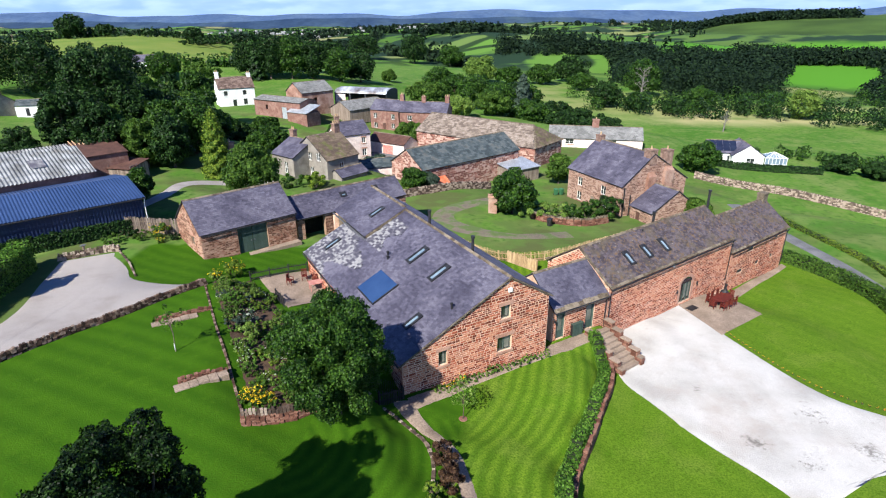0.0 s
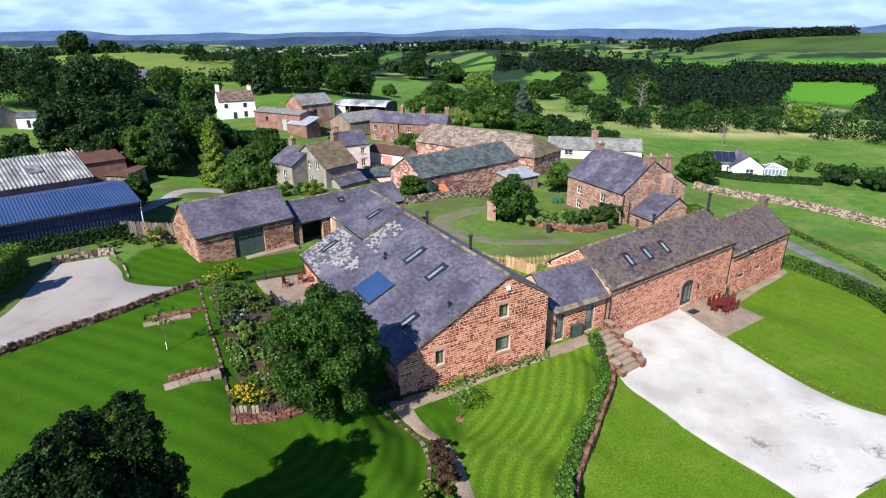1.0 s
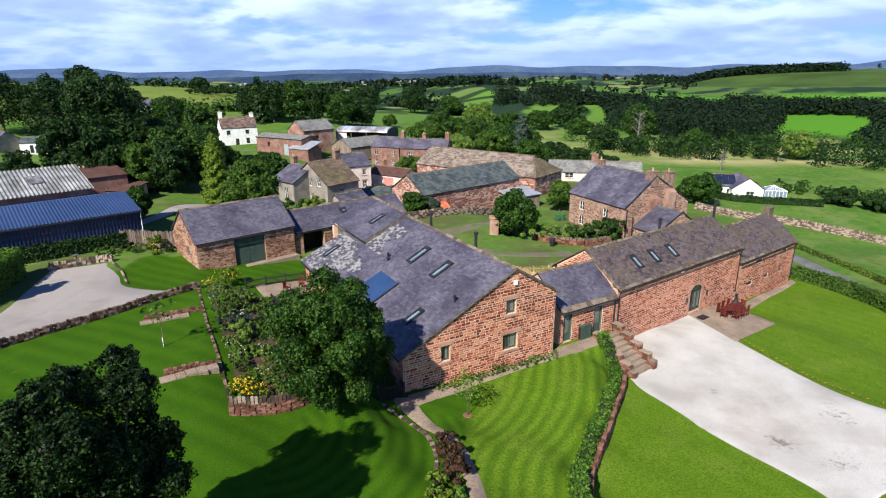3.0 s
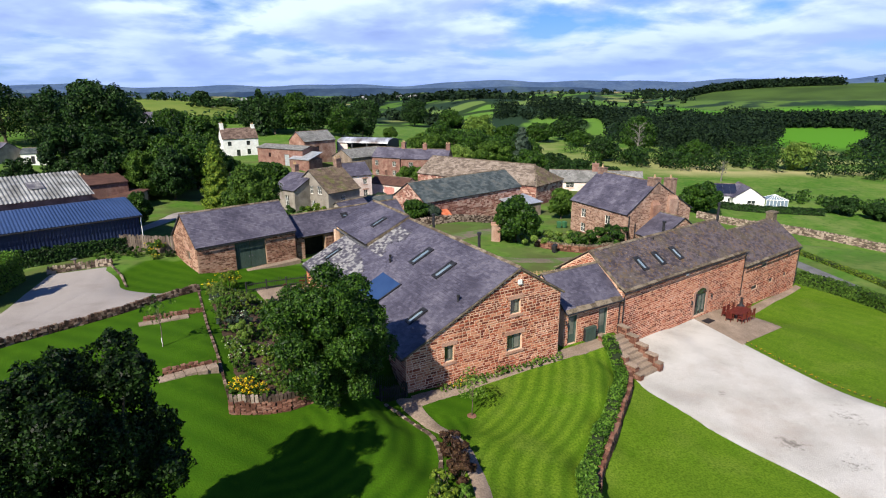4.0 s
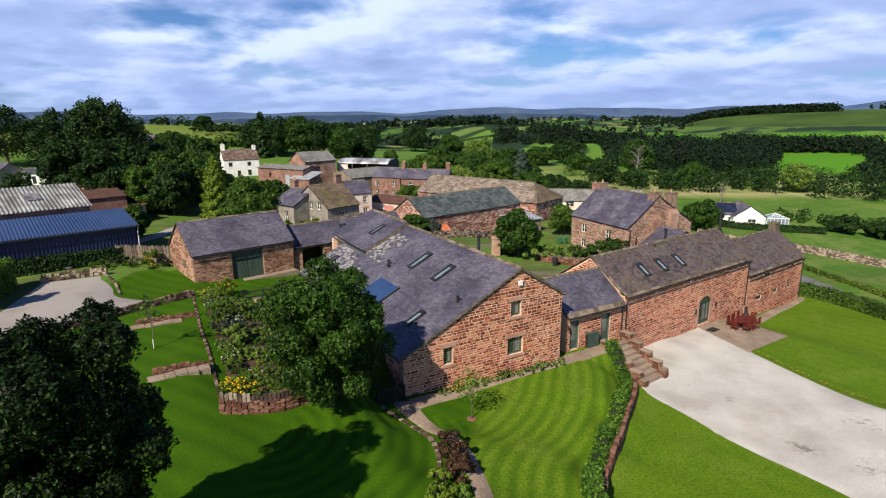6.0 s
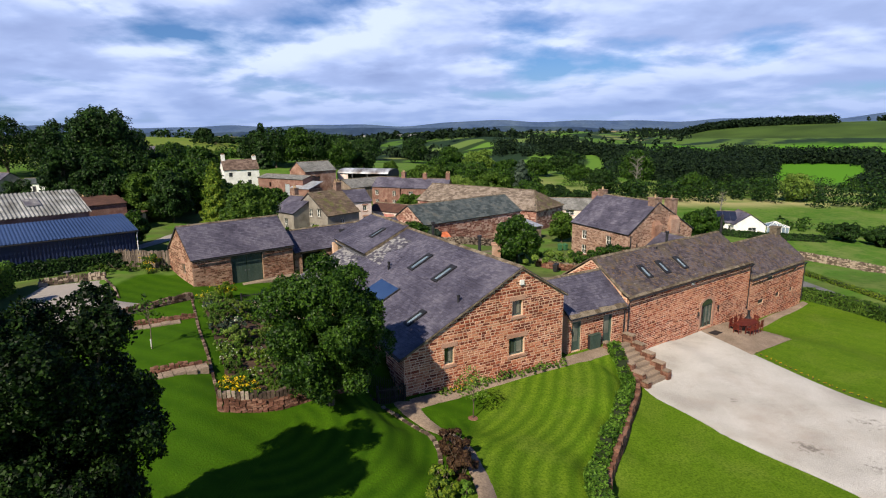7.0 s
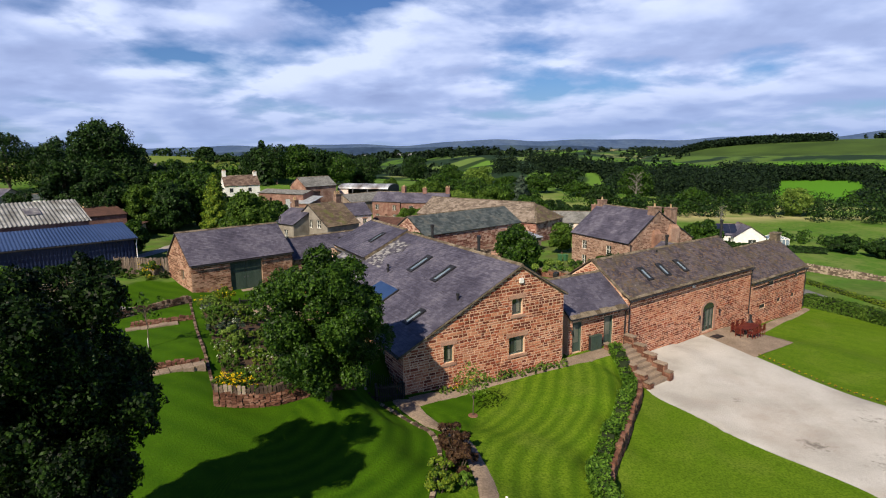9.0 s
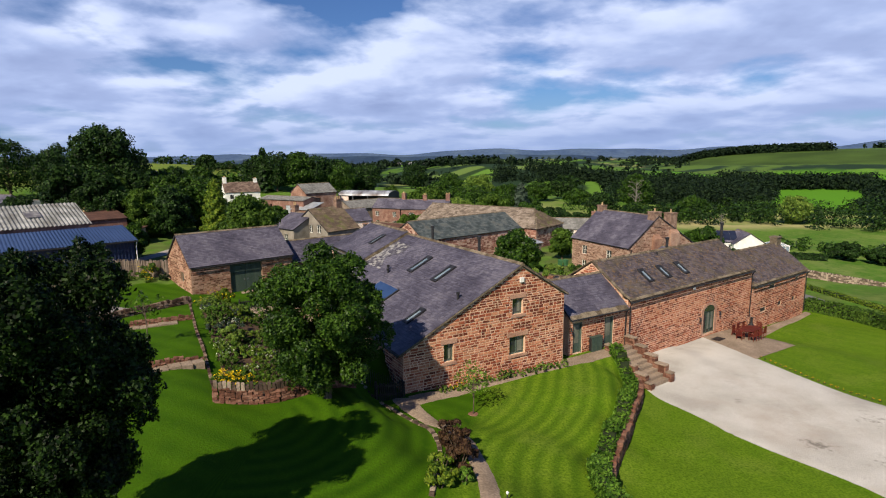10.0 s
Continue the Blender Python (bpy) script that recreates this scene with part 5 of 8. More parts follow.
rf = part("roof", ([A, B_, C_, D_, E_, F_], [(0, 1, 2, 3), (1, 4, 2), (4, 5, 3, 2), (0, 3, 5), (0, 5, 4, 1)]), "dark", bb)
upv = D_ - A
part("slating", slates(A, (1, 0, 0), upv, BBL + 0.5, upv.length, 0.42, 0.6, rng, lambda s, r: s < BBL + 0.4 - (hipx + 0.2) * r / upv.length), "roof_lichen", rf, kind="stuff")
mid_ = (B_ + E_) / 2
uph = C_ - mid_
part("slating", slates(B_, (0, 1, 0), uph, BBD + 0.6, uph.length, 0.42, 0.6, rng, lambda s, r: abs(s - BBD / 2 - 0.3) < (BBD / 2 + 0.2) * (1 - r / uph.length)), "roof_moss", rf, kind="stuff")
part("ridge_capping", Stack().beam(D_ + Vector((0, 0, 0.04)), C_ + Vector((0, 0, 0.04)), 0.3, 0.12).beam(C_ + Vector((0, 0, 0.04)), B_ + Vector((0, 0, 0.04)), 0.25, 0.12).done(), "coping", bb)

# old grey house among trees
mh_w = {"west": [(6.4, 7.4, 3.0, 4.3), (4.6, 5.5, 0.2, 1.8), (4.4, 5.3, 2.9, 4.2)], "front": [(2.6, 3.5, 1.4, 2.6)]}
mh = building("grey_house", "grey rendered old house with mossy roof", "house", (-24.6, 88.6), 55, -1.4, 6.6, 9.0, 3.4, 6.6, wall="render_grey", roof="roof_moss", holes=mh_w, seed=24, **FAR)
sash(mh, mh_w["west"], sides(6.6, 9.0)["west"], stone="render_grey")
sash(mh, mh_w["front"], stone="render_grey")
chimney(mh, 6.0, 4.5, 6.0, 8.0, 0.8, 1.1, "chimney_stone", 3)
mh2 = building("grey_house_wing", "grey rendered house wing with slate roof", "house", (-34.8, 92.2), -36, -1.3, 5.8, 8.0, 3.6, 5.7, wall="render_grey", roof="slate", holes={"front": [(3.2, 4.2, 0.8, 2.7)]}, seed=25, **FAR)
sash(mh2, [(3.2, 4.2, 0.8, 2.7)], stone="render_grey")
chimney(mh2, 0.5, 4.2, 4.5, 7.0, 0.8, 1.0, "chimney_stone", 2)
chimney(mh2, -1.4, -6.5, 0.0, 6.3, 1.0, 1.2, "chimney_stone", 1)
lt = building("wash_house", "low stone outhouse with slate roof", "outbuilding", (-22.3, 88.2), 55, -2.0, 5.5, 3.0, 1.4, 2.4, wall="render_grey", roof="slate", seed=26, **FAR)
wc = building("white_cottage", "small whitewashed cottage with slate roof", "house", (-29.5, 117.8), 38, -4.9, 6.4, 7.0, 5.0, 7.3, wall="pink", roof="slate", holes={"front": [(4.4, 5.3, 3.0, 4.2), (4.4, 5.4, 0.3, 1.8)]}, seed=27, **FAR)
sash(wc, [(4.4, 5.3, 3.0, 4.2), (4.4, 5.4, 0.3, 1.8)])
chimney(wc, 0.5, 3.5, 6.8, 8.6, 0.8, 0.9, "chimney_stone", 2)
wc2 = building("yard_shed", "low pale shed with dark roof", "shed", (-22.3, 101.0), 25, -4.4, 8.5, 5.5, 1.9, 2.9, wall="pink", roof="slate_green", seed=28, **FAR)

# pink-doored shed, brick cottages
ps = building("stable", "whitewashed stable with brown roof and faded red doors", "outbuilding", (-26.2, 127.6), -30, -5.4, 10.2, 5.0, 2.7, 4.1, wall="pink", roof="rust", holes={"front": [(4.2, 7.2, -0.2, 2.2)]}, seed=29, **FAR)
part("door", Stack().box(4.2, 7.2, 0.1, 0.16, -0.2, 2.2).done(), "red_paint", ps, "faded red boarded doors")
c_w = [(1.0, 2.1, 3.1, 4.5), (1.1, 2.2, 0.5, 1.9), (6.6, 7.7, 3.0, 4.4), (6.6, 7.7, 0.6, 1.9), (4.0, 4.9, -0.2, 1.9)]
ct = building("brick_cottage", "red brick cottage with slate roof", "house", (-31.9, 159.0), -21, -6.0, 8.9, 7.0, 5.4, 7.8, wall="brick_far", roof="slate", holes={"front": c_w}, seed=32, **FAR)
sash(ct, c_w[:4], stone="brick_far")
part("door", Stack().box(4.0, 4.9, 0.1, 0.16, -0.2, 1.9).done(), "rust", ct)
chimney(ct, 8.4, 3.5, 7.2, 9.4, 0.9, 1.1, "brick_far", 2)
c2_w = [(2.2, 3.4, 3.0, 4.4), (8.0, 9.2, 3.0, 4.4), (1.4, 2.6, 0.5, 1.8), (4.6, 5.4, -0.2, 1.8)]
ct2 = building("brick_cottage", "red brick cottage with slate roof and white windows", "house", (-23.2, 155.4), -8, -6.0, 13.0, 7.0, 5.3, 7.6, wall="brick_far", roof="slate", holes={"front": c2_w}, seed=33, **FAR)
sash(ct2, c2_w[:3], stone="brick_far")
chimney(ct2, 6.0, 3.5, 7.0, 9.0, 0.9, 1.1, "brick_far", 2)
chimney(ct2, 12.5, 3.5, 7.0, 9.2, 0.9, 1.1, "brick_far", 3)

# farm buildings behind
lb = building("brick_byre", "long brick byre with shallow slate roof", "barn", (-64.5, 158.5), -27, -2.4, 17.5, 6.5, 4.4, 5.2, wall="brick_far", roof="roof_grey", holes={"front": [(10.6, 12.4, -0.2, 3.0), (4.5, 5.3, 2.0, 3.2)]}, seed=34, **FAR)
part("door", Stack().box(10.6, 12.4, 0.1, 0.18, -0.2, 3.0).done(), "tin", lb, "pale blue sliding door")
lt2 = thing("lean_to", "brick lean-to with white tin roof", "shed", pose(-52.5, 150.5, -2.8, 0, 0, -27))
part("wall", Stack().box(0, 7, 0, 5, -0.8, 2.6).done(), "brick_far", lt2)
part("roof", Stack().hexa([(-0.2, -0.3, 2.6), (7.2, -0.3, 2.6), (7.2, 5.2, 4.2), (-0.2, 5.2, 4.2), (-0.2, -0.3, 2.7), (7.2, -0.3, 2.7), (7.2, 5.2, 4.3), (-0.2, 5.2, 4.3)]).done(), "tin", lt2)
sbn = building("stone_barn", "tall sandstone barn with grey sheet roof", "barn", (-51.3, 160.1), 50.7, -2.4, 10.6, 8.0, 5.8, 8.3, wall="stone_dark", roof="roof_grey", holes={"front": [(4, 5, 3.2, 4.3)]}, seed=35, **FAR)


def corrugated(ob, name, L, a, b_, material, pitch=0.3, depth=0.035, lift=0.0):
    """A corrugated sheet from the line y, z = a to y, z = b_, along x for L metres."""
    k = int(L / pitch) * 4
    v, f = [], []
    for i in range(k + 1):
        s = L * i / k
        h = depth * math.sin(2 * math.pi * i / 4)
        v += [(s, a[0], a[1] + h + lift), (s, b_[0], b_[1] + h + lift)]
    for i in range(k):
        f.append((2 * i, 2 * i + 2, 2 * i + 3, 2 * i + 1))
    return part(name, (v, f), material, ob)


dutch = thing("dutch_barn", "curved-roof steel hay barn", "barn", pose(-46.0, 175.0, -2.4, 0, 0, -13))
ar = Stack()
for i in range(14):
    a0, a1 = math.pi * i / 14, math.pi * (i + 1) / 14
    p0, p1 = (4.5 - 4.5 * math.cos(a0), 4.2 + 1.25 * math.sin(a0)), (4.5 - 4.5 * math.cos(a1), 4.2 + 1.25 * math.sin(a1))
    ar.hexa([(0, *p0), (17, *p0), (17, *p1), (0, *p1)] + [(x, y, z + 0.08) for x, (y, z) in ((0, p0), (17, p0), (17, p1), (0, p1))])
part("roof", weld(*ar.done()), "tin_streak", dutch)
part("front_sheet", Stack().box(0.0, 3.6, 0.02, 0.14, -0.5, 3.9).done(), "pink", dutch, "pale sheeted bay")
part("wall", Stack().box(0, 17, 8.8, 9, -0.5, 4.2).box(16.8, 17, 0, 9, -0.5, 4.2).box(0, 0.2, 0, 9, 2.0, 4.2).done(), "dark", dutch)
end = Stack()
k = [(17.02, 4.5 - 4.4 * math.cos(math.pi * i / 10), 4.2 + 1.2 * math.sin(math.pi * i / 10)) for i in range(11)]
end.add(k + [(x + 0.06, y, z) for x, y, z in k], [tuple(range(11)), tuple(range(21, 10, -1))])
part("gable_sheet", end.done(), "dark", dutch)
for s in (0.2, 5, 10):
    part("post", Stack().box(s, s + 0.2, 0, 0.2, -0.5, 4.3).done(), "lead", dutch)
ds = building("sheep_shed", "low shed with grey sheet roof", "shed", (-37.9, 159.7), 51, -3.6, 14, 9, 2.4, 4.5, wall="old_wood", roof="roof_grey", seed=36, **FAR)

# white house and bungalows
wh_w = [(1.4, 2.5, 3.5, 4.8), (7.0, 8.1, 3.5, 4.8), (7.0, 8.1, 0.6, 2.3), (3.8, 4.9, -0.2, 2.2)]
wh = building("white_house", "white rendered house with brown slate roof", "house", (-81.0, 172.4), 34, -2.6, 10.6, 8.0, 5.6, 8.5, wall="white", roof="roof_brown", holes={"front": wh_w}, seed=37, **FAR)
sash(wh, wh_w, mat="dark", stone="white")
chimney(wh, 0.6, 4, 7.2, 10.2, 0.9, 1.1, "white", 2)
chimney(wh, 10.0, 4, 7.2, 9.6, 0.9, 1.1, "white", 2)
fb_w = [(1.4, 2.2, -0.2, 1.9), (4.0, 6.0, 0.8, 2.0), (14, 16, 0.8, 2.0)]
fb = building("bungalow", "pale pink bungalow with grey tiled roof and red door", "bungalow", (15.6, 141.5), -7, -6.6, 22, 7.5, 2.2, 4.5, wall="pink", roof="roof_grey", holes={"front": fb_w}, seed=38, **FAR)
sash(fb, fb_w[1:])
part("door", Stack().box(1.4, 2.2, 0.1, 0.16, -0.2, 1.9).done(), "red_paint", fb, "bright red door")
chimney(fb, 11.0, 3.7, 4.2, 6.3, 0.9, 1.6, "brick_far", 1)
rb_w = [(1.0, 2.6, 0.6, 1.9), (4.4, 5.6, 0.2, 2.0)]
rb = building("bungalow", "white bungalow with solar panels on its slate roof", "bungalow", (53.6, 141.0), -10, -10.0, 7.5, 7.5, 2.6, 4.8, wall="white", roof="slate", holes={"front": rb_w}, seed=39, **FAR)
sash(rb, rb_w, stone="white")
for i in range(4):
    x0, x1 = 0.5 + i * 1.5, 1.94 + i * 1.5
    part("solar_panel", Stack().hexa([(x0, 0.4, 2.96), (x1, 0.4, 2.96), (x1, 3.5, 4.78), (x0, 3.5, 4.78), (x0, 0.4, 3.06), (x1, 0.4, 3.06), (x1, 3.5, 4.88), (x0, 3.5, 4.88)]).done(), "panel_dark", rb, "dark solar panel")
rb2 = building("bungalow_wing", "white gabled bungalow wing with slate roof", "bungalow", (65.4, 137.8), 84, -10.1, 9.0, 7.0, 2.5, 4.9, wall="white", roof="slate", holes={"west": [(3.2, 5.0, 0.3, 1.9)]}, seed=40, **FAR)
sash(rb2, [(3.2, 5.0, 0.3, 1.9)], sides(9, 7)["west"], stone="white")
con = thing("conservatory", "white framed glass conservatory beside the bungalow", "conservatory", pose(65.8, 138.0, -10.2, 0, 0, -4))
cst = Stack()
for i in range(7):
    cst.box(i * 0.8 - 0.05, i * 0.8 + 0.05, -0.05, 0.05, 0, 2.2)
    cst.beam((i * 0.8, 0, 2.2), (2.4, 1.8, 3.3), 0.08)
    cst.box(i * 0.8 - 0.05, i * 0.8 + 0.05, 3.6, 3.7, 0, 2.2)
    cst.beam((i * 0.8, 3.65, 2.2), (2.4, 1.8, 3.3), 0.08)
cst.box(-0.1, 4.9, -0.1, 0.1, 2.15, 2.3).box(-0.1, 4.9, -0.1, 0.1, -0.3, 0.7).box(4.8, 4.9, 0, 3.7, 2.15, 2.3).box(4.8, 4.9, 0.1, 3.7, -0.3, 0.7)
part("frame", cst.done(), "white", con)
part("glazing", Stack().box(0, 4.8, 0.02, 0.04, 0.7, 2.2).add([(0, 0, 2.2), (4.8, 0, 2.2), (4.8, 3.65, 2.2), (0, 3.65, 2.2), (2.4, 1.82, 3.25)], [(0, 1, 4), (1, 2, 4), (2, 3, 4), (3, 0, 4)]).done(), "sky_tint_glass", con)
lf = building("far_bungalow", "distant white bungalow with slate roof", "bungalow", (-152, 244), 20, 2.6, 14, 9, 3.0, 5.6, wall="white", roof="slate", seed=41, **FAR)

# steel sheds
blue = thing("steel_shed", "long dark blue corrugated steel shed", "shed", pose(-54.2, 40.0, 1.0, 0, 0, 46))
part("wall", Stack().box(0, 25.6, 0.1, 12, -1, 4.1).done(), "blue_wall", blue)
rb_ = Stack()
for i in range(80):
    rb_.box(i * 0.32, i * 0.32 + 0.12, 0.03, 0.1, -0.5, 4.05)
part("cladding_ribs", rb_.done(), "blue_wall", blue, kind="stuff")
corrugated(blue, "roof", 25.9, (-0.35, 4.2), (6.0, 5.25), "blue_steel", 0.3, 0.03)
corrugated(blue, "roof", 25.9, (6.0, 5.25), (12.3, 4.2), "blue_steel", 0.3, 0.03)
part("gable_sheet", ([(25.62, 0.1, 4.0), (25.62, 11.9, 4.0), (25.62, 6, 5.2)], [(0, 1, 2)]), "blue_wall", blue)
part("gutter", Stack().tube([(0, -0.42, 4.08), (25.9, -0.42, 4.08)], [0.07, 0.07], 6).done(), "dark", blue)
part("downpipe", Stack().tube([(25.75, -0.42, 4.05), (25.75, -0.05, 3.5), (25.75, 0.0, 0)], [0.05] * 3, 6).done(), "white", blue, "white drainpipe")
grey = thing("sheet_barn", "stone barn with grey corrugated cement roof", "barn", pose(-60.0, 48.2, 1.2, 0, 0, 50))
part("wall", Stack().box(0, 21.8, 0.1, 12.5, -1, 4.9).done(), "brick_far", grey)
corrugated(grey, "roof", 22.0, (-0.3, 5.0), (6.4, 7.1), "asbestos", 0.4, 0.06)
corrugated(grey, "roof", 22.0, (6.4, 7.1), (13, 5.0), "asbestos", 0.4, 0.06)
part("gable_sheet", ([(21.82, 0.1, 4.9), (21.82, 12.5, 4.9), (21.82, 6.4, 7.0)], [(0, 1, 2)]), "brick_far", grey)
for s in (11.5, 16.2):
    part("rooflight", Stack().hexa([(s, 2.2, 5.92), (s + 1.5, 2.2, 5.92), (s + 1.5, 4.0, 6.48), (s, 4.0, 6.48), (s, 2.2, 5.97), (s + 1.5, 2.2, 5.97), (s + 1.5, 4.0, 6.53), (s, 4.0, 6.53)]).done(), "slate_pale", grey)
grey2 = thing("sheet_barn", "ruined shed with broken grey sheet roof", "shed", pose(-61.0, 68.2, 0.7, 0, 0, 50))
part("wall", Stack().box(0, 15, 0, 6, -1, 4.4).done(), "brick_far", grey2)
corrugated(grey2, "roof", 9.0, (-0.2, 4.5), (6.2, 5.6), "asbestos", 0.4, 0.06)
part("rust_roof", Stack().hexa([(9.2, -0.2, 4.5), (15.1, -0.2, 4.5), (15.1, 6.2, 5.6), (9.2, 6.2, 5.6), (9.2, -0.2, 4.56), (15.1, -0.2, 4.56), (15.1, 6.2, 5.66), (9.2, 6.2, 5.66)]).done(), "rust", grey2, "rusty brown sheet roof")
for i in range(5):
    part("rafter", Stack().beam((9.4 + i * 0.5, 4.6, 5.46), (9.4 + i * 0.5, 6.6, 5.82), 0.1, 0.14).done(), "pale_wood", grey2)
rust = building("rust_shed", "brick shed with rusty brown sheet roof", "shed", (-57.6, 76.8), 36, 1.2, 6.4, 5.0, 3.0, 4.2, wall="brick_far", roof="rust", seed=44, **FAR)
hut = thing("timber_hut", "old grey timber hut with rusty red roof", "shed", pose(-53.2, 77.4, 0.75, 0, 0, -8))
hs = Stack()
for i in range(18):
    hs.box(i * 0.2, i * 0.2 + 0.185, -0.02, 0.03, -0.3, 2.5).box(-0.02, 0.03, i * 0.2, i * 0.2 + 0.185, -0.3, 2.9).box(3.57, 3.62, i * 0.2, i * 0.2 + 0.185, -0.3, 2.9)
part("boarding", hs.done(), "old_wood", hut, kind="stuff")
part("wall", Stack().box(0.04, 3.56, 0.04, 3.56, -0.3, 2.4).done(), "dark", hut)
part("roof", Stack().hexa([(-0.2, -0.3, 2.5), (3.8, -0.3, 2.5), (3.8, 3.9, 3.1), (-0.2, 3.9, 3.1), (-0.2, -0.3, 2.6), (3.8, -0.3, 2.6), (3.8, 3.9, 3.2), (-0.2, 3.9, 3.2)]).done(), "rust", hut)

# two small houses at the edge of the village
lh = building("cottage", "small brown cottage with dark slate roof", "house", (-141.5, 148.5), -20, -1.2, 11.0, 7.0, 3.0, 5.4, wall="render_grey", roof="slate", holes={"front": [(6.5, 7.6, 0.8, 2.0), (8.6, 9.5, -0.2, 1.9)]}, seed=51, **FAR)
sash(lh, [(6.5, 7.6, 0.8, 2.0)], stone="render_grey")
part("door", Stack().box(8.6, 9.5, 0.1, 0.16, -0.2, 1.9).done(), "old_wood", lh)
lg = building("outhouse", "small white outhouse with grey roof", "outbuilding", (-127.0, 148.0), 20, -1.4, 6.5, 5.0, 2.6, 3.9, wall="white", roof="slate_green", holes={"front": [(2.4, 3.3, -0.2, 1.9)]}, seed=52, **FAR)
part("door", Stack().box(2.4, 3.3, 0.1, 0.16, -0.2, 1.9).done(), "dark", lg)


# ---- walls, hedges, fences ----
def along(line, step):
    p = np.array(line, float)
    d = np.r_[0, np.cumsum(np.hypot(*np.diff(p, axis=0).T))]
    out = []
    for s in np.arange(0, d[-1], step):
        i = max(0, min(len(d) - 2, int(np.searchsorted(d, s, "right")) - 1))
        t = (p[i + 1] - p[i]) / max(d[i + 1] - d[i], 1e-6)
        q = p[i] + t * (s - d[i])
        out.append((q, t))
    return out


def stone_wall(name, label, line, h, w=0.45, course=0.2, size=0.38, cope=0.22, mat="drywall", seed=1, sink=0.3, level=None, cope_mat=""):
    """A dry-stone wall with upright coping stones."""
    rng = random.Random(seed)
    st, cp = Stack(), Stack()

    def lump(stack, q, t, s, o, z0, dx, dy, dz):
        nrm = np.array([-t[1], t[0]])
        pts = []
        for zz in (z0, z0 + dz):
            for a, b_ in ((-1, -1), (1, -1), (1, 1), (-1, 1)):
                k = 0.82 if zz > z0 else 1.0
                x = q + t * (s + a * dx / 2 * rng.uniform(0.85, 1.0)) + nrm * (o + b_ * dy / 2 * k * rng.uniform(0.85, 1.0))
                pts.append((x[0], x[1], zz + rng.uniform(-0.02, 0.02)))
        stack.hexa(pts)
    for q, t in along(line, size):
        g = (lot(*q) if level is None else level) - sink
        top = g + sink + h
        z = g
        while z < top - 0.05:
            c = course * rng.uniform(0.8, 1.25)
            lump(st, q, t, rng.uniform(-0.05, 0.05), 0, z, size * rng.uniform(0.85, 1.1), w * rng.uniform(0.85, 1.1), min(c, top - z + 0.05) * 0.97)
            z += c
    if cope:
        for q, t in along(line, 0.2):
            g = lot(*q) if level is None else level
            lump(cp, q, t, 0, 0, g + h - 0.03, 0.17, w * 0.85, cope * rng.uniform(0.7, 1.3))
    ob = thing(name, label, "wall", pose(0, 0, 0))
    part("coursing", st.done(), mat, ob, kind="stuff")
    if cope:
        part("coping", cp.done(), cope_mat or mat if cope_mat or mat in ("drywall", "wall_pale", "wall_dark") else "coping", ob, kind="stuff")
    return ob


def leaves(points, outward, size, rng, loose=0.42, far=False):
    """Leaves, one for each point, facing loosely outward: bent kites near by, single triangles far off."""
    k = len(points)
    nrm = outward + rng.normal(0, loose, (k, 3))
    nrm /= np.linalg.norm(nrm, axis=1, keepdims=True) + 1e-9
    a = np.cross(nrm, rng.normal(0, 1, (k, 3)))
    a /= np.linalg.norm(a, axis=1, keepdims=True) + 1e-9
    c = np.cross(nrm, a)
    s = size * rng.uniform(0.55, 1.3, (k, 1))
    a, c = a * s, c * s * (0.9 if far else 0.62)
    if far:
        v = np.stack([points - a, points + a * 0.7 - c, points + a * 0.7 + c], 1).reshape(-1, 3)
        return v, np.arange(3 * k).reshape(-1, 3)
    bend = nrm * s * 0.25
    v = np.stack([points - a, points - c - bend, points + a, points + c - bend], 1).reshape(-1, 3)
    return v, np.arange(4 * k).reshape(-1, 4)


def leaf_mesh(name, v, f, material, parent=None, label="", kind=""):
    me = bpy.data.meshes.new(name)
    me.vertices.add(len(v)); me.vertices.foreach_set("co", np.asarray(v, np.float32).ravel())
    me.loops.add(f.size); me.loops.foreach_set("vertex_index", np.asarray(f, np.int32).ravel())
    me.polygons.add(len(f)); me.polygons.foreach_set("loop_start", np.arange(0, f.size, f.shape[1], dtype=np.int32))
    me.update(calc_edges=True)
    me.materials.append(M[material])
    ob = new(name, me)
    ob.parent = parent
    return tagged(ob, label, kind=kind)


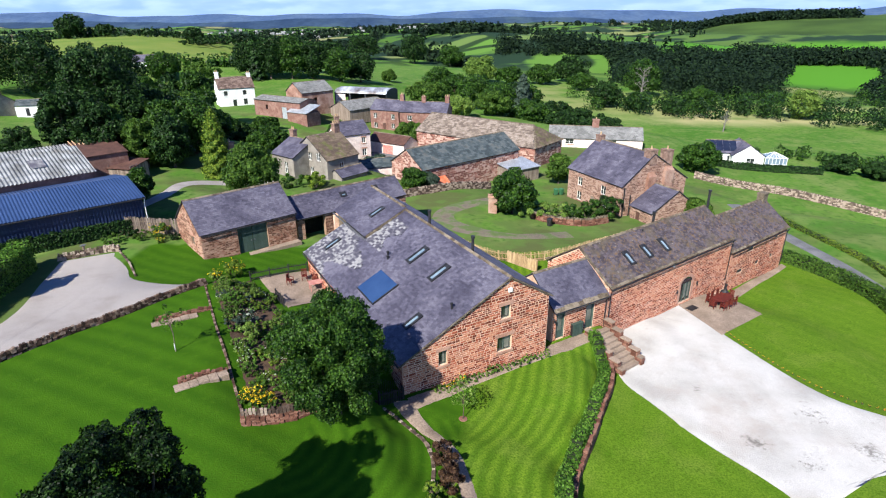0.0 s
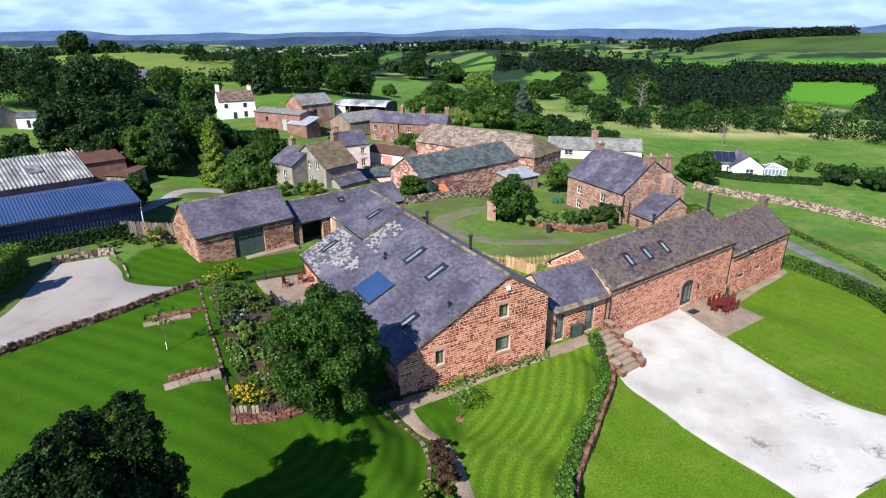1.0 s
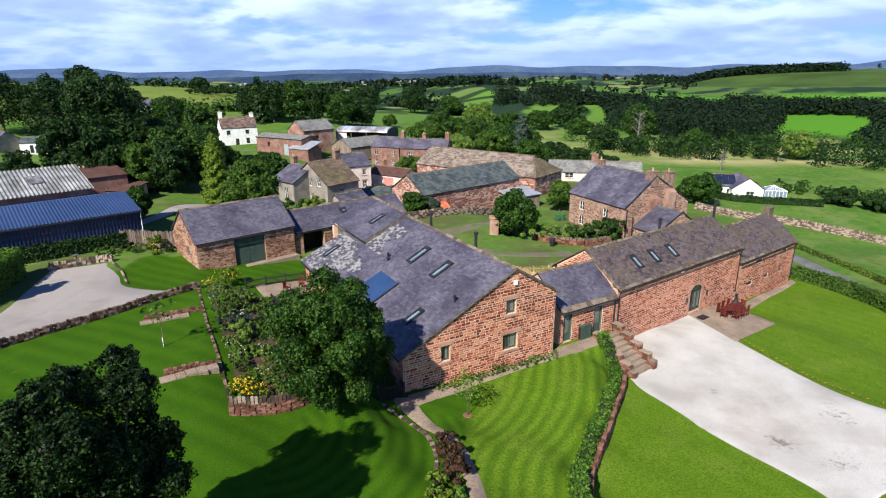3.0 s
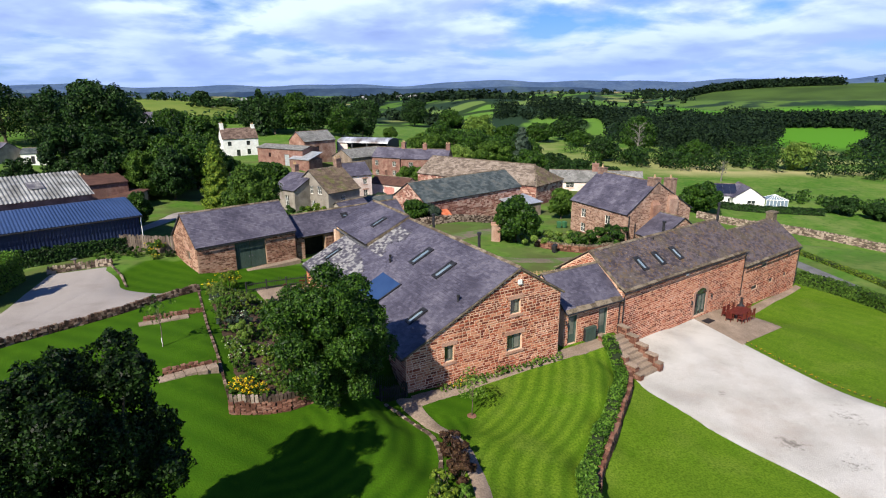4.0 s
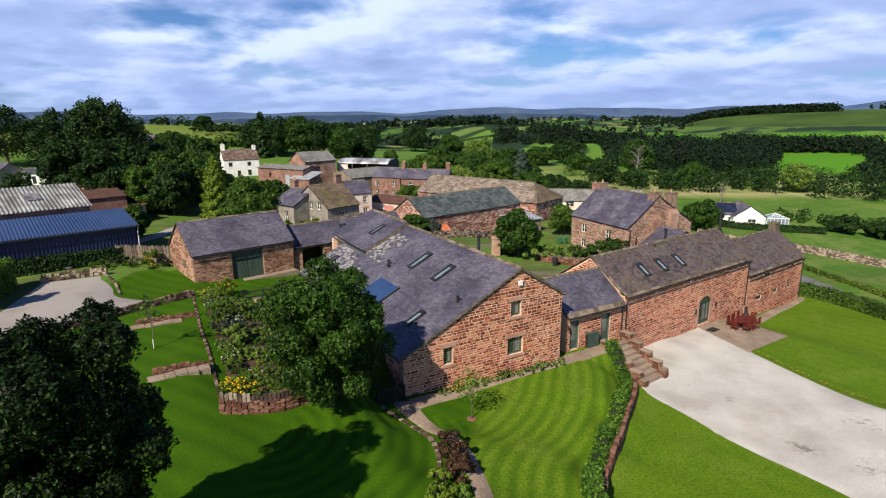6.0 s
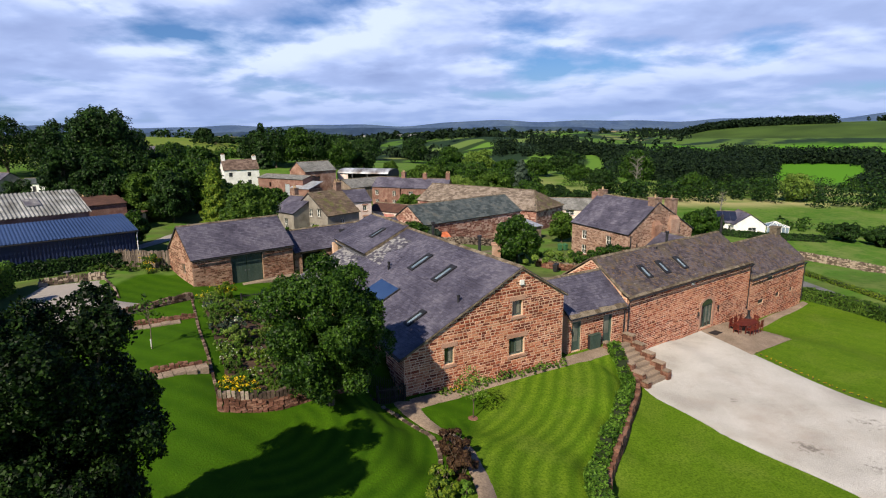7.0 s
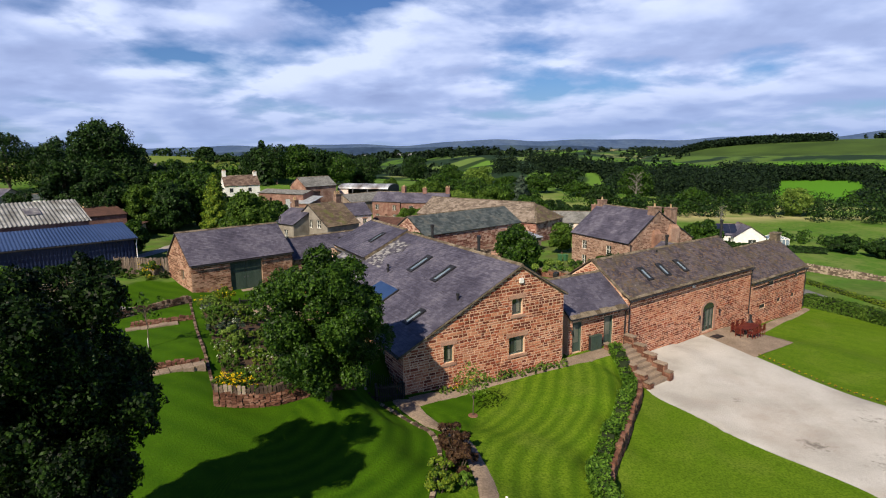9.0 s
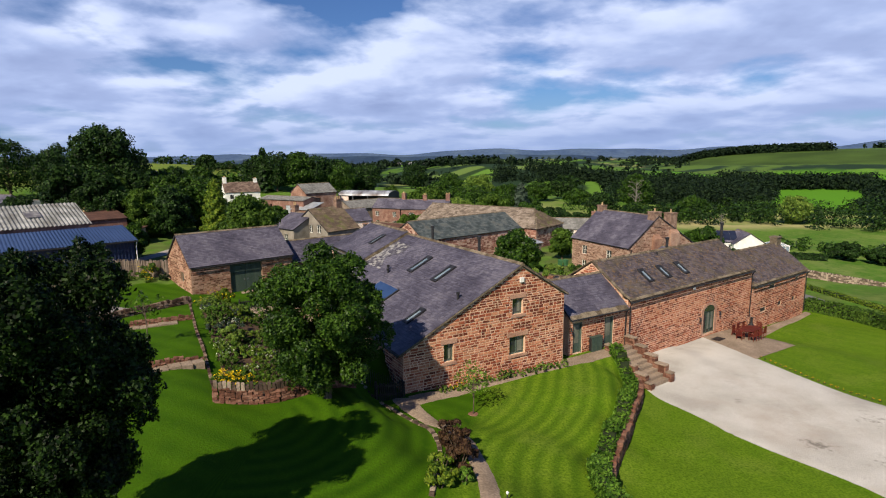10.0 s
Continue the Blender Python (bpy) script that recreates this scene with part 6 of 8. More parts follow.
def hedge(label, line, h, w, material="leaf_dark", density=90, leaf=0.10, seed=1, lift=0.0, flat_top=True):
    rng = np.random.default_rng(seed)
    pts, outs = [], []
    core = Stack()
    for q, t in along(line, 0.5):
        g = lot(*q) + lift
        nrm = np.array([-t[1], t[0]])
        hh = h * rng.uniform(0.9, 1.1)
        a, b_ = q - t * 0.3, q + t * 0.3
        ww = w * 0.40
        # solid near-black box fills the hedge, for the shaded depth behind its leaves
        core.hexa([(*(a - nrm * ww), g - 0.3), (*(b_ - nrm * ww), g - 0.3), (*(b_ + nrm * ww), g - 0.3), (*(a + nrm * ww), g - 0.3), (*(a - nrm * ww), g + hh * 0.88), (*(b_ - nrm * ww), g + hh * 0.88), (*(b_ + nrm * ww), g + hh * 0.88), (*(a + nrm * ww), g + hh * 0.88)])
        k = int(density * 0.5 * (2 * h + w))
        u = rng.uniform(0, 2 * h + w, k)
        s = rng.uniform(-0.3, 0.3, k)
        side_ = np.where(u < h, -1, np.where(u < h + w, 0, 1))
        o = np.where(side_ == 0, u - h - w / 2, side_ * w / 2) + rng.normal(0, 0.05, k)
        z = np.where(side_ == -1, u, np.where(side_ == 0, hh, u - h - w)) + rng.normal(0, 0.06, k)
        xy = q + t * s[:, None] + nrm * o[:, None]
        pts.append(np.c_[xy, g + np.clip(z, 0.02, None)])
        outs.append(np.c_[nrm * side_[:, None] * 1.0, np.where(side_ == 0, 1.0, 0.25)])
    ob = thing("hedge", label, "hedge", pose(0, 0, 0))
    part("dark_core", core.done(), "leaf_core", ob)
    v, f = leaves(np.concatenate(pts), np.concatenate(outs), leaf, rng)
    leaf_mesh("foliage", v, f, material, ob)
    return ob


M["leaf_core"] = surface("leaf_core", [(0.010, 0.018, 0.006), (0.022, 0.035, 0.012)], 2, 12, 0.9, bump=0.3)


def picket_fence(name, label, line, h, mat, gap=0.14, seed=1, w=0.05, rails=2, lean=0.03):
    rng = random.Random(seed)
    ob = thing(name, label, "fence", pose(0, 0, 0))
    pal = Stack()
    pts = along(line, gap)
    for q, t in pts:
        g = lot(*q)
        k = rng.uniform(-lean, lean)
        pal.beam((q[0], q[1], g), (q[0] + k, q[1] + k, g + h * rng.uniform(0.92, 1.06)), w, w * 0.6)
    part("paling", pal.done(), mat, ob, kind="stuff")
    posts = pts[:: max(1, int(1.8 / gap))]
    for (q, t) in posts:
        g = lot(*q)
        part("post", Stack().box(q[0] - 0.05, q[0] + 0.05, q[1] - 0.05, q[1] + 0.05, g - 0.3, g + h + 0.03).done(), mat, ob)
    for z in [h * 0.25, h * 0.75][:rails]:
        r = Stack()
        for (q, t), (q2, t2) in zip(posts, posts[1:]):
            r.beam((q[0], q[1], lot(*q) + z), (q2[0], q2[1], lot(*q2) + z), 0.05, 0.08)
        if r.v:
            part("rail", r.done(), mat, ob)
    return ob


stone_wall("drive_wall", "low dry-stone wall with upright coping beside the drive", smooth([(-32.6, 24.5), (-30.8, 30.0), (-28.7, 34.2), (-26.4, 37.6), (-24.2, 41.0), (-22.4, 43.4)]), 0.36, w=0.36, course=0.13, size=0.3, mat="wall_dark", seed=2)
stone_wall("terrace_wall", "low red stone retaining wall with upright coping", [(-12.35, 27.15), (-9.9, 28.4), (-8.3, 29.9), (-6.6, 31.0)], 0.72, w=0.36, course=0.11, size=0.25, mat="stone_old", seed=3, cope=0.3, cope_mat="drywall")
stone_wall("border_wall", "low stone edging wall beside the flower beds", [(-22.4, 43.3), (-18.8, 37.4), (-15.4, 32.2), (-12.35, 27.2)], 0.04, w=0.2, cope=0, mat="wall_dark", seed=4, size=0.26, course=0.12)
stone_wall("path_wall", "curved low dry-stone wall above the path", smooth([(-6.6, 32.0), (-5.2, 31.2), (-4.0, 30.2), (-2.6, 28.7), (-1.9, 27.0), (-1.75, 25.0), (-1.8, 22.5)]), 0.07, w=0.26, cope=0.0, seed=5, size=0.24, course=0.12)
stone_wall("lawn_wall", "curved red stone retaining wall under the hedge", smooth([(10.4, 40.2), (10.1, 38.0), (8.8, 34.6), (7.1, 30.3), (6.2, 28.2), (5.7, 26.2)]), 0.75, w=0.4, mat="stone_old", cope=0, seed=6, sink=0.7)
stone_wall("field_wall", "long dry-stone field wall", smooth([(-12.6, 83.0), (-8, 86.5), (-3.5, 90.2), (1.2, 94.6)]), 1.0, w=0.6, mat="drywall", seed=7, size=0.36, course=0.19)
stone_wall("field_wall", "long dry-stone field wall across the pasture", smooth([(44.5, 122), (52, 118.5), (60.5, 114.3), (72, 105), (86, 96)]), 1.3, w=0.6, mat="wall_pale", seed=8, size=0.4, course=0.2)
stone_wall("garden_wall", "low garden wall before the farmhouse", smooth([(7.2, 77.5), (10, 76.0), (14, 75.6), (17.5, 77.6)]), 0.9, w=0.5, mat="stone_old", seed=9, size=0.5)
stone_wall("lane_wall", "low dry-stone wall round a small bed", [(-39.5, 48.9), (-36.6, 51.2), (-35.3, 51.6)], 0.45, seed=10)
stone_wall("drive_kerb", "stone edging of the gravel turning area", [(-35.2, 51.4), (-32.6, 48.9), (-30.6, 46.5)], 0.1, w=0.2, cope=0, seed=12)

hedge("clipped dark green hedge before the blue shed", [(-47.5, 46.8), (-43.0, 51.3), (-38.5, 56.2), (-37.2, 57.8)], 1.5, 1.2, "leaf_dark", 110, 0.12, 3)
hedge("tall clipped dark green hedge", [(-41.0, 46.6), (-39.2, 41.0), (-37.8, 34.5)], 2.5, 1.6, "leaf_fresh", 110, 0.12, 4)
hedge("climbing green hedge on a curved wall", smooth([(9.3, 41.6), (9.7, 39.5), (9.3, 37.5), (7.9, 33.7), (6.3, 29.8), (5.3, 27.2), (5.0, 25.0), (5.1, 22.8)]), 0.75, 0.75, "leaf_fresh", 230, 0.09, 5)
picket_fence("garden_gate", "dark painted wooden gate between terrace wall and barn", [(-5.7, 31.5), (-4.3, 32.7)], 1.0, "dark", 0.13, 2, 0.08)
hedge("clipped boundary hedge beside the lane", smooth([(35.8, 66.5), (37.6, 63.5), (39.2, 60), (39.8, 55), (39.4, 49), (38.5, 42)]), 1.25, 1.3, "leaf_mid", 120, 0.11, 6)
hedge("dense garden hedge before the bungalow", [(50, 136.5), (58, 133.8), (66, 133.2), (77, 134)], 1.4, 1.4, "leaf_dark", 40, 0.22, 7)
hedge("low rough roadside growth with dry grass", smooth([(46.8, 60), (47.6, 70), (45, 82), (43, 92)]), 0.45, 1.0, "leaf_gold", 60, 0.12, 8)

picket_fence("chestnut_fence", "pale chestnut paling fence along the track", smooth([(-7.0, 71.0), (-4.4, 67.0), (-1.0, 63.0), (2.0, 60.6), (5.8, 60.4), (9.8, 62.6), (14.5, 67.2), (19.5, 72.0)]), 1.15, "pale_wood", 0.16, 2)
picket_fence("board_fence", "pale timber fence panel", [(3.2, 60.2), (6.2, 57.6)], 1.3, "pale_wood", 0.15, 3, 0.13)
picket_fence("board_fence", "weathered timber fence beside the garage", [(-38.4, 57.0), (-35.0, 56.9), (-31.7, 56.4)], 1.75, "old_wood", 0.155, 4, 0.15)
picket_fence("railing", "dark metal railing round the patio", [(-20.6, 47.9), (-18.4, 49.6), (-16.0, 51.0)], 0.95, "dark", 0.16, 5, 0.035, lean=0.0)
picket_fence("railing", "dark metal railing beside the patio steps", [(-17.0, 44.6), (-15.3, 42.0)], 0.95, "dark", 0.16, 6, 0.035, lean=0.0)
picket_fence("gate", "dark timber garden gate by the barn", [(-6.4, 32.4), (-4.9, 33.1)], 1.1, "dark", 0.12, 7, 0.05, lean=0.0)


# ---- steps ----
def step_flight(label, a, b_, count, wide, rise, tread_mat="flag", z0=None, side_walls=True):
    a, b_ = np.array(a, float), np.array(b_, float)
    t = (b_ - a) / np.linalg.norm(b_ - a)
    run = np.linalg.norm(b_ - a) / count
    ob = thing("steps", label, "steps", pose(a[0], a[1], z0, 0, 0, math.degrees(math.atan2(t[1], t[0]))))
    for i in range(count):
        part("step", Stack().box(i * run - 0.03, (i + 1) * run, -wide / 2, wide / 2, -rise * (i + 1) - 0.5, -rise * i).done(), tread_mat, ob)
    if side_walls:
        for sgn in (-1, 1):
            rng = random.Random(5)
            wl_, cp_ = Stack(), Stack()
            o = sgn * (wide / 2 + 0.2)
            i = -0.6
            while i < count + 0.4:
                k = min(i + 2.0, count + 0.5)
                top = -rise * (i + 0.6) + (0.55 if sgn > 0 else 0.38)
                z = -rise * (count + 1) - 0.3
                while z < top - 0.09:
                    h_ = min(rng.uniform(0.13, 0.2), top - z)
                    x = i * run
                    while x < k * run:
                        w_ = min(rng.uniform(0.22, 0.45), k * run - x)
                        wl_.box(x + 0.008, x + w_ - 0.008, o - 0.18 - rng.uniform(0, 0.02), o + 0.18 + rng.uniform(0, 0.02), z + 0.006, z + h_ - 0.006)
                        x += w_
                    z += h_
                cp_.box(i * run - 0.03, k * run - 0.02, o - 0.24, o + 0.24, top, top + 0.08)
                i = k
            sw = part("side_wall", wl_.done(), "stone_old", ob, "low stone side wall with flat coping", kind="stuff")
            part("coping", cp_.done(), "flag", sw, kind="stuff")
    return ob


step_flight("buff stone garden steps with walled sides", (9.85, 43.0), (12.05, 40.4), 8, 1.9, 0.215, z0=-0.28)


def landing(x, y, turn, seed):
    """Flat stone treads sunk into the lawn below a low wall."""
    rng = random.Random(seed)
    ob = thing("stone_step", "pale flat stone treads set into the lawn below a low wall", "steps", pose(x, y, lot(x, y), 0, 0, turn))
    s = 0.0
    for w_ in (0.85, 0.5, 0.62, 0.55, 0.6):
        part("slab", Stack().box(s, s + w_ - 0.03, -0.42 + rng.uniform(0, 0.12), 0.34 + rng.uniform(-0.06, 0.03), -0.6, 0.07 - rng.uniform(0, 0.05)).done(), "flag", ob)
        s += w_


stone_wall("lawn_terrace_wall", "low brown rubble wall across the sloping lawn", [(-17.5, 30.05), (-15.35, 31.75)], 0.36, w=0.24, course=0.1, size=0.24, cope=0, mat="stone_old", seed=21)
stone_wall("lawn_terrace_wall", "low brown rubble wall across the sloping lawn", [(-22.9, 37.0), (-19.9, 39.2)], 0.36, w=0.24, course=0.1, size=0.24, cope=0, mat="stone_old", seed=22)
landing(-17.55, 29.45, 38, 1)
landing(-23.0, 36.4, 36, 2)


# ---- garden furniture ----
def chair(label):
    ob = thing("garden_chair", label, "chair", group="chairs round the garden table")
    part("seat", Stack().box(-0.24, 0.24, -0.24, 0.24, 0.42, 0.46).done(), "red_wood", ob)
    back = part("backrest", Stack().box(-0.25, 0.25, 0.195, 0.24, 0.96, 1.04).done(), "red_wood", ob)
    for i in range(6):
        part("slat", Stack().box(-0.22 + i * 0.08, -0.17 + i * 0.08, 0.2, 0.23, 0.46, 0.965).done(), "red_wood", back)
    for x in (-0.22, 0.22):
        part("armrest", Stack().box(x - 0.03, x + 0.03, -0.24, 0.22, 0.64, 0.68).done(), "red_wood", ob)
        for y in (-0.21, 0.21):
            part("leg", Stack().box(x - 0.025, x + 0.025, y - 0.025, y + 0.025, 0, 0.64).done(), "red_wood", ob)
    return ob


tx, ty = 23.1, 52.2
tz = lot(tx, ty) + 0.05
table = thing("garden_table", "dark red hardwood oval garden table", "table", pose(tx, ty, tz, 0, 0, 40))
for i in range(11):
    y = -0.6 + i * 0.11
    x = 1.25 * math.sqrt(max(0.1, 1 - (y + 0.05) ** 2 / 0.5))
    part("slat", Stack().box(-x, x, y, y + 0.1, 0.72, 0.755).done(), "red_wood", table)
for x in (-0.8, 0.8):
    for y in (-0.4, 0.4):
        part("leg", Stack().box(x - 0.04, x + 0.04, y - 0.04, y + 0.04, 0, 0.72).done(), "red_wood", table)
first = chair("dark red hardwood garden chair at the patio table")
spots = [(-0.85, -0.72, 180), (0, -0.76, 180), (0.85, -0.72, 180), (-0.85, 0.72, 0), (0, 0.76, 0), (0.85, 0.72, 0), (1.48, 0, -90), (-1.48, 0, 90)]
R_ = pose(tx, ty, tz, 0, 0, 40)
for i, (x, y, a) in enumerate(spots):
    m = R_ @ pose(x, y, 0, 0, 0, a + (i * 37 % 11 - 5))
    if i == 0:
        first.matrix_basis = m
    else:
        copy_thing(first, m)
chim = thing("chiminea", "black cast-iron chiminea on the patio", "chiminea", pose(24.2, 54.3, lot(24.2, 54.3) + 0.05))
part("bowl", Stack().tube([(0, 0, 0.1), (0, 0, 0.25), (0, 0, 0.5), (0, 0, 0.75), (0, 0, 0.95), (0, 0, 1.1)], [0.1, 0.3, 0.42, 0.36, 0.18, 0.13], 14).done(), "dark", chim)
part("chimney_pipe", Stack().tube([(0, 0, 1.1), (0, 0, 1.5), (0, 0, 1.52), (0, 0, 1.56)], [0.11, 0.1, 0.15, 0.15], 12).done(), "dark", chim)
for i in range(3):
    a = 2.1 * i
    part("leg", Stack().beam((0.15 * math.cos(a), 0.15 * math.sin(a), 0.3), (0.36 * math.cos(a), 0.36 * math.sin(a), 0), 0.05).done(), "dark", chim)
mat_ = part("door_mat", Stack().box(-0.55, 0.55, -0.35, 0.35, 0, 0.03).done(), "dark")
mat_.matrix_basis = pose(20.0, 50.9, lot(20.0, 50.9) + 0.055, 0, 0, 40.3)
tagged(mat_, "dark rubber door mat on the patio", "mat")
wt = thing("garden_table", "small reddish wooden table on the west patio", "table", pose(-14.2, 46.8, lot(-14.2, 46.8) + 0.06, 0, 0, 30))
part("tabletop", Stack().box(-0.6, 0.6, -0.45, 0.45, 0.7, 0.74).done(), "red_paint", wt)
for x in (-0.5, 0.5):
    for y in (-0.35, 0.35):
        part("leg", Stack().box(x - 0.03, x + 0.03, y - 0.03, y + 0.03, 0, 0.7).done(), "red_paint", wt)
wch = chair("dark metal garden chair on the west patio")
wch.matrix_basis = pose(-15.8, 48.6, lot(-15.8, 48.6) + 0.06, 0, 0, 20)
for x, y, a in ((-16.8, 47.6, 80), (-14.6, 47.9, 200)):
    copy_thing(wch, pose(x, y, lot(x, y) + 0.06, 0, 0, a))
bollard = thing("garden_light", "small white-headed garden light at the lawn edge", "garden light", pose(1.05, 22.75, lot(1.05, 22.75)))
part("post", Stack().tube([(0, 0, -0.1), (0, 0, 0.26)], [0.025, 0.025], 10).done(), "dark", bollard)
part("shade", Stack().tube([(0, 0, 0.26), (0, 0, 0.33), (0, 0, 0.36)], [0.045, 0.055, 0.02], 12).done(), "white", bollard)
sun_dial = thing("sundial", "small grey stone sundial beside the drive", "sundial", pose(-38.2, 50.6, lot(-38.2, 50.6)))
part("pillar", Stack().tube([(0, 0, 0), (0, 0, 0.1), (0, 0, 0.15), (0, 0, 0.8), (0, 0, 0.9)], [0.25, 0.25, 0.13, 0.11, 0.2], 10).done(), "drywall", sun_dial)
part("plate", Stack().box(-0.22, 0.22, -0.22, 0.22, 0.9, 0.95).done(), "lead", sun_dial)
for x, y, h in ((-262, 313, 10),):
    pl = thing("utility_pole", "wooden utility pole in a field", "pole", pose(x, y, lot(x, y)))
    part("pole", Stack().tube([(0, 0, -0.5), (0, 0, h)], [0.16, 0.11], 8).done(), "old_wood", pl)
    part("crossarm", Stack().box(-0.9, 0.9, -0.06, 0.06, h - 0.5, h - 0.38).done(), "old_wood", pl)


def dead_tree(x, y, h, seed):
    """A bare standing tree: trunk, limbs and twigs."""
    rng = random.Random(seed)
    ob = thing("dead_tree", "bare pale dead tree in the rough pasture", "tree", pose(x, y, lot(x, y)), "dead trees")
    part("trunk", Stack().tube([(0, 0, -0.3), (0.1, 0, h * 0.4), (0.3, 0.1, h * 0.75), (0.2, 0, h)], [h * 0.035, h * 0.026, h * 0.014, h * 0.004], 8).done(), "dead_wood", ob)
    for i in range(14):
        a, z = i * 2.4, h * (0.3 + 0.6 * i / 14)
        l = h * rng.uniform(0.2, 0.36) * (1.1 - z / h * 0.5)
        st = Stack()
        tip = Vector((l * math.cos(a), l * math.sin(a), z + l * rng.uniform(0.3, 0.8)))
        mid = Vector((0.15, 0, z)).lerp(tip, 0.5) + Vector((0, 0, 0.05 * h))
        st.tube([(0.15, 0, z), mid, tip], [h * 0.012, h * 0.008, h * 0.003], 5)
        for j in range(4):
            q = mid.lerp(tip, j / 4)
            st.tube([q, q + Vector((rng.uniform(-1, 1), rng.uniform(-1, 1), rng.uniform(0.2, 1))) * l * 0.4], [h * 0.006, h * 0.002], 4)
        part("limb", st.done(), "dead_wood", ob)
    return ob


M["dead_wood"] = surface("dead_wood", [(0.10, 0.095, 0.08), (0.19, 0.18, 0.155)], 1.0, 9, 0.9, bump=0.3)
dead_tree(81.3, 203.1, 7.0, 3)
dead_tree(70.5, 274.0, 15.0, 4)


def wheeled_bin(label, x, y, turn, mat):
    """A two-wheeled refuse bin with a hinged lid."""
    ob = thing("wheeled_bin", label, "bin", pose(x, y, lot(x, y) + 0.02, 0, 0, turn), "refuse bins")
    st = Stack().hexa([(-0.22, -0.22, 0.06), (0.22, -0.22, 0.06), (0.22, 0.24, 0.06), (-0.22, 0.24, 0.06), (-0.29, -0.32, 0.98), (0.29, -0.32, 0.98), (0.29, 0.34, 0.98), (-0.29, 0.34, 0.98)])
    part("body", st.done(), mat, ob)
    part("lid", Stack().hexa([(-0.31, -0.36, 0.985), (0.31, -0.36, 0.985), (0.31, 0.36, 0.985), (-0.31, 0.36, 0.985), (-0.28, -0.3, 1.04), (0.28, -0.3, 1.04), (0.28, 0.36, 1.09), (-0.28, 0.36, 1.09)]).done(), mat, ob)
    part("handle", Stack().tube([(-0.26, 0.4, 1.0), (0.26, 0.4, 1.0)], [0.02, 0.02], 6).done(), mat, ob)
    for x_ in (-0.26, 0.26):
        part("wheel", Stack().tube([(x_ - 0.03, 0.28, 0.1), (x_ + 0.03, 0.28, 0.1)], [0.1, 0.1], 10).done(), "dark", ob)
    return ob


M["bin_green"] = surface("bin_green", [(0.03, 0.11, 0.05), (0.05, 0.15, 0.07)], 3, 20, 0.5, bump=0.05, fine_mix=0.1)
wheeled_bin("green plastic wheeled bin beside the farmhouse garden", 12.0, 92.3, 20, "bin_green")
wheeled_bin("green plastic wheeled bin beside the farmhouse garden", 12.9, 92.6, 35, "bin_green")
wheeled_bin("dark plastic bin on the grass by the farm track", 9.2, 74.6, -30, "dark")
brickpost = thing("gate_pillar", "weathered red sandstone gate pillar", "pillar", pose(1.6, 78.6, lot(1.6, 78.6)))
part("shaft", Stack().box(-0.6, 0.6, -0.6, 0.6, -0.3, 2.3).done(), "stone_dark", brickpost)
part("cap", Stack().box(-0.7, 0.7, -0.7, 0.7, 2.3, 2.5).done(), "ashlar", brickpost)


# ---- plants ----
def crown_points(center, radii, lobes, count, rng, spread=(0.55, 0.84), size=(0.24, 0.42), taper=0.0):
    """Leaves on the outsides of uneven lobes that make up a crown, with gaps between them."""
    center, radii = np.array(center, float), np.array(radii, float)
    i = np.arange(lobes) + 0.5
    zc, az = 1 - 2 * i / lobes, i * 2.399963 + rng.uniform(0, 6.28)
    d = np.c_[np.sqrt(1 - zc ** 2) * np.cos(az), np.sqrt(1 - zc ** 2) * np.sin(az), zc] + rng.normal(0, 0.16, (lobes, 3))
    d /= np.linalg.norm(d, axis=1, keepdims=True)
    rad = rng.uniform(*spread, (lobes, 1))
    rad[::7] *= 0.55
    wide = np.c_[1 - taper * np.clip(d[:, 2:], 0, 1), 1 - taper * np.clip(d[:, 2:], 0, 1), np.ones((lobes, 1))]
    cc = center + d * rad * radii * wide
    cr = radii.min() * rng.uniform(*size, lobes)
    which = rng.choice(lobes, count, p=cr ** 2 / (cr ** 2).sum())
    o = rng.normal(0, 1, (count, 3))
    o /= np.linalg.norm(o, axis=1, keepdims=True)
    o += d[which] * 0.5 + np.array([0, 0, 0.3])
    o /= np.linalg.norm(o, axis=1, keepdims=True)
    ph = rng.uniform(0, 6.28, (lobes, 3))[which]
    knob = np.sin(o[:, 0] * 5.5 + ph[:, 0]) * np.sin(o[:, 1] * 5.5 + ph[:, 1]) + 0.6 * np.sin(o[:, 2] * 8 + ph[:, 2]) * np.sin(o[:, 0] * 11 + ph[:, 1])
    reach = (1 + 0.24 * knob) * (1.03 - np.abs(rng.normal(0, 0.15, count)))
    p = cc[which] + o * (cr[which] * reach)[:, None] * np.array([1, 1, 0.8])
    return p, o, cc


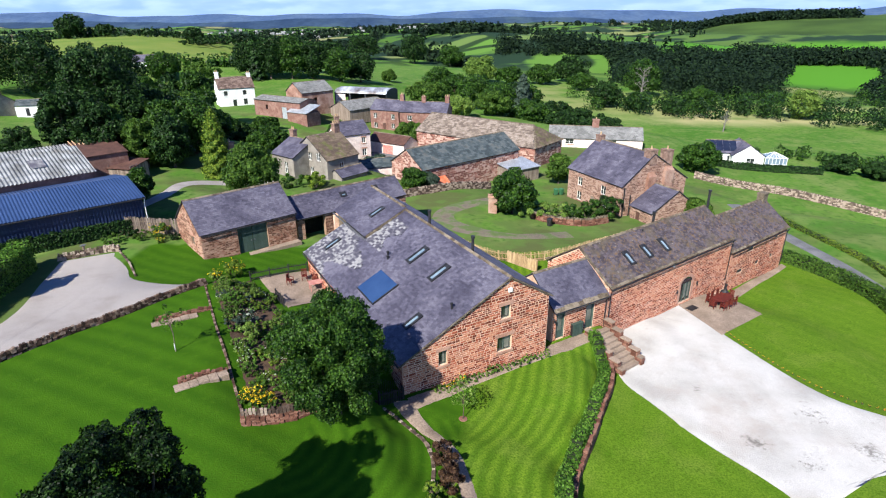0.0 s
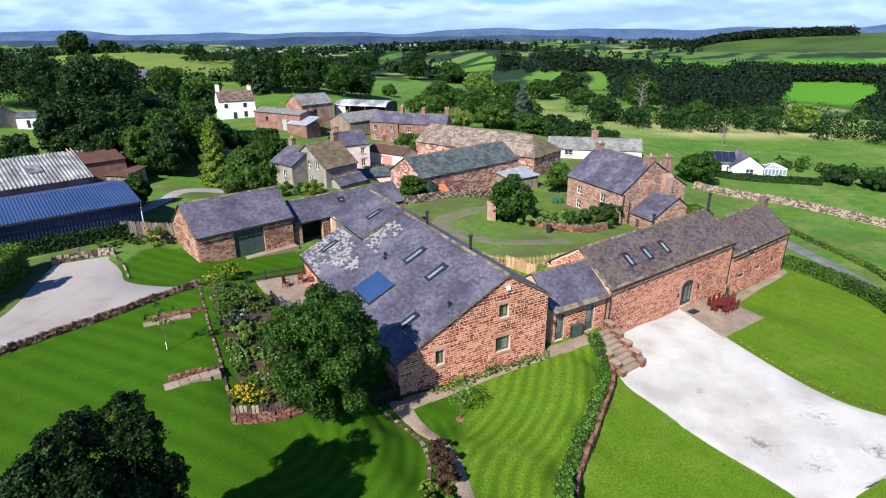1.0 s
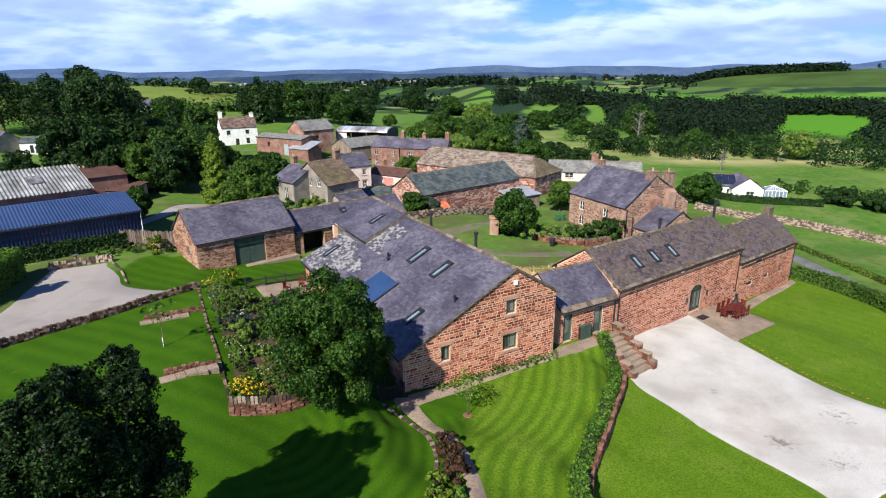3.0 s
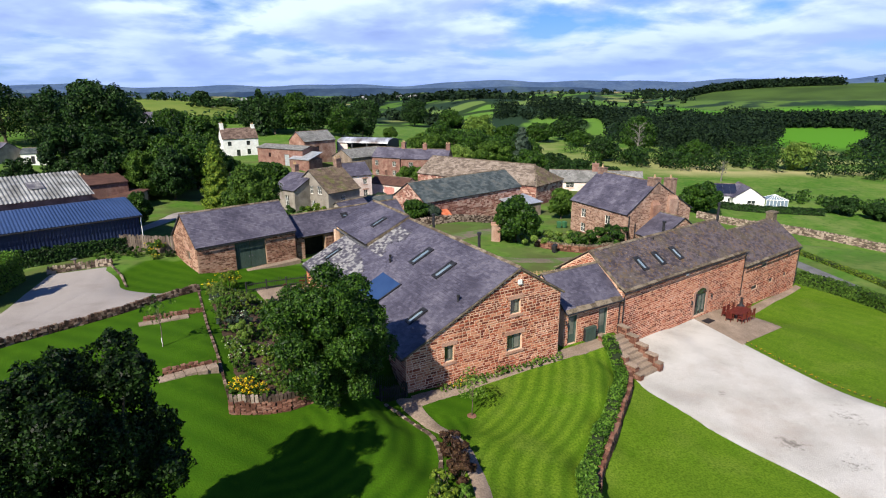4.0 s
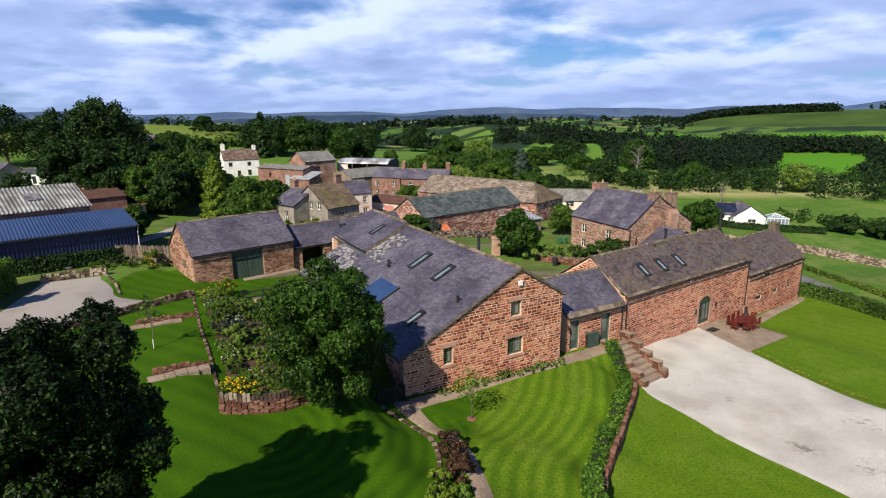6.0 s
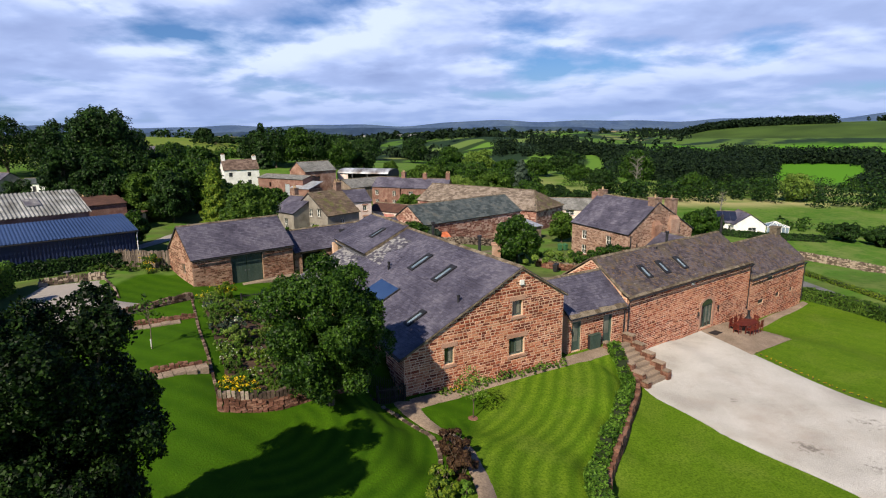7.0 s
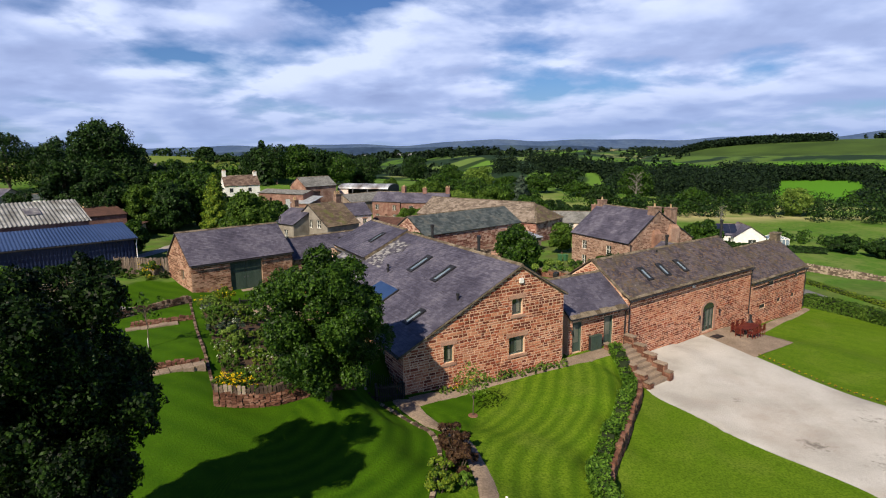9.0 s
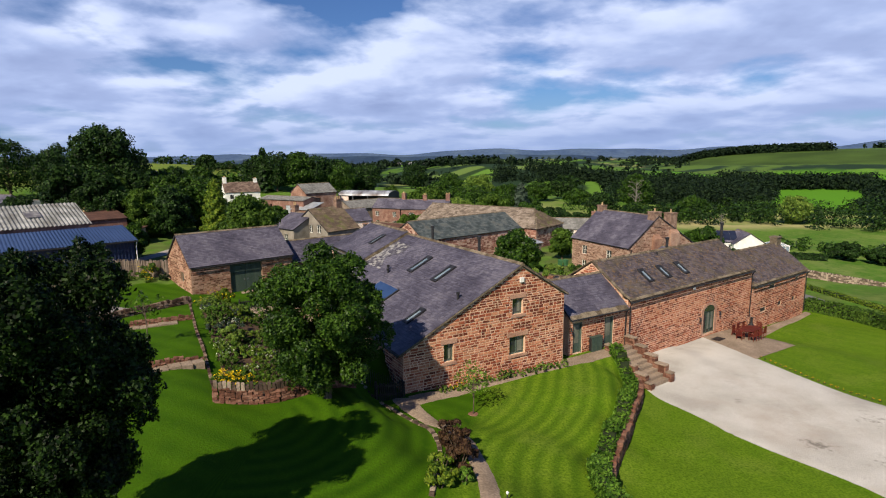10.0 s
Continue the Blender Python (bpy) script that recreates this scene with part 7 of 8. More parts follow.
def tree(name, label, x, y, h, r, material, count=5000, leaf=0.3, seed=1, trunk=0.25, clumps=42, base=0.28, z=None, group="", bark="bark", limbs=7, spread=(0.55, 0.84), size=(0.24, 0.42), taper=0.1, loose=0.6, far=False):
    rng = np.random.default_rng(seed)
    ob = thing(name, label, "tree", pose(x, y, lot(x, y) if z is None else z), group)
    cz = h * (base + (1 - base) / 2)
    p, out, cc = crown_points((0, 0, cz), (r, r, h * (1 - base) / 2), clumps, count, rng, spread, size, taper)
    grow_r, grow_z = r / np.quantile(np.hypot(p[:, 0], p[:, 1]), 0.985), h / np.quantile(p[:, 2], 0.9995)
    cc = cc * np.array([grow_r, grow_r, grow_z])
    st = Stack()
    st.tube([(0, 0, -0.3), (0.02, 0, 0.2), (0.05, 0.03, h * max(base, 0.12)), (0.02, -0.05, cz), (0, 0, h * 0.86)], [trunk * 1.5, trunk, trunk * 0.8, trunk * 0.5, trunk * 0.12], 9)
    for i in range(limbs):
        e = Vector(cc[i * len(cc) // limbs])
        s = Vector((0.03, 0, h * max(base, 0.12) * rng.uniform(0.8, 1.5)))
        m = s.lerp(e, 0.5) + Vector((0, 0, 0.06 * h))
        st.tube([s, m, e], [trunk * 0.45, trunk * 0.28, trunk * 0.08], 6)
    part("trunk", st.done(), bark, ob)
    p *= np.array([grow_r, grow_r, grow_z])
    p[:, 2] = np.where(p[:, 2] < 0.1, 0.1 + np.abs(p[:, 2]) * 0.5, p[:, 2])
    v, f = leaves(p, out, leaf, rng, loose, far)
    leaf_mesh("crown", v, f, material, ob)
    return ob


def conifer(name, label, x, y, h, r, material, count=3500, leaf=0.35, seed=1, group=""):
    rng = np.random.default_rng(seed)
    ob = thing(name, label, "tree", pose(x, y, lot(x, y)), group)
    part("trunk", Stack().tube([(0, 0, -0.3), (0, 0, h * 0.95)], [0.25, 0.03], 8).done(), "bark", ob)
    u = 1 - np.sqrt(rng.uniform(0, 1, count))
    a = rng.uniform(0, 2 * np.pi, count)
    tier = 0.78 + 0.22 * np.sin(u * 40 + 3 * np.sin(a * 3))
    q = r * (1 - u) ** 0.5 * tier * rng.uniform(0.55, 1.05, count)
    p = np.c_[q * np.cos(a), q * np.sin(a), 0.4 + u * (h - 0.4)]
    out = np.c_[np.cos(a), np.sin(a), np.full(count, 0.5)]
    v, f = leaves(p, out, leaf, rng)
    leaf_mesh("crown", v, f, material, ob)
    return ob


def shrub(label, x, y, r, h, material, count=500, leaf=0.12, seed=1, flower=None, fcount=120, name="shrub", lift=0.0, fsize=0.07):
    rng = np.random.default_rng(seed)
    ob = thing(name, label, "plant", pose(x, y, lot(x, y) + lift))
    st = Stack()
    for i in range(6):
        a = i * 1.05
        st.tube([(0.05 * math.cos(a), 0.05 * math.sin(a), -0.1), (r * 0.6 * math.cos(a), r * 0.6 * math.sin(a), h * 0.8)], [0.025, 0.01], 5)
    part("stem", st.done(), "bark", ob)
    p, out, cc = crown_points((0, 0, h * 0.5), (r, r, h * 0.5), 12, count, rng)
    p[:, 2] = np.maximum(p[:, 2], 0.03)
    v, f = leaves(p, out, leaf, rng)
    leaf_mesh("foliage", v, f, material, ob)
    if flower:
        p, out, cc = crown_points((0, 0, h * 0.62), (r, r, h * 0.5), 14, fcount, rng)
        p[:, 2] = np.maximum(p[:, 2] + 0.05, h * 0.5)
        v, f = leaves(p, out + np.array([0, 0, 1.0]), fsize, rng)
        leaf_mesh("blossom", v, f, flower, ob, kind="stuff")
    return ob


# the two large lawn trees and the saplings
tree("broadleaf_tree", "large dark green broadleaf tree on the lawn", -10.75, 15.75, 9.6, 2.62, "leaf_shaded", 150000, 0.056, 11, 0.24, 95, 0.08, z=1.75, limbs=12, taper=-0.4, spread=(0.5, 0.9), size=(0.17, 0.33), loose=0.75)
tree("broadleaf_tree", "round dark green broadleaf tree beside the barn", -7.6, 29.1, 7.75, 3.25, "leaf", 86000, 0.074, 12, 0.2, 80, 0.05, z=1.6, limbs=12, taper=0.2, spread=(0.5, 0.9), size=(0.17, 0.33), loose=0.7)
tree("broadleaf_tree", "small round green tree in the hedge by the turning area", -38.2, 39.4, 5.2, 1.5, "leaf", 9000, 0.1, 15, 0.1, 30, 0.25)
tree("sapling", "young tree with sparse leaves in the lawn", -0.45, 31.3, 3.0, 1.0, "leaf_light", 420, 0.075, 13, 0.03, 18, 0.35, limbs=9)
tree("sapling", "thin young tree in a white guard", -19.5, 33.3, 3.2, 1.0, "leaf_mid", 110, 0.12, 14, 0.03, 10, 0.45, limbs=9)
gd = part("tree_guard", Stack().tube([(0, 0, 0), (0, 0, 0.6)], [0.03, 0.03], 8).done(), "white")
gd.matrix_basis = pose(-19.5, 33.3, lot(-19.5, 33.3))
tagged(gd, "white plastic guard round a young tree", "tree guard")
rg = part("soil_ring", Stack().tube([(0, 0, -0.05), (0, 0, 0.03)], [0.3, 0.26], 16).done(), "stone_old")
rg.matrix_basis = pose(-0.45, 31.3, lot(-0.45, 31.3))
tagged(rg, "round patch of bare red soil under a sapling", "soil")

# flower beds: soil and mixed planting
ribbon("flower_bed", [(-22.2, 43.6), (-18.6, 37.8), (-15.1, 32.4), (-12.2, 27.5)], [(-20.6, 48.4), (-17.2, 44.4), (-13.0, 38.0), (-7.9, 30.4)], "soil", 0.05, 8, label="dark soil of the mixed flower beds", category="flower bed")
rngp = random.Random(9)
kinds = [("leaf_fresh", None), ("leaf_light", None), ("leaf_light", None), ("leaf_fresh", None), ("leaf_blue", None), ("leaf_gold", None), ("leaf_mid", None), ("leaf_light", "whiteflower"), ("leaf_gold", None), ("leaf_fresh", None), ("leaf_mid", None), ("leaf_mid", None)]
words = {"leaf_mid": "leafy green shrub in the flower bed", "leaf_light": "bright green perennial in the flower bed", "leaf": "dark green shrub in the flower bed", "leaf_blue": "grey-green shrub in the flower bed", "leaf_gold": "yellow-green shrub in the flower bed", "leaf_dark": "dense dark shrub in the flower bed", "leaf_fresh": "fresh green leafy perennial in the flower bed"}
L_, R2 = [(-22.0, 43.8), (-18.4, 38.0), (-15.0, 32.6), (-12.0, 28.0)], [(-20.4, 47.6), (-17.0, 43.6), (-12.8, 37.6), (-8.4, 30.6)]
Lp, Rp = np.array(L_), np.array(R2)
for i in range(170):
    t = rngp.random() * 3
    k = min(2, int(t))
    a, c = Lp[k] + (Lp[k + 1] - Lp[k]) * (t - k), Rp[k] + (Rp[k + 1] - Rp[k]) * (t - k)
    q = a + (c - a) * rngp.uniform(0.08, 0.95)
    mt, fl = kinds[rngp.randrange(len(kinds))]
    r = rngp.uniform(0.36, 0.85)
    shrub(words[mt], q[0], q[1], r, r * rngp.uniform(0.55, 0.95), mt, int(1250 * r), 0.063, 100 + i, fl, 18)
for i, (x, y) in enumerate(((-13.1, 29.3), (-12.5, 29.1), (-11.9, 29.5), (-12.8, 30.0))):
    shrub("mass of golden yellow flowers in the bed", x, y, 0.6, 0.75, "leaf_mid", 420, 0.08, 200 + i, "yellow", 150, fsize=0.045)
for i, (x, y, r, h, mt, fl, wd) in enumerate((
        (-22.3, 48.3, 1.15, 1.9, "leaf_gold", "yellow", "tall yellow-green shrub with yellow flowers"), (-23.6, 47.4, 0.7, 0.8, "leaf_light", "yellow", "low shrub covered in yellow flowers"),
        (-15.9, 36.6, 0.8, 1.2, "leaf_light", None, "bright green feathery shrub"), (-16.9, 38.6, 1.0, 0.9, "leaf_blue", "whiteflower", "grey-green shrub with white flowers"),
        (-33.2, 55.3, 1.15, 1.7, "leaf_mid", "yellow", "tall shrub with yellow flowers by the fence"), (-35.0, 54.9, 1.3, 0.9, "leaf_mid", None, "green shrub border by the drive"), (-36.6, 55.2, 1.4, 1.0, "leaf_dark", None, "green shrub border by the drive"),
        (-32.6, 54.2, 0.6, 0.5, "leaf_light", "yellow", "low yellow flowering plant by the lawn"), (-31.6, 55.3, 0.7, 0.7, "leaf_dark", None, "dark shrub beside the garage"), (-37.2, 53.4, 1.5, 1.0, "leaf_mid", None, "green shrub border by the drive"),
        (-1.35, 27.2, 0.75, 1.2, "leaf_purple", None, "bronze-purple shrub between wall and path"), (-0.95, 26.2, 0.82, 1.2, "leaf_purple", None, "bronze-purple shrub between wall and path"), (-0.85, 25.1, 0.75, 1.15, "leaf_purple", None, "bronze-purple shrub between wall and path"),
        (-1.6, 24.3, 0.6, 0.9, "leaf_gold", None, "yellow-green grass clump by the path"), (-1.5, 23.2, 0.75, 1.0, "leaf_gold", None, "yellow-green grass clump by the path"), (-0.6, 23.7, 0.36, 0.6, "leaf_fresh", None, "fresh green plant beside the path"))):
    shrub(wd, x, y, r, h, mt, int(1800 * r), 0.08, 300 + i, fl, 90, fsize=0.055)
for i in range(13):
    t = i / 12
    x, y = -3.2 + 9.0 * t, 33.15 + 6.15 * t
    if 0.02 < t < 0.98:
        shrub("low green climber along the barn wall", x + 0.25, y + 0.3, 0.62, 0.32 if i % 3 else 0.55, "leaf_light" if i % 2 else "leaf_mid", 420, 0.075, 400 + i, "yellow" if i in (2, 3) else None, 30)
edge_line = smooth([(21.4, 46.6), (23.7, 41.9), (26.1, 38.5), (28.6, 36.8), (33, 34.8)])
for i, (q, t) in enumerate(along(edge_line, 0.42)):
    shrub("small orange bedding plant along the drive", q[0] + 0.15, q[1] + 0.15, 0.11, 0.11, "leaf_mid", 30, 0.045, 500 + i, "orange" if i % 3 else "yellow", 7 if i < 22 else 4, name="bedding_plant", fsize=0.035)

# trees of the village and the fields
rngt = random.Random(4)
spots = [(-64.3, 94.5, 17.8, 6.4, "leaf_dark"), (-64.9, 85.3, 11.5, 3.7, "leaf_dark"), (-57.7, 84.0, 10.6, 3.9, "leaf_dark"), (-58.1, 93.9, 10.2, 4.0, "leaf_dark"), (-57.0, 86.4, 9.3, 3.4, "leaf_mid"), (-52.0, 85.0, 7.6, 3.1, "leaf_mid"),
         (-51.6, 90.9, 9.4, 3.7, "leaf"), (-49.0, 94.7, 9.1, 3.7, "leaf"), (-48.0, 85.6, 8.0, 3.3, "leaf_dark"), (-74.4, 133.2, 13.5, 3.6, "leaf_dark"), (-69.1, 136.1, 13.6, 4.2, "leaf"), (-69.0, 80.6, 6.9, 3.0, "leaf_dark"), (-64.4, 77.6, 5.4, 2.2, "leaf_dark"), (-61, 88, 9.0, 3.6, "leaf"),
         (-38.5, 101, 4.6, 3.6, "leaf"), (-60, 110, 9, 5.5, "leaf_mid"), (-68, 110, 10, 6, "leaf_dark"), (-58, 101, 10, 5, "leaf_dark"), (-53, 104, 8.6, 4.6, "leaf"), (-57, 118, 6, 5, "leaf"), (-66, 122, 10, 6, "leaf_dark"), (-52, 126, 3.4, 3.6, "leaf_dark"), (-46, 121, 3.0, 3.2, "leaf_dark"), (-54, 138, 3.4, 3.6, "leaf")]
spots2 = [(-28.3, 68.2, 8.5, 3.4, "leaf_mid"), (-42.8, 68.0, 4.4, 1.6, "leaf"), (-112, 172, 18, 8, "leaf_dark"), (-141, 176, 18, 8, "leaf_dark"), (-152, 172, 19, 8, "leaf_dark"), (-150, 190, 18, 8, "leaf_dark"), (-120, 170, 12, 9, "leaf_dark"), (-100, 165, 10, 7, "leaf"), (-108, 215, 10, 8, "leaf_mid"), (-128, 225, 10, 7, "leaf"),
          (-99, 240, 15, 7, "leaf_dark"), (-90, 240, 17, 7, "leaf_dark"), (-82, 243, 17, 7, "leaf"), (-74, 246, 16, 7, "leaf_dark"), (-63, 248, 14, 7, "leaf"), (-57, 262, 13, 7, "leaf_dark"), (-88, 265, 16, 8, "leaf_dark"), (-72, 270, 15, 8, "leaf_dark")]
spots3 = [(-22, 262, 13, 8, "leaf"), (-14, 250, 12, 8, "leaf"), (-5, 240, 14, 8, "leaf"), (4, 222, 13, 7, "leaf"), (10, 226, 13, 7, "leaf_dark"), (16, 234, 12, 7, "leaf"), (24, 214, 8, 8, "leaf_dark"), (32, 206, 7, 7, "leaf_dark"), (-4, 330, 15, 9, "leaf_light"), (31, 336, 11, 9, "leaf"), (12, 330, 10, 8, "leaf"),
          (49, 352, 15, 11, "leaf_dark"), (51, 257, 11, 7, "leaf_dark"), (75, 292, 18, 9, "leaf"), (64, 251, 7, 6, "leaf"), (88, 250, 10, 7, "leaf"), (120, 231, 11, 6, "leaf_light"), (50, 315, 9, 8, "leaf"), (46.5, 126.5, 7.0, 4.4, "leaf")]
spots4 = [(4.4, 79.0, 6.4, 3.3, "leaf"), (13.2, 99.5, 5.4, 2.2, "leaf_mid"), (-10.6, 87.4, 3.6, 2.2, "leaf"), (-8.2, 88.6, 2.8, 1.5, "leaf_blue"), (-20.6, 108, 3.5, 2.6, "leaf_blue"), (83, 138, 4, 4, "leaf_dark"), (90, 134, 4, 4.5, "leaf_dark"), (96, 130, 4, 4, "leaf"), (30, 80, 4, 2.2, "leaf_mid")]
spots4 += [(-44, 118, 2.6, 3, 'leaf_dark'), (-38, 112, 4, 4, 'leaf'), (-48, 112, 3.0, 3.4, 'leaf_dark'), (-58, 130, 3.4, 3.8, 'leaf_dark'), (-14.5, 86.5, 2.2, 1.6, 'leaf_light'), (-18, 138, 5, 4, 'leaf_mid'), (-36, 140, 4, 4, 'leaf'), (-8, 178, 7, 5, 'leaf_light'), (2, 186, 8, 6, 'leaf_mid'), (14, 190, 8, 6, 'leaf'), (24, 186, 7, 6, 'leaf_dark'), (-20, 196, 9, 7, 'leaf_mid'), (36, 182, 6, 6, 'leaf_dark')]
spots5 = [(-132, 620, 26, 17, "leaf_dark"), (-76, 600, 28, 15, "leaf_dark"), (-38, 590, 20, 14, "leaf"), (-49, 290, 6, 4, "leaf_mid"), (-313, 430, 17, 11, "leaf_dark"), (-295, 443, 9, 7.5, "leaf_dark"), (-213, 420, 10, 7, "leaf_dark"), (-240, 300, 6, 5, "leaf_dark"), (-180, 285, 6, 5, "leaf_mid"), (-200, 410, 6, 20, "leaf_dark")]
for i, (x, y, h, r, mt) in enumerate(spots + spots2 + spots3 + spots4 + spots5):
    d = math.hypot(x, y)
    k = 15000 if d < 125 else 11000 if d < 210 else 6500
    tree("tree", {"leaf_dark": "dense dark green broadleaf tree", "leaf": "deep green broadleaf tree", "leaf_mid": "mid-green broadleaf tree with full crown", "leaf_light": "light green leafy tree in grass", "leaf_blue": "small grey-green tree by a wall"}[mt], x, y, h, r, mt, 26000 if h > 16 and d < 120 else k if r > 3 else int(k * 0.6), max(0.13, 0.19 * (d / 100) ** 0.7 if r > 3 else 0.15), 600 + i, 0.024 * h, 54 if r > 4 else 38, 0.05, group="trees of the village", taper=0.25, far=True)
conifer("golden_conifer", "golden yellow conifer beside darker trees", -40.9, 85.4, 10.8, 2.8, "leaf_gold", 11000, 0.18, 701)
conifer("conifer", "tall blue-green spruce among broadleaf trees", 13.5, 222, 17, 5, "leaf_blue", 2600, 0.7, 702)
conifer("conifer", "tall dark pointed conifer", -95, 238, 19, 5, "leaf_dark", 2600, 0.7, 703)
for i, (x, y, r, h, mt, wd) in enumerate(((7.4, 78.6, 2.2, 1.7, "leaf_light", "light green garden shrub by the farmhouse"), (10.2, 78.4, 2.2, 1.7, "leaf_light", "light green garden shrub by the farmhouse"), (12.6, 78.2, 2.0, 1.9, "leaf", "dark green shrub before the farmhouse"), (14.8, 78.6, 2.1, 2.0, "leaf", "dark green shrub before the farmhouse"), (16.8, 79.4, 2.0, 2.2, "leaf", "dark green shrub before the farmhouse"), (18.4, 80.6, 1.4, 2.4, "leaf_dark", "ivy-like shrub at the farmhouse corner"), (-11.0, 86.0, 1.2, 0.9, "leaf_gold", "yellow-green low shrub by the wall"), (-25.4, 84.2, 1.2, 1.9, "leaf_gold", "yellow-green climber by the old house"), (-29.2, 84.6, 1.5, 1.6, "leaf", "round dark green shrub by the old house"), (24.6, 79.2, 1.1, 1.0, "leaf_light", "light green shrub by the wing"))):
    shrub(wd, x, y, r * 1.5, h * 1.4, mt, 2600, 0.13, 800 + i)

# far woods: one canopy of leaf clumps
rngw = np.random.default_rng(21)
px, py = [], []
for x0, x1, y0, y1, k in ((60, 560, 262, 760, 4600), (10, 330, 560, 760, 1100), (420, 800, 500, 820, 600)):
    px.append(rngw.uniform(x0, x1, k)); py.append(rngw.uniform(y0, y1, k))
px, py = np.concatenate(px), np.concatenate(py)
az = np.degrees(np.arctan2(px, py))
dd = np.hypot(px, py)
field_hole = (az > 25.6 + 0.5 * np.sin(dd * 0.03)) & (az < 32.0 + 0.6 * np.sin(dd * 0.04)) & (dd < 735)
hole2 = py < np.interp(az, [0, 11, 13, 16, 25, 45], [700, 670, 330, 290, 275, 262])
rag = 38 * np.sin(px * 0.021 + 1) + 22 * np.sin(px * 0.057 + py * 0.02) + 14 * np.sin(py * 0.06)
keep = ~field_hole & ~hole2 & (dd < 700 + 1.6 * rag + 2.0 * az)
px, py = px[keep], py[keep]
ba, bd = np.radians(rngw.uniform(24, 33, 330)), rngw.uniform(738, 800, 330)
px, py = np.r_[px, bd * np.sin(ba)], np.r_[py, bd * np.cos(ba)]


def woods(name, label, px, py, hmin, hmax, material, per, leaf, seed):
    rng = np.random.default_rng(seed)
    k = len(px)
    hgt = rng.uniform(hmin, hmax, k)
    rad = hgt * rng.uniform(0.38, 0.6, k)
    gz = height(px, py)
    o = rng.normal(0, 1, (k, per, 3))
    o /= np.linalg.norm(o, axis=2, keepdims=True)
    o[..., 2] = np.where(o[..., 2] < -0.66, -o[..., 2], o[..., 2])
    c = np.stack([px, py, gz + hgt * 0.42], 1)[:, None]
    ph = rng.uniform(0, 6.28, (k, 1, 3))
    lump = 1 + 0.2 * (np.sin(5 * o[..., :1] + ph[..., :1]) * np.sin(5 * o[..., 1:2] + ph[..., 1:2]) + 0.7 * np.sin(7 * o[..., 2:] + ph[..., 2:]))
    p = c + o * np.stack([rad, rad, hgt * 0.58], 1)[:, None] * rng.uniform(0.78, 1.0, (k, per, 1)) * lump
    v, f = leaves(p.reshape(-1, 3), o.reshape(-1, 3) + np.array([0, 0, 0.3]), leaf, rng, 0.55, True)
    return tagged(leaf_mesh(name, v, f, material), label, "woodland", kind="stuff")


half = np.sin(px * 0.03 + 1) * np.sin(py * 0.027) + rngw.normal(0, 0.4, len(px)) > 0.25
edge_w = np.hypot(px, py) < 430
woods("woodland_edge", "dark green broadleaf trees along the near edge of the valley wood", px[edge_w & ~half], py[edge_w & ~half], 7, 18, "leaf_wood", 250, 0.56, 22)
woods("woodland_edge", "lighter green broadleaf trees along the near edge of the valley wood", px[edge_w & half], py[edge_w & half], 7, 16, "leaf_dark", 250, 0.56, 24)
woods("woodland", "dark green broadleaf woodland filling the valley", px[~half & ~edge_w], py[~half & ~edge_w], 7, 18, "leaf_wood", 62, 1.25, 22)
woods("woodland", "lighter green broadleaf trees in the valley wood", px[half & ~edge_w], py[half & ~edge_w], 7, 16, "leaf_wood", 62, 1.25, 23)
# hedgerows and copses of the farther fields
rngw = np.random.default_rng(5)
hx, hy = [], []
for i in range(70):
    d, a = rngw.uniform(650, 2600), rngw.uniform(-0.75, 0.72)
    x, y = d * math.sin(a), d * math.cos(a)
    t = rngw.uniform(0, math.pi)
    k = int(rngw.uniform(12, 30))
    s = np.linspace(-1, 1, k) * rngw.uniform(60, 160)
    hx.append(x + s * math.cos(t) + rngw.normal(0, 3, k)); hy.append(y + s * math.sin(t) + rngw.normal(0, 3, k))
for i in range(26):
    d, a = rngw.uniform(800, 2600), rngw.uniform(-0.7, 0.7)
    k = 34
    hx.append(d * math.sin(a) + rngw.normal(0, 50, k)); hy.append(d * math.cos(a) + rngw.normal(0, 28, k))
hx, hy = np.concatenate(hx), np.concatenate(hy)
open_hill = (np.arctan2(hx, hy) > 0.33) & (np.hypot(hx, hy) < 1900)
woods("hedgerow_trees", "far hedgerows and copses of dark green trees", hx[~open_hill], hy[~open_hill], 8, 15, "leaf_wood", 22, 3.2, 6)
rx = rngw.uniform(425, 700, 620)
ry = 1330 - (rx - 430) * 0.4 + rngw.normal(0, 12, 620)
woods("ridge_wood", "dark plantation along the hill crest", rx, ry, 14, 17, "leaf_wood", 24, 2.2, 8)
lx, ly = rngw.uniform(-420, -120, 150), None
ly = 455 + 0.06 * lx + rngw.normal(0, 4, 150)
woods("field_hedge", "dark hedge along the sheep field", lx, ly, 3, 7, "leaf_dark", 20, 1.2, 9)
fx = rngw.uniform(-200, -110, 90)
woods("field_hedge", "dark hedge below the sheep field", fx, 262 + rngw.normal(0, 2, 90), 2.5, 6, "leaf", 22, 0.9, 10)
# town in the far valley: tiny pale houses
tw = Stack()
rngh = random.Random(6)
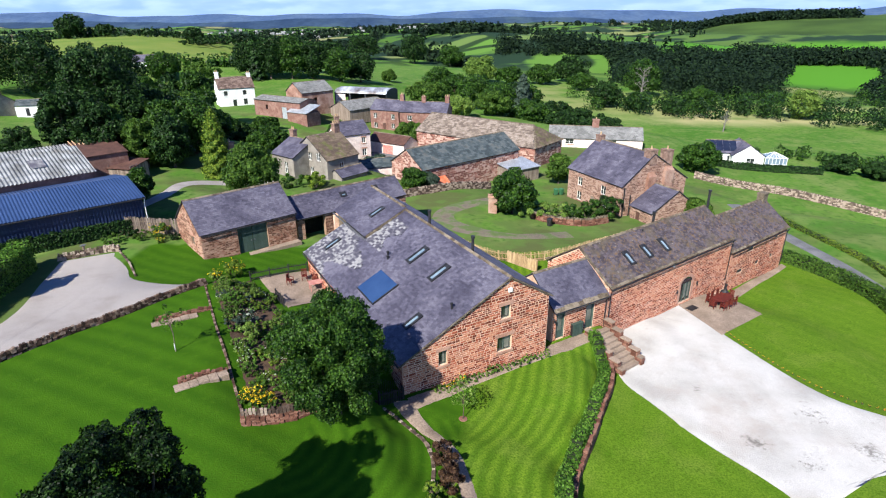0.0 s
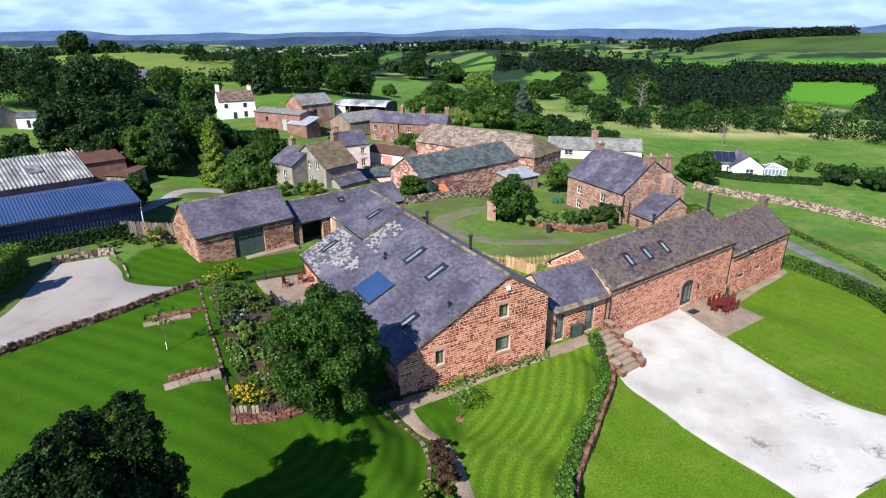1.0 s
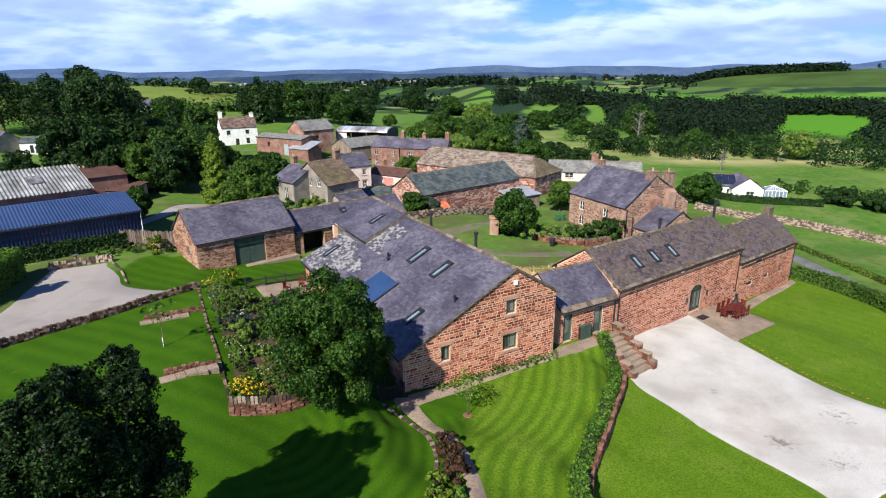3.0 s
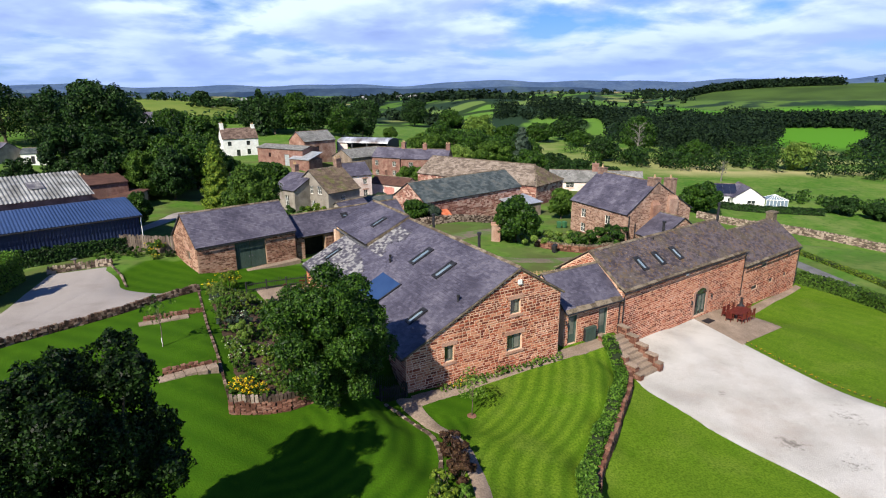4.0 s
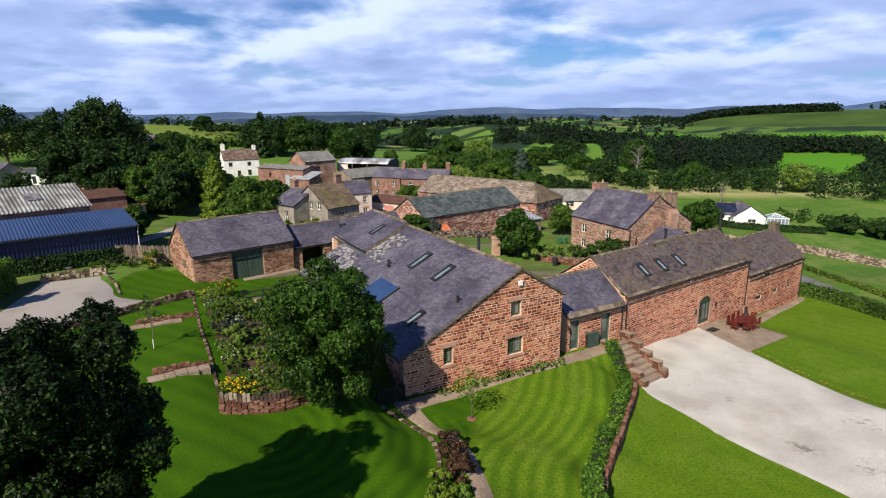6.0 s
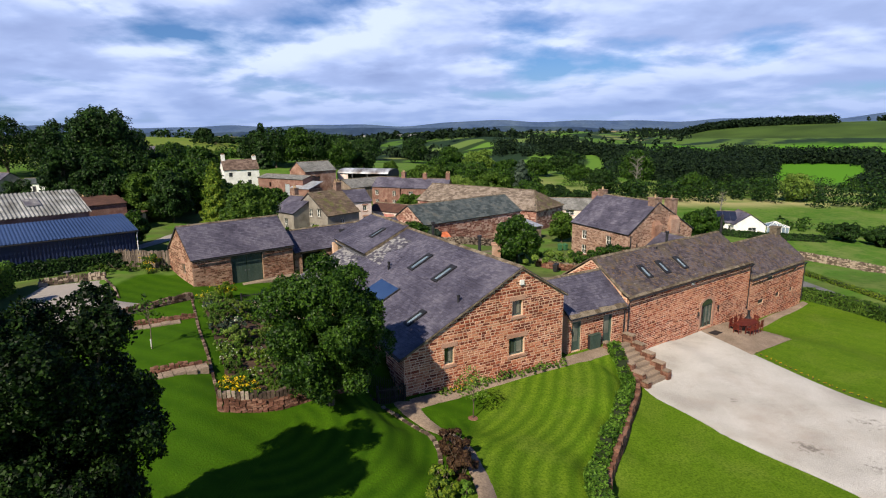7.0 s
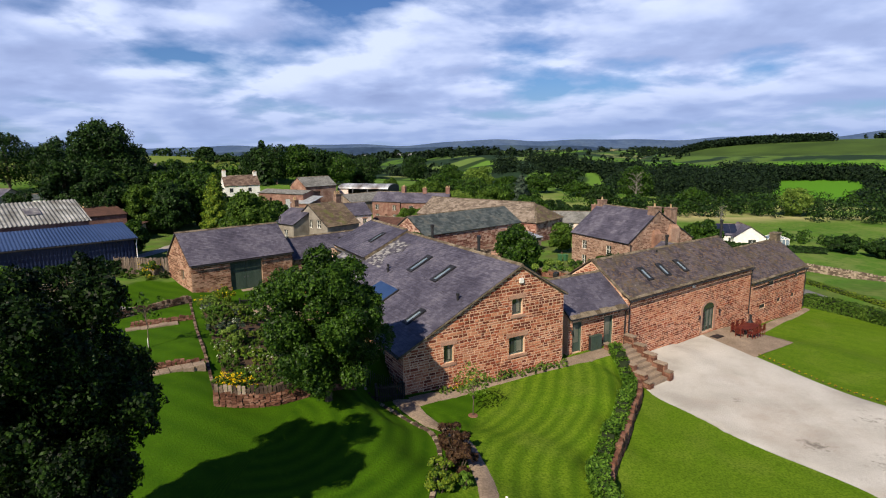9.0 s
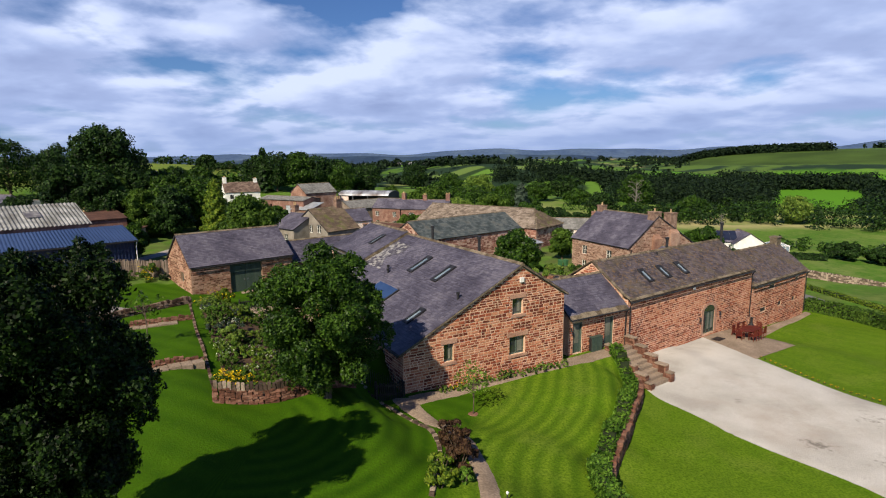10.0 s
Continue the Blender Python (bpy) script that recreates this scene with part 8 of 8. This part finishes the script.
for i in range(230):
    d, a = rngh.uniform(1350, 2300), rngh.uniform(-0.62, -0.05)
    x, y = d * math.sin(a), d * math.cos(a)
    z = lot(x, y)
    w_, l_ = rngh.uniform(5, 7), rngh.uniform(6, 12)
    tw.add([(x, y, z), (x + l_, y, z), (x + l_, y + w_, z), (x, y + w_, z), (x, y, z + 5), (x + l_, y, z + 5), (x + l_, y + w_, z + 5), (x, y + w_, z + 5), (x, y + w_ / 2, z + 8), (x + l_, y + w_ / 2, z + 8)], [(0, 1, 5, 4), (1, 2, 6, 5), (2, 3, 7, 6), (3, 0, 4, 7), (4, 5, 9, 8), (6, 7, 8, 9), (5, 6, 9), (7, 4, 8)])
tagged(part("distant_town", tw.done(), "asbestos"), "far scattered pale houses in the valley", "town", kind="stuff")
# scrub along the rough pasture
sx, sy = rngw.uniform(40, 260, 150), rngw.uniform(196, 300, 150)
near_line = np.abs(sy - (262 + 14 * np.sin(sx * 0.05))) < 26
woods("scrub", "rough scrub and bushes along the pasture edge", sx[near_line], sy[near_line], 3, 8, "leaf", 240, 0.32, 12)
sx = rngw.uniform(70, 130, 40)
woods("scrub", "dark bushes on the pasture behind the bungalow", sx, 150 + (sx - 70) * -0.25 + rngw.normal(0, 3, 40), 1.5, 3.5, "leaf", 200, 0.24, 13)


ea, ed_ = np.radians(rngw.uniform(11.5, 42, 110)), rngw.uniform(242, 276, 110)
woods("scrub", "bushy green trees along the foot of the valley wood", ed_ * np.sin(ea), ed_ * np.cos(ea), 4.5, 8.5, "leaf_dark", 130, 0.45, 14)


# hills that close the view; the distance haze is put into their blue colour
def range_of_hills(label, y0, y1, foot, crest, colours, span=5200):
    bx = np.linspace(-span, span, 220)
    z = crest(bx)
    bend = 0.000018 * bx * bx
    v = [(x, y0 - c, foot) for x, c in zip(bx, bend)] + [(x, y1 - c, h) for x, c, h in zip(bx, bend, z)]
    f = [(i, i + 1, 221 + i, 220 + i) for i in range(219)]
    m = surface("hazy_hill", colours, 0.006, 0.04, 1.0, bump=0, fine_mix=0.16, spec=0.0, stretch=(1, 0.3, 3))
    M["hazy_hill"] = m
    ob = part("backdrop", (v, f), "hazy_hill")
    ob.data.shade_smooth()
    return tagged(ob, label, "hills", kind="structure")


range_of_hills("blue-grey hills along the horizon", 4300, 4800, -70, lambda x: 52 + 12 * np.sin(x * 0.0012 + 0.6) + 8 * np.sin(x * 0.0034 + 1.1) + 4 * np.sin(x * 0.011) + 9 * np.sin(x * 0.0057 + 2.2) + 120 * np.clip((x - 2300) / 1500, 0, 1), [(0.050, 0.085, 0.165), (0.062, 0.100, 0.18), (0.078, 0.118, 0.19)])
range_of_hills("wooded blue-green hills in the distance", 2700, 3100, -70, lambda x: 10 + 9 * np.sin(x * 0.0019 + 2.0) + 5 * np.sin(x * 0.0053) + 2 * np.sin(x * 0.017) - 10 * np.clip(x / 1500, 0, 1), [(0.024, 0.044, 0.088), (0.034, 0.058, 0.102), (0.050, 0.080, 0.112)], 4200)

# ---- stones of the gable that can be told apart ----
rng = random.Random(77)
cubes = []
for i in range(6):
    me_ = bpy.data.meshes.new("stone")
    j = lambda k: rng.uniform(-k, k)
    v_ = [(0, 0, 0), (1, 0, 0), (1, 0, 1), (0, 0, 1)] + [(x + (0.06 if x == 0 else -0.06) + j(0.03), -1 + j(0.2), z + (0.09 if z == 0 else -0.09) + j(0.05)) for x, z in ((0, 0), (1, 0), (1, 1), (0, 1))]
    me_.from_pydata(v_, [], [(4, 5, 6, 7), (0, 1, 5, 4), (1, 2, 6, 5), (2, 3, 7, 6), (3, 0, 4, 7)])
    me_.materials.append(M["stone_piece"])
    cubes.append(me_)
for a, b_, z0, z1, _, out in gable_stones:
    ob = new("stone", rng.choice(cubes))
    ob.parent = gable_wall
    ob.location, ob.scale = (a, 0.002, z0), (b_ - a, out, z1 - z0)

n_w = Vector((-up_w.z, 0, up_w.x))
tiles = []
for i in range(5):
    me_ = bpy.data.meshes.new("slate")
    j = lambda k: rng.uniform(-k, k)
    v_ = [(0.01, 0, 0), (0.99, 0, 0), (0.99, 1, 0), (0.01, 1, 0), (0.01, j(0.02), 1 + j(0.2)), (0.99, j(0.02), 1 + j(0.2)), (0.99, 1, 0.3), (0.01, 1, 0.3)]
    me_.from_pydata(v_, [], [(4, 5, 6, 7)[::-1], (0, 1, 5, 4)[::-1], (1, 2, 6, 5)[::-1], (3, 0, 4, 7)[::-1]])
    me_.materials.append(M["slate_piece"])
    tiles.append(me_)
for a, b_, r0, r1 in slate_pieces:
    ob = new("slate", rng.choice(tiles))
    ob.parent = roof_w
    q = we0 + Vector((0, a, 0)) + up_w * r0 + n_w * 0.02
    ax, ay, az_ = Vector((0, 1, 0)) * (b_ - a), up_w * (r1 - r0), n_w * 0.03
    ob.matrix_basis = Matrix(((ax.x, ay.x, az_.x, q.x), (ax.y, ay.y, az_.y, q.y), (ax.z, ay.z, az_.z, q.z), (0, 0, 0, 1)))
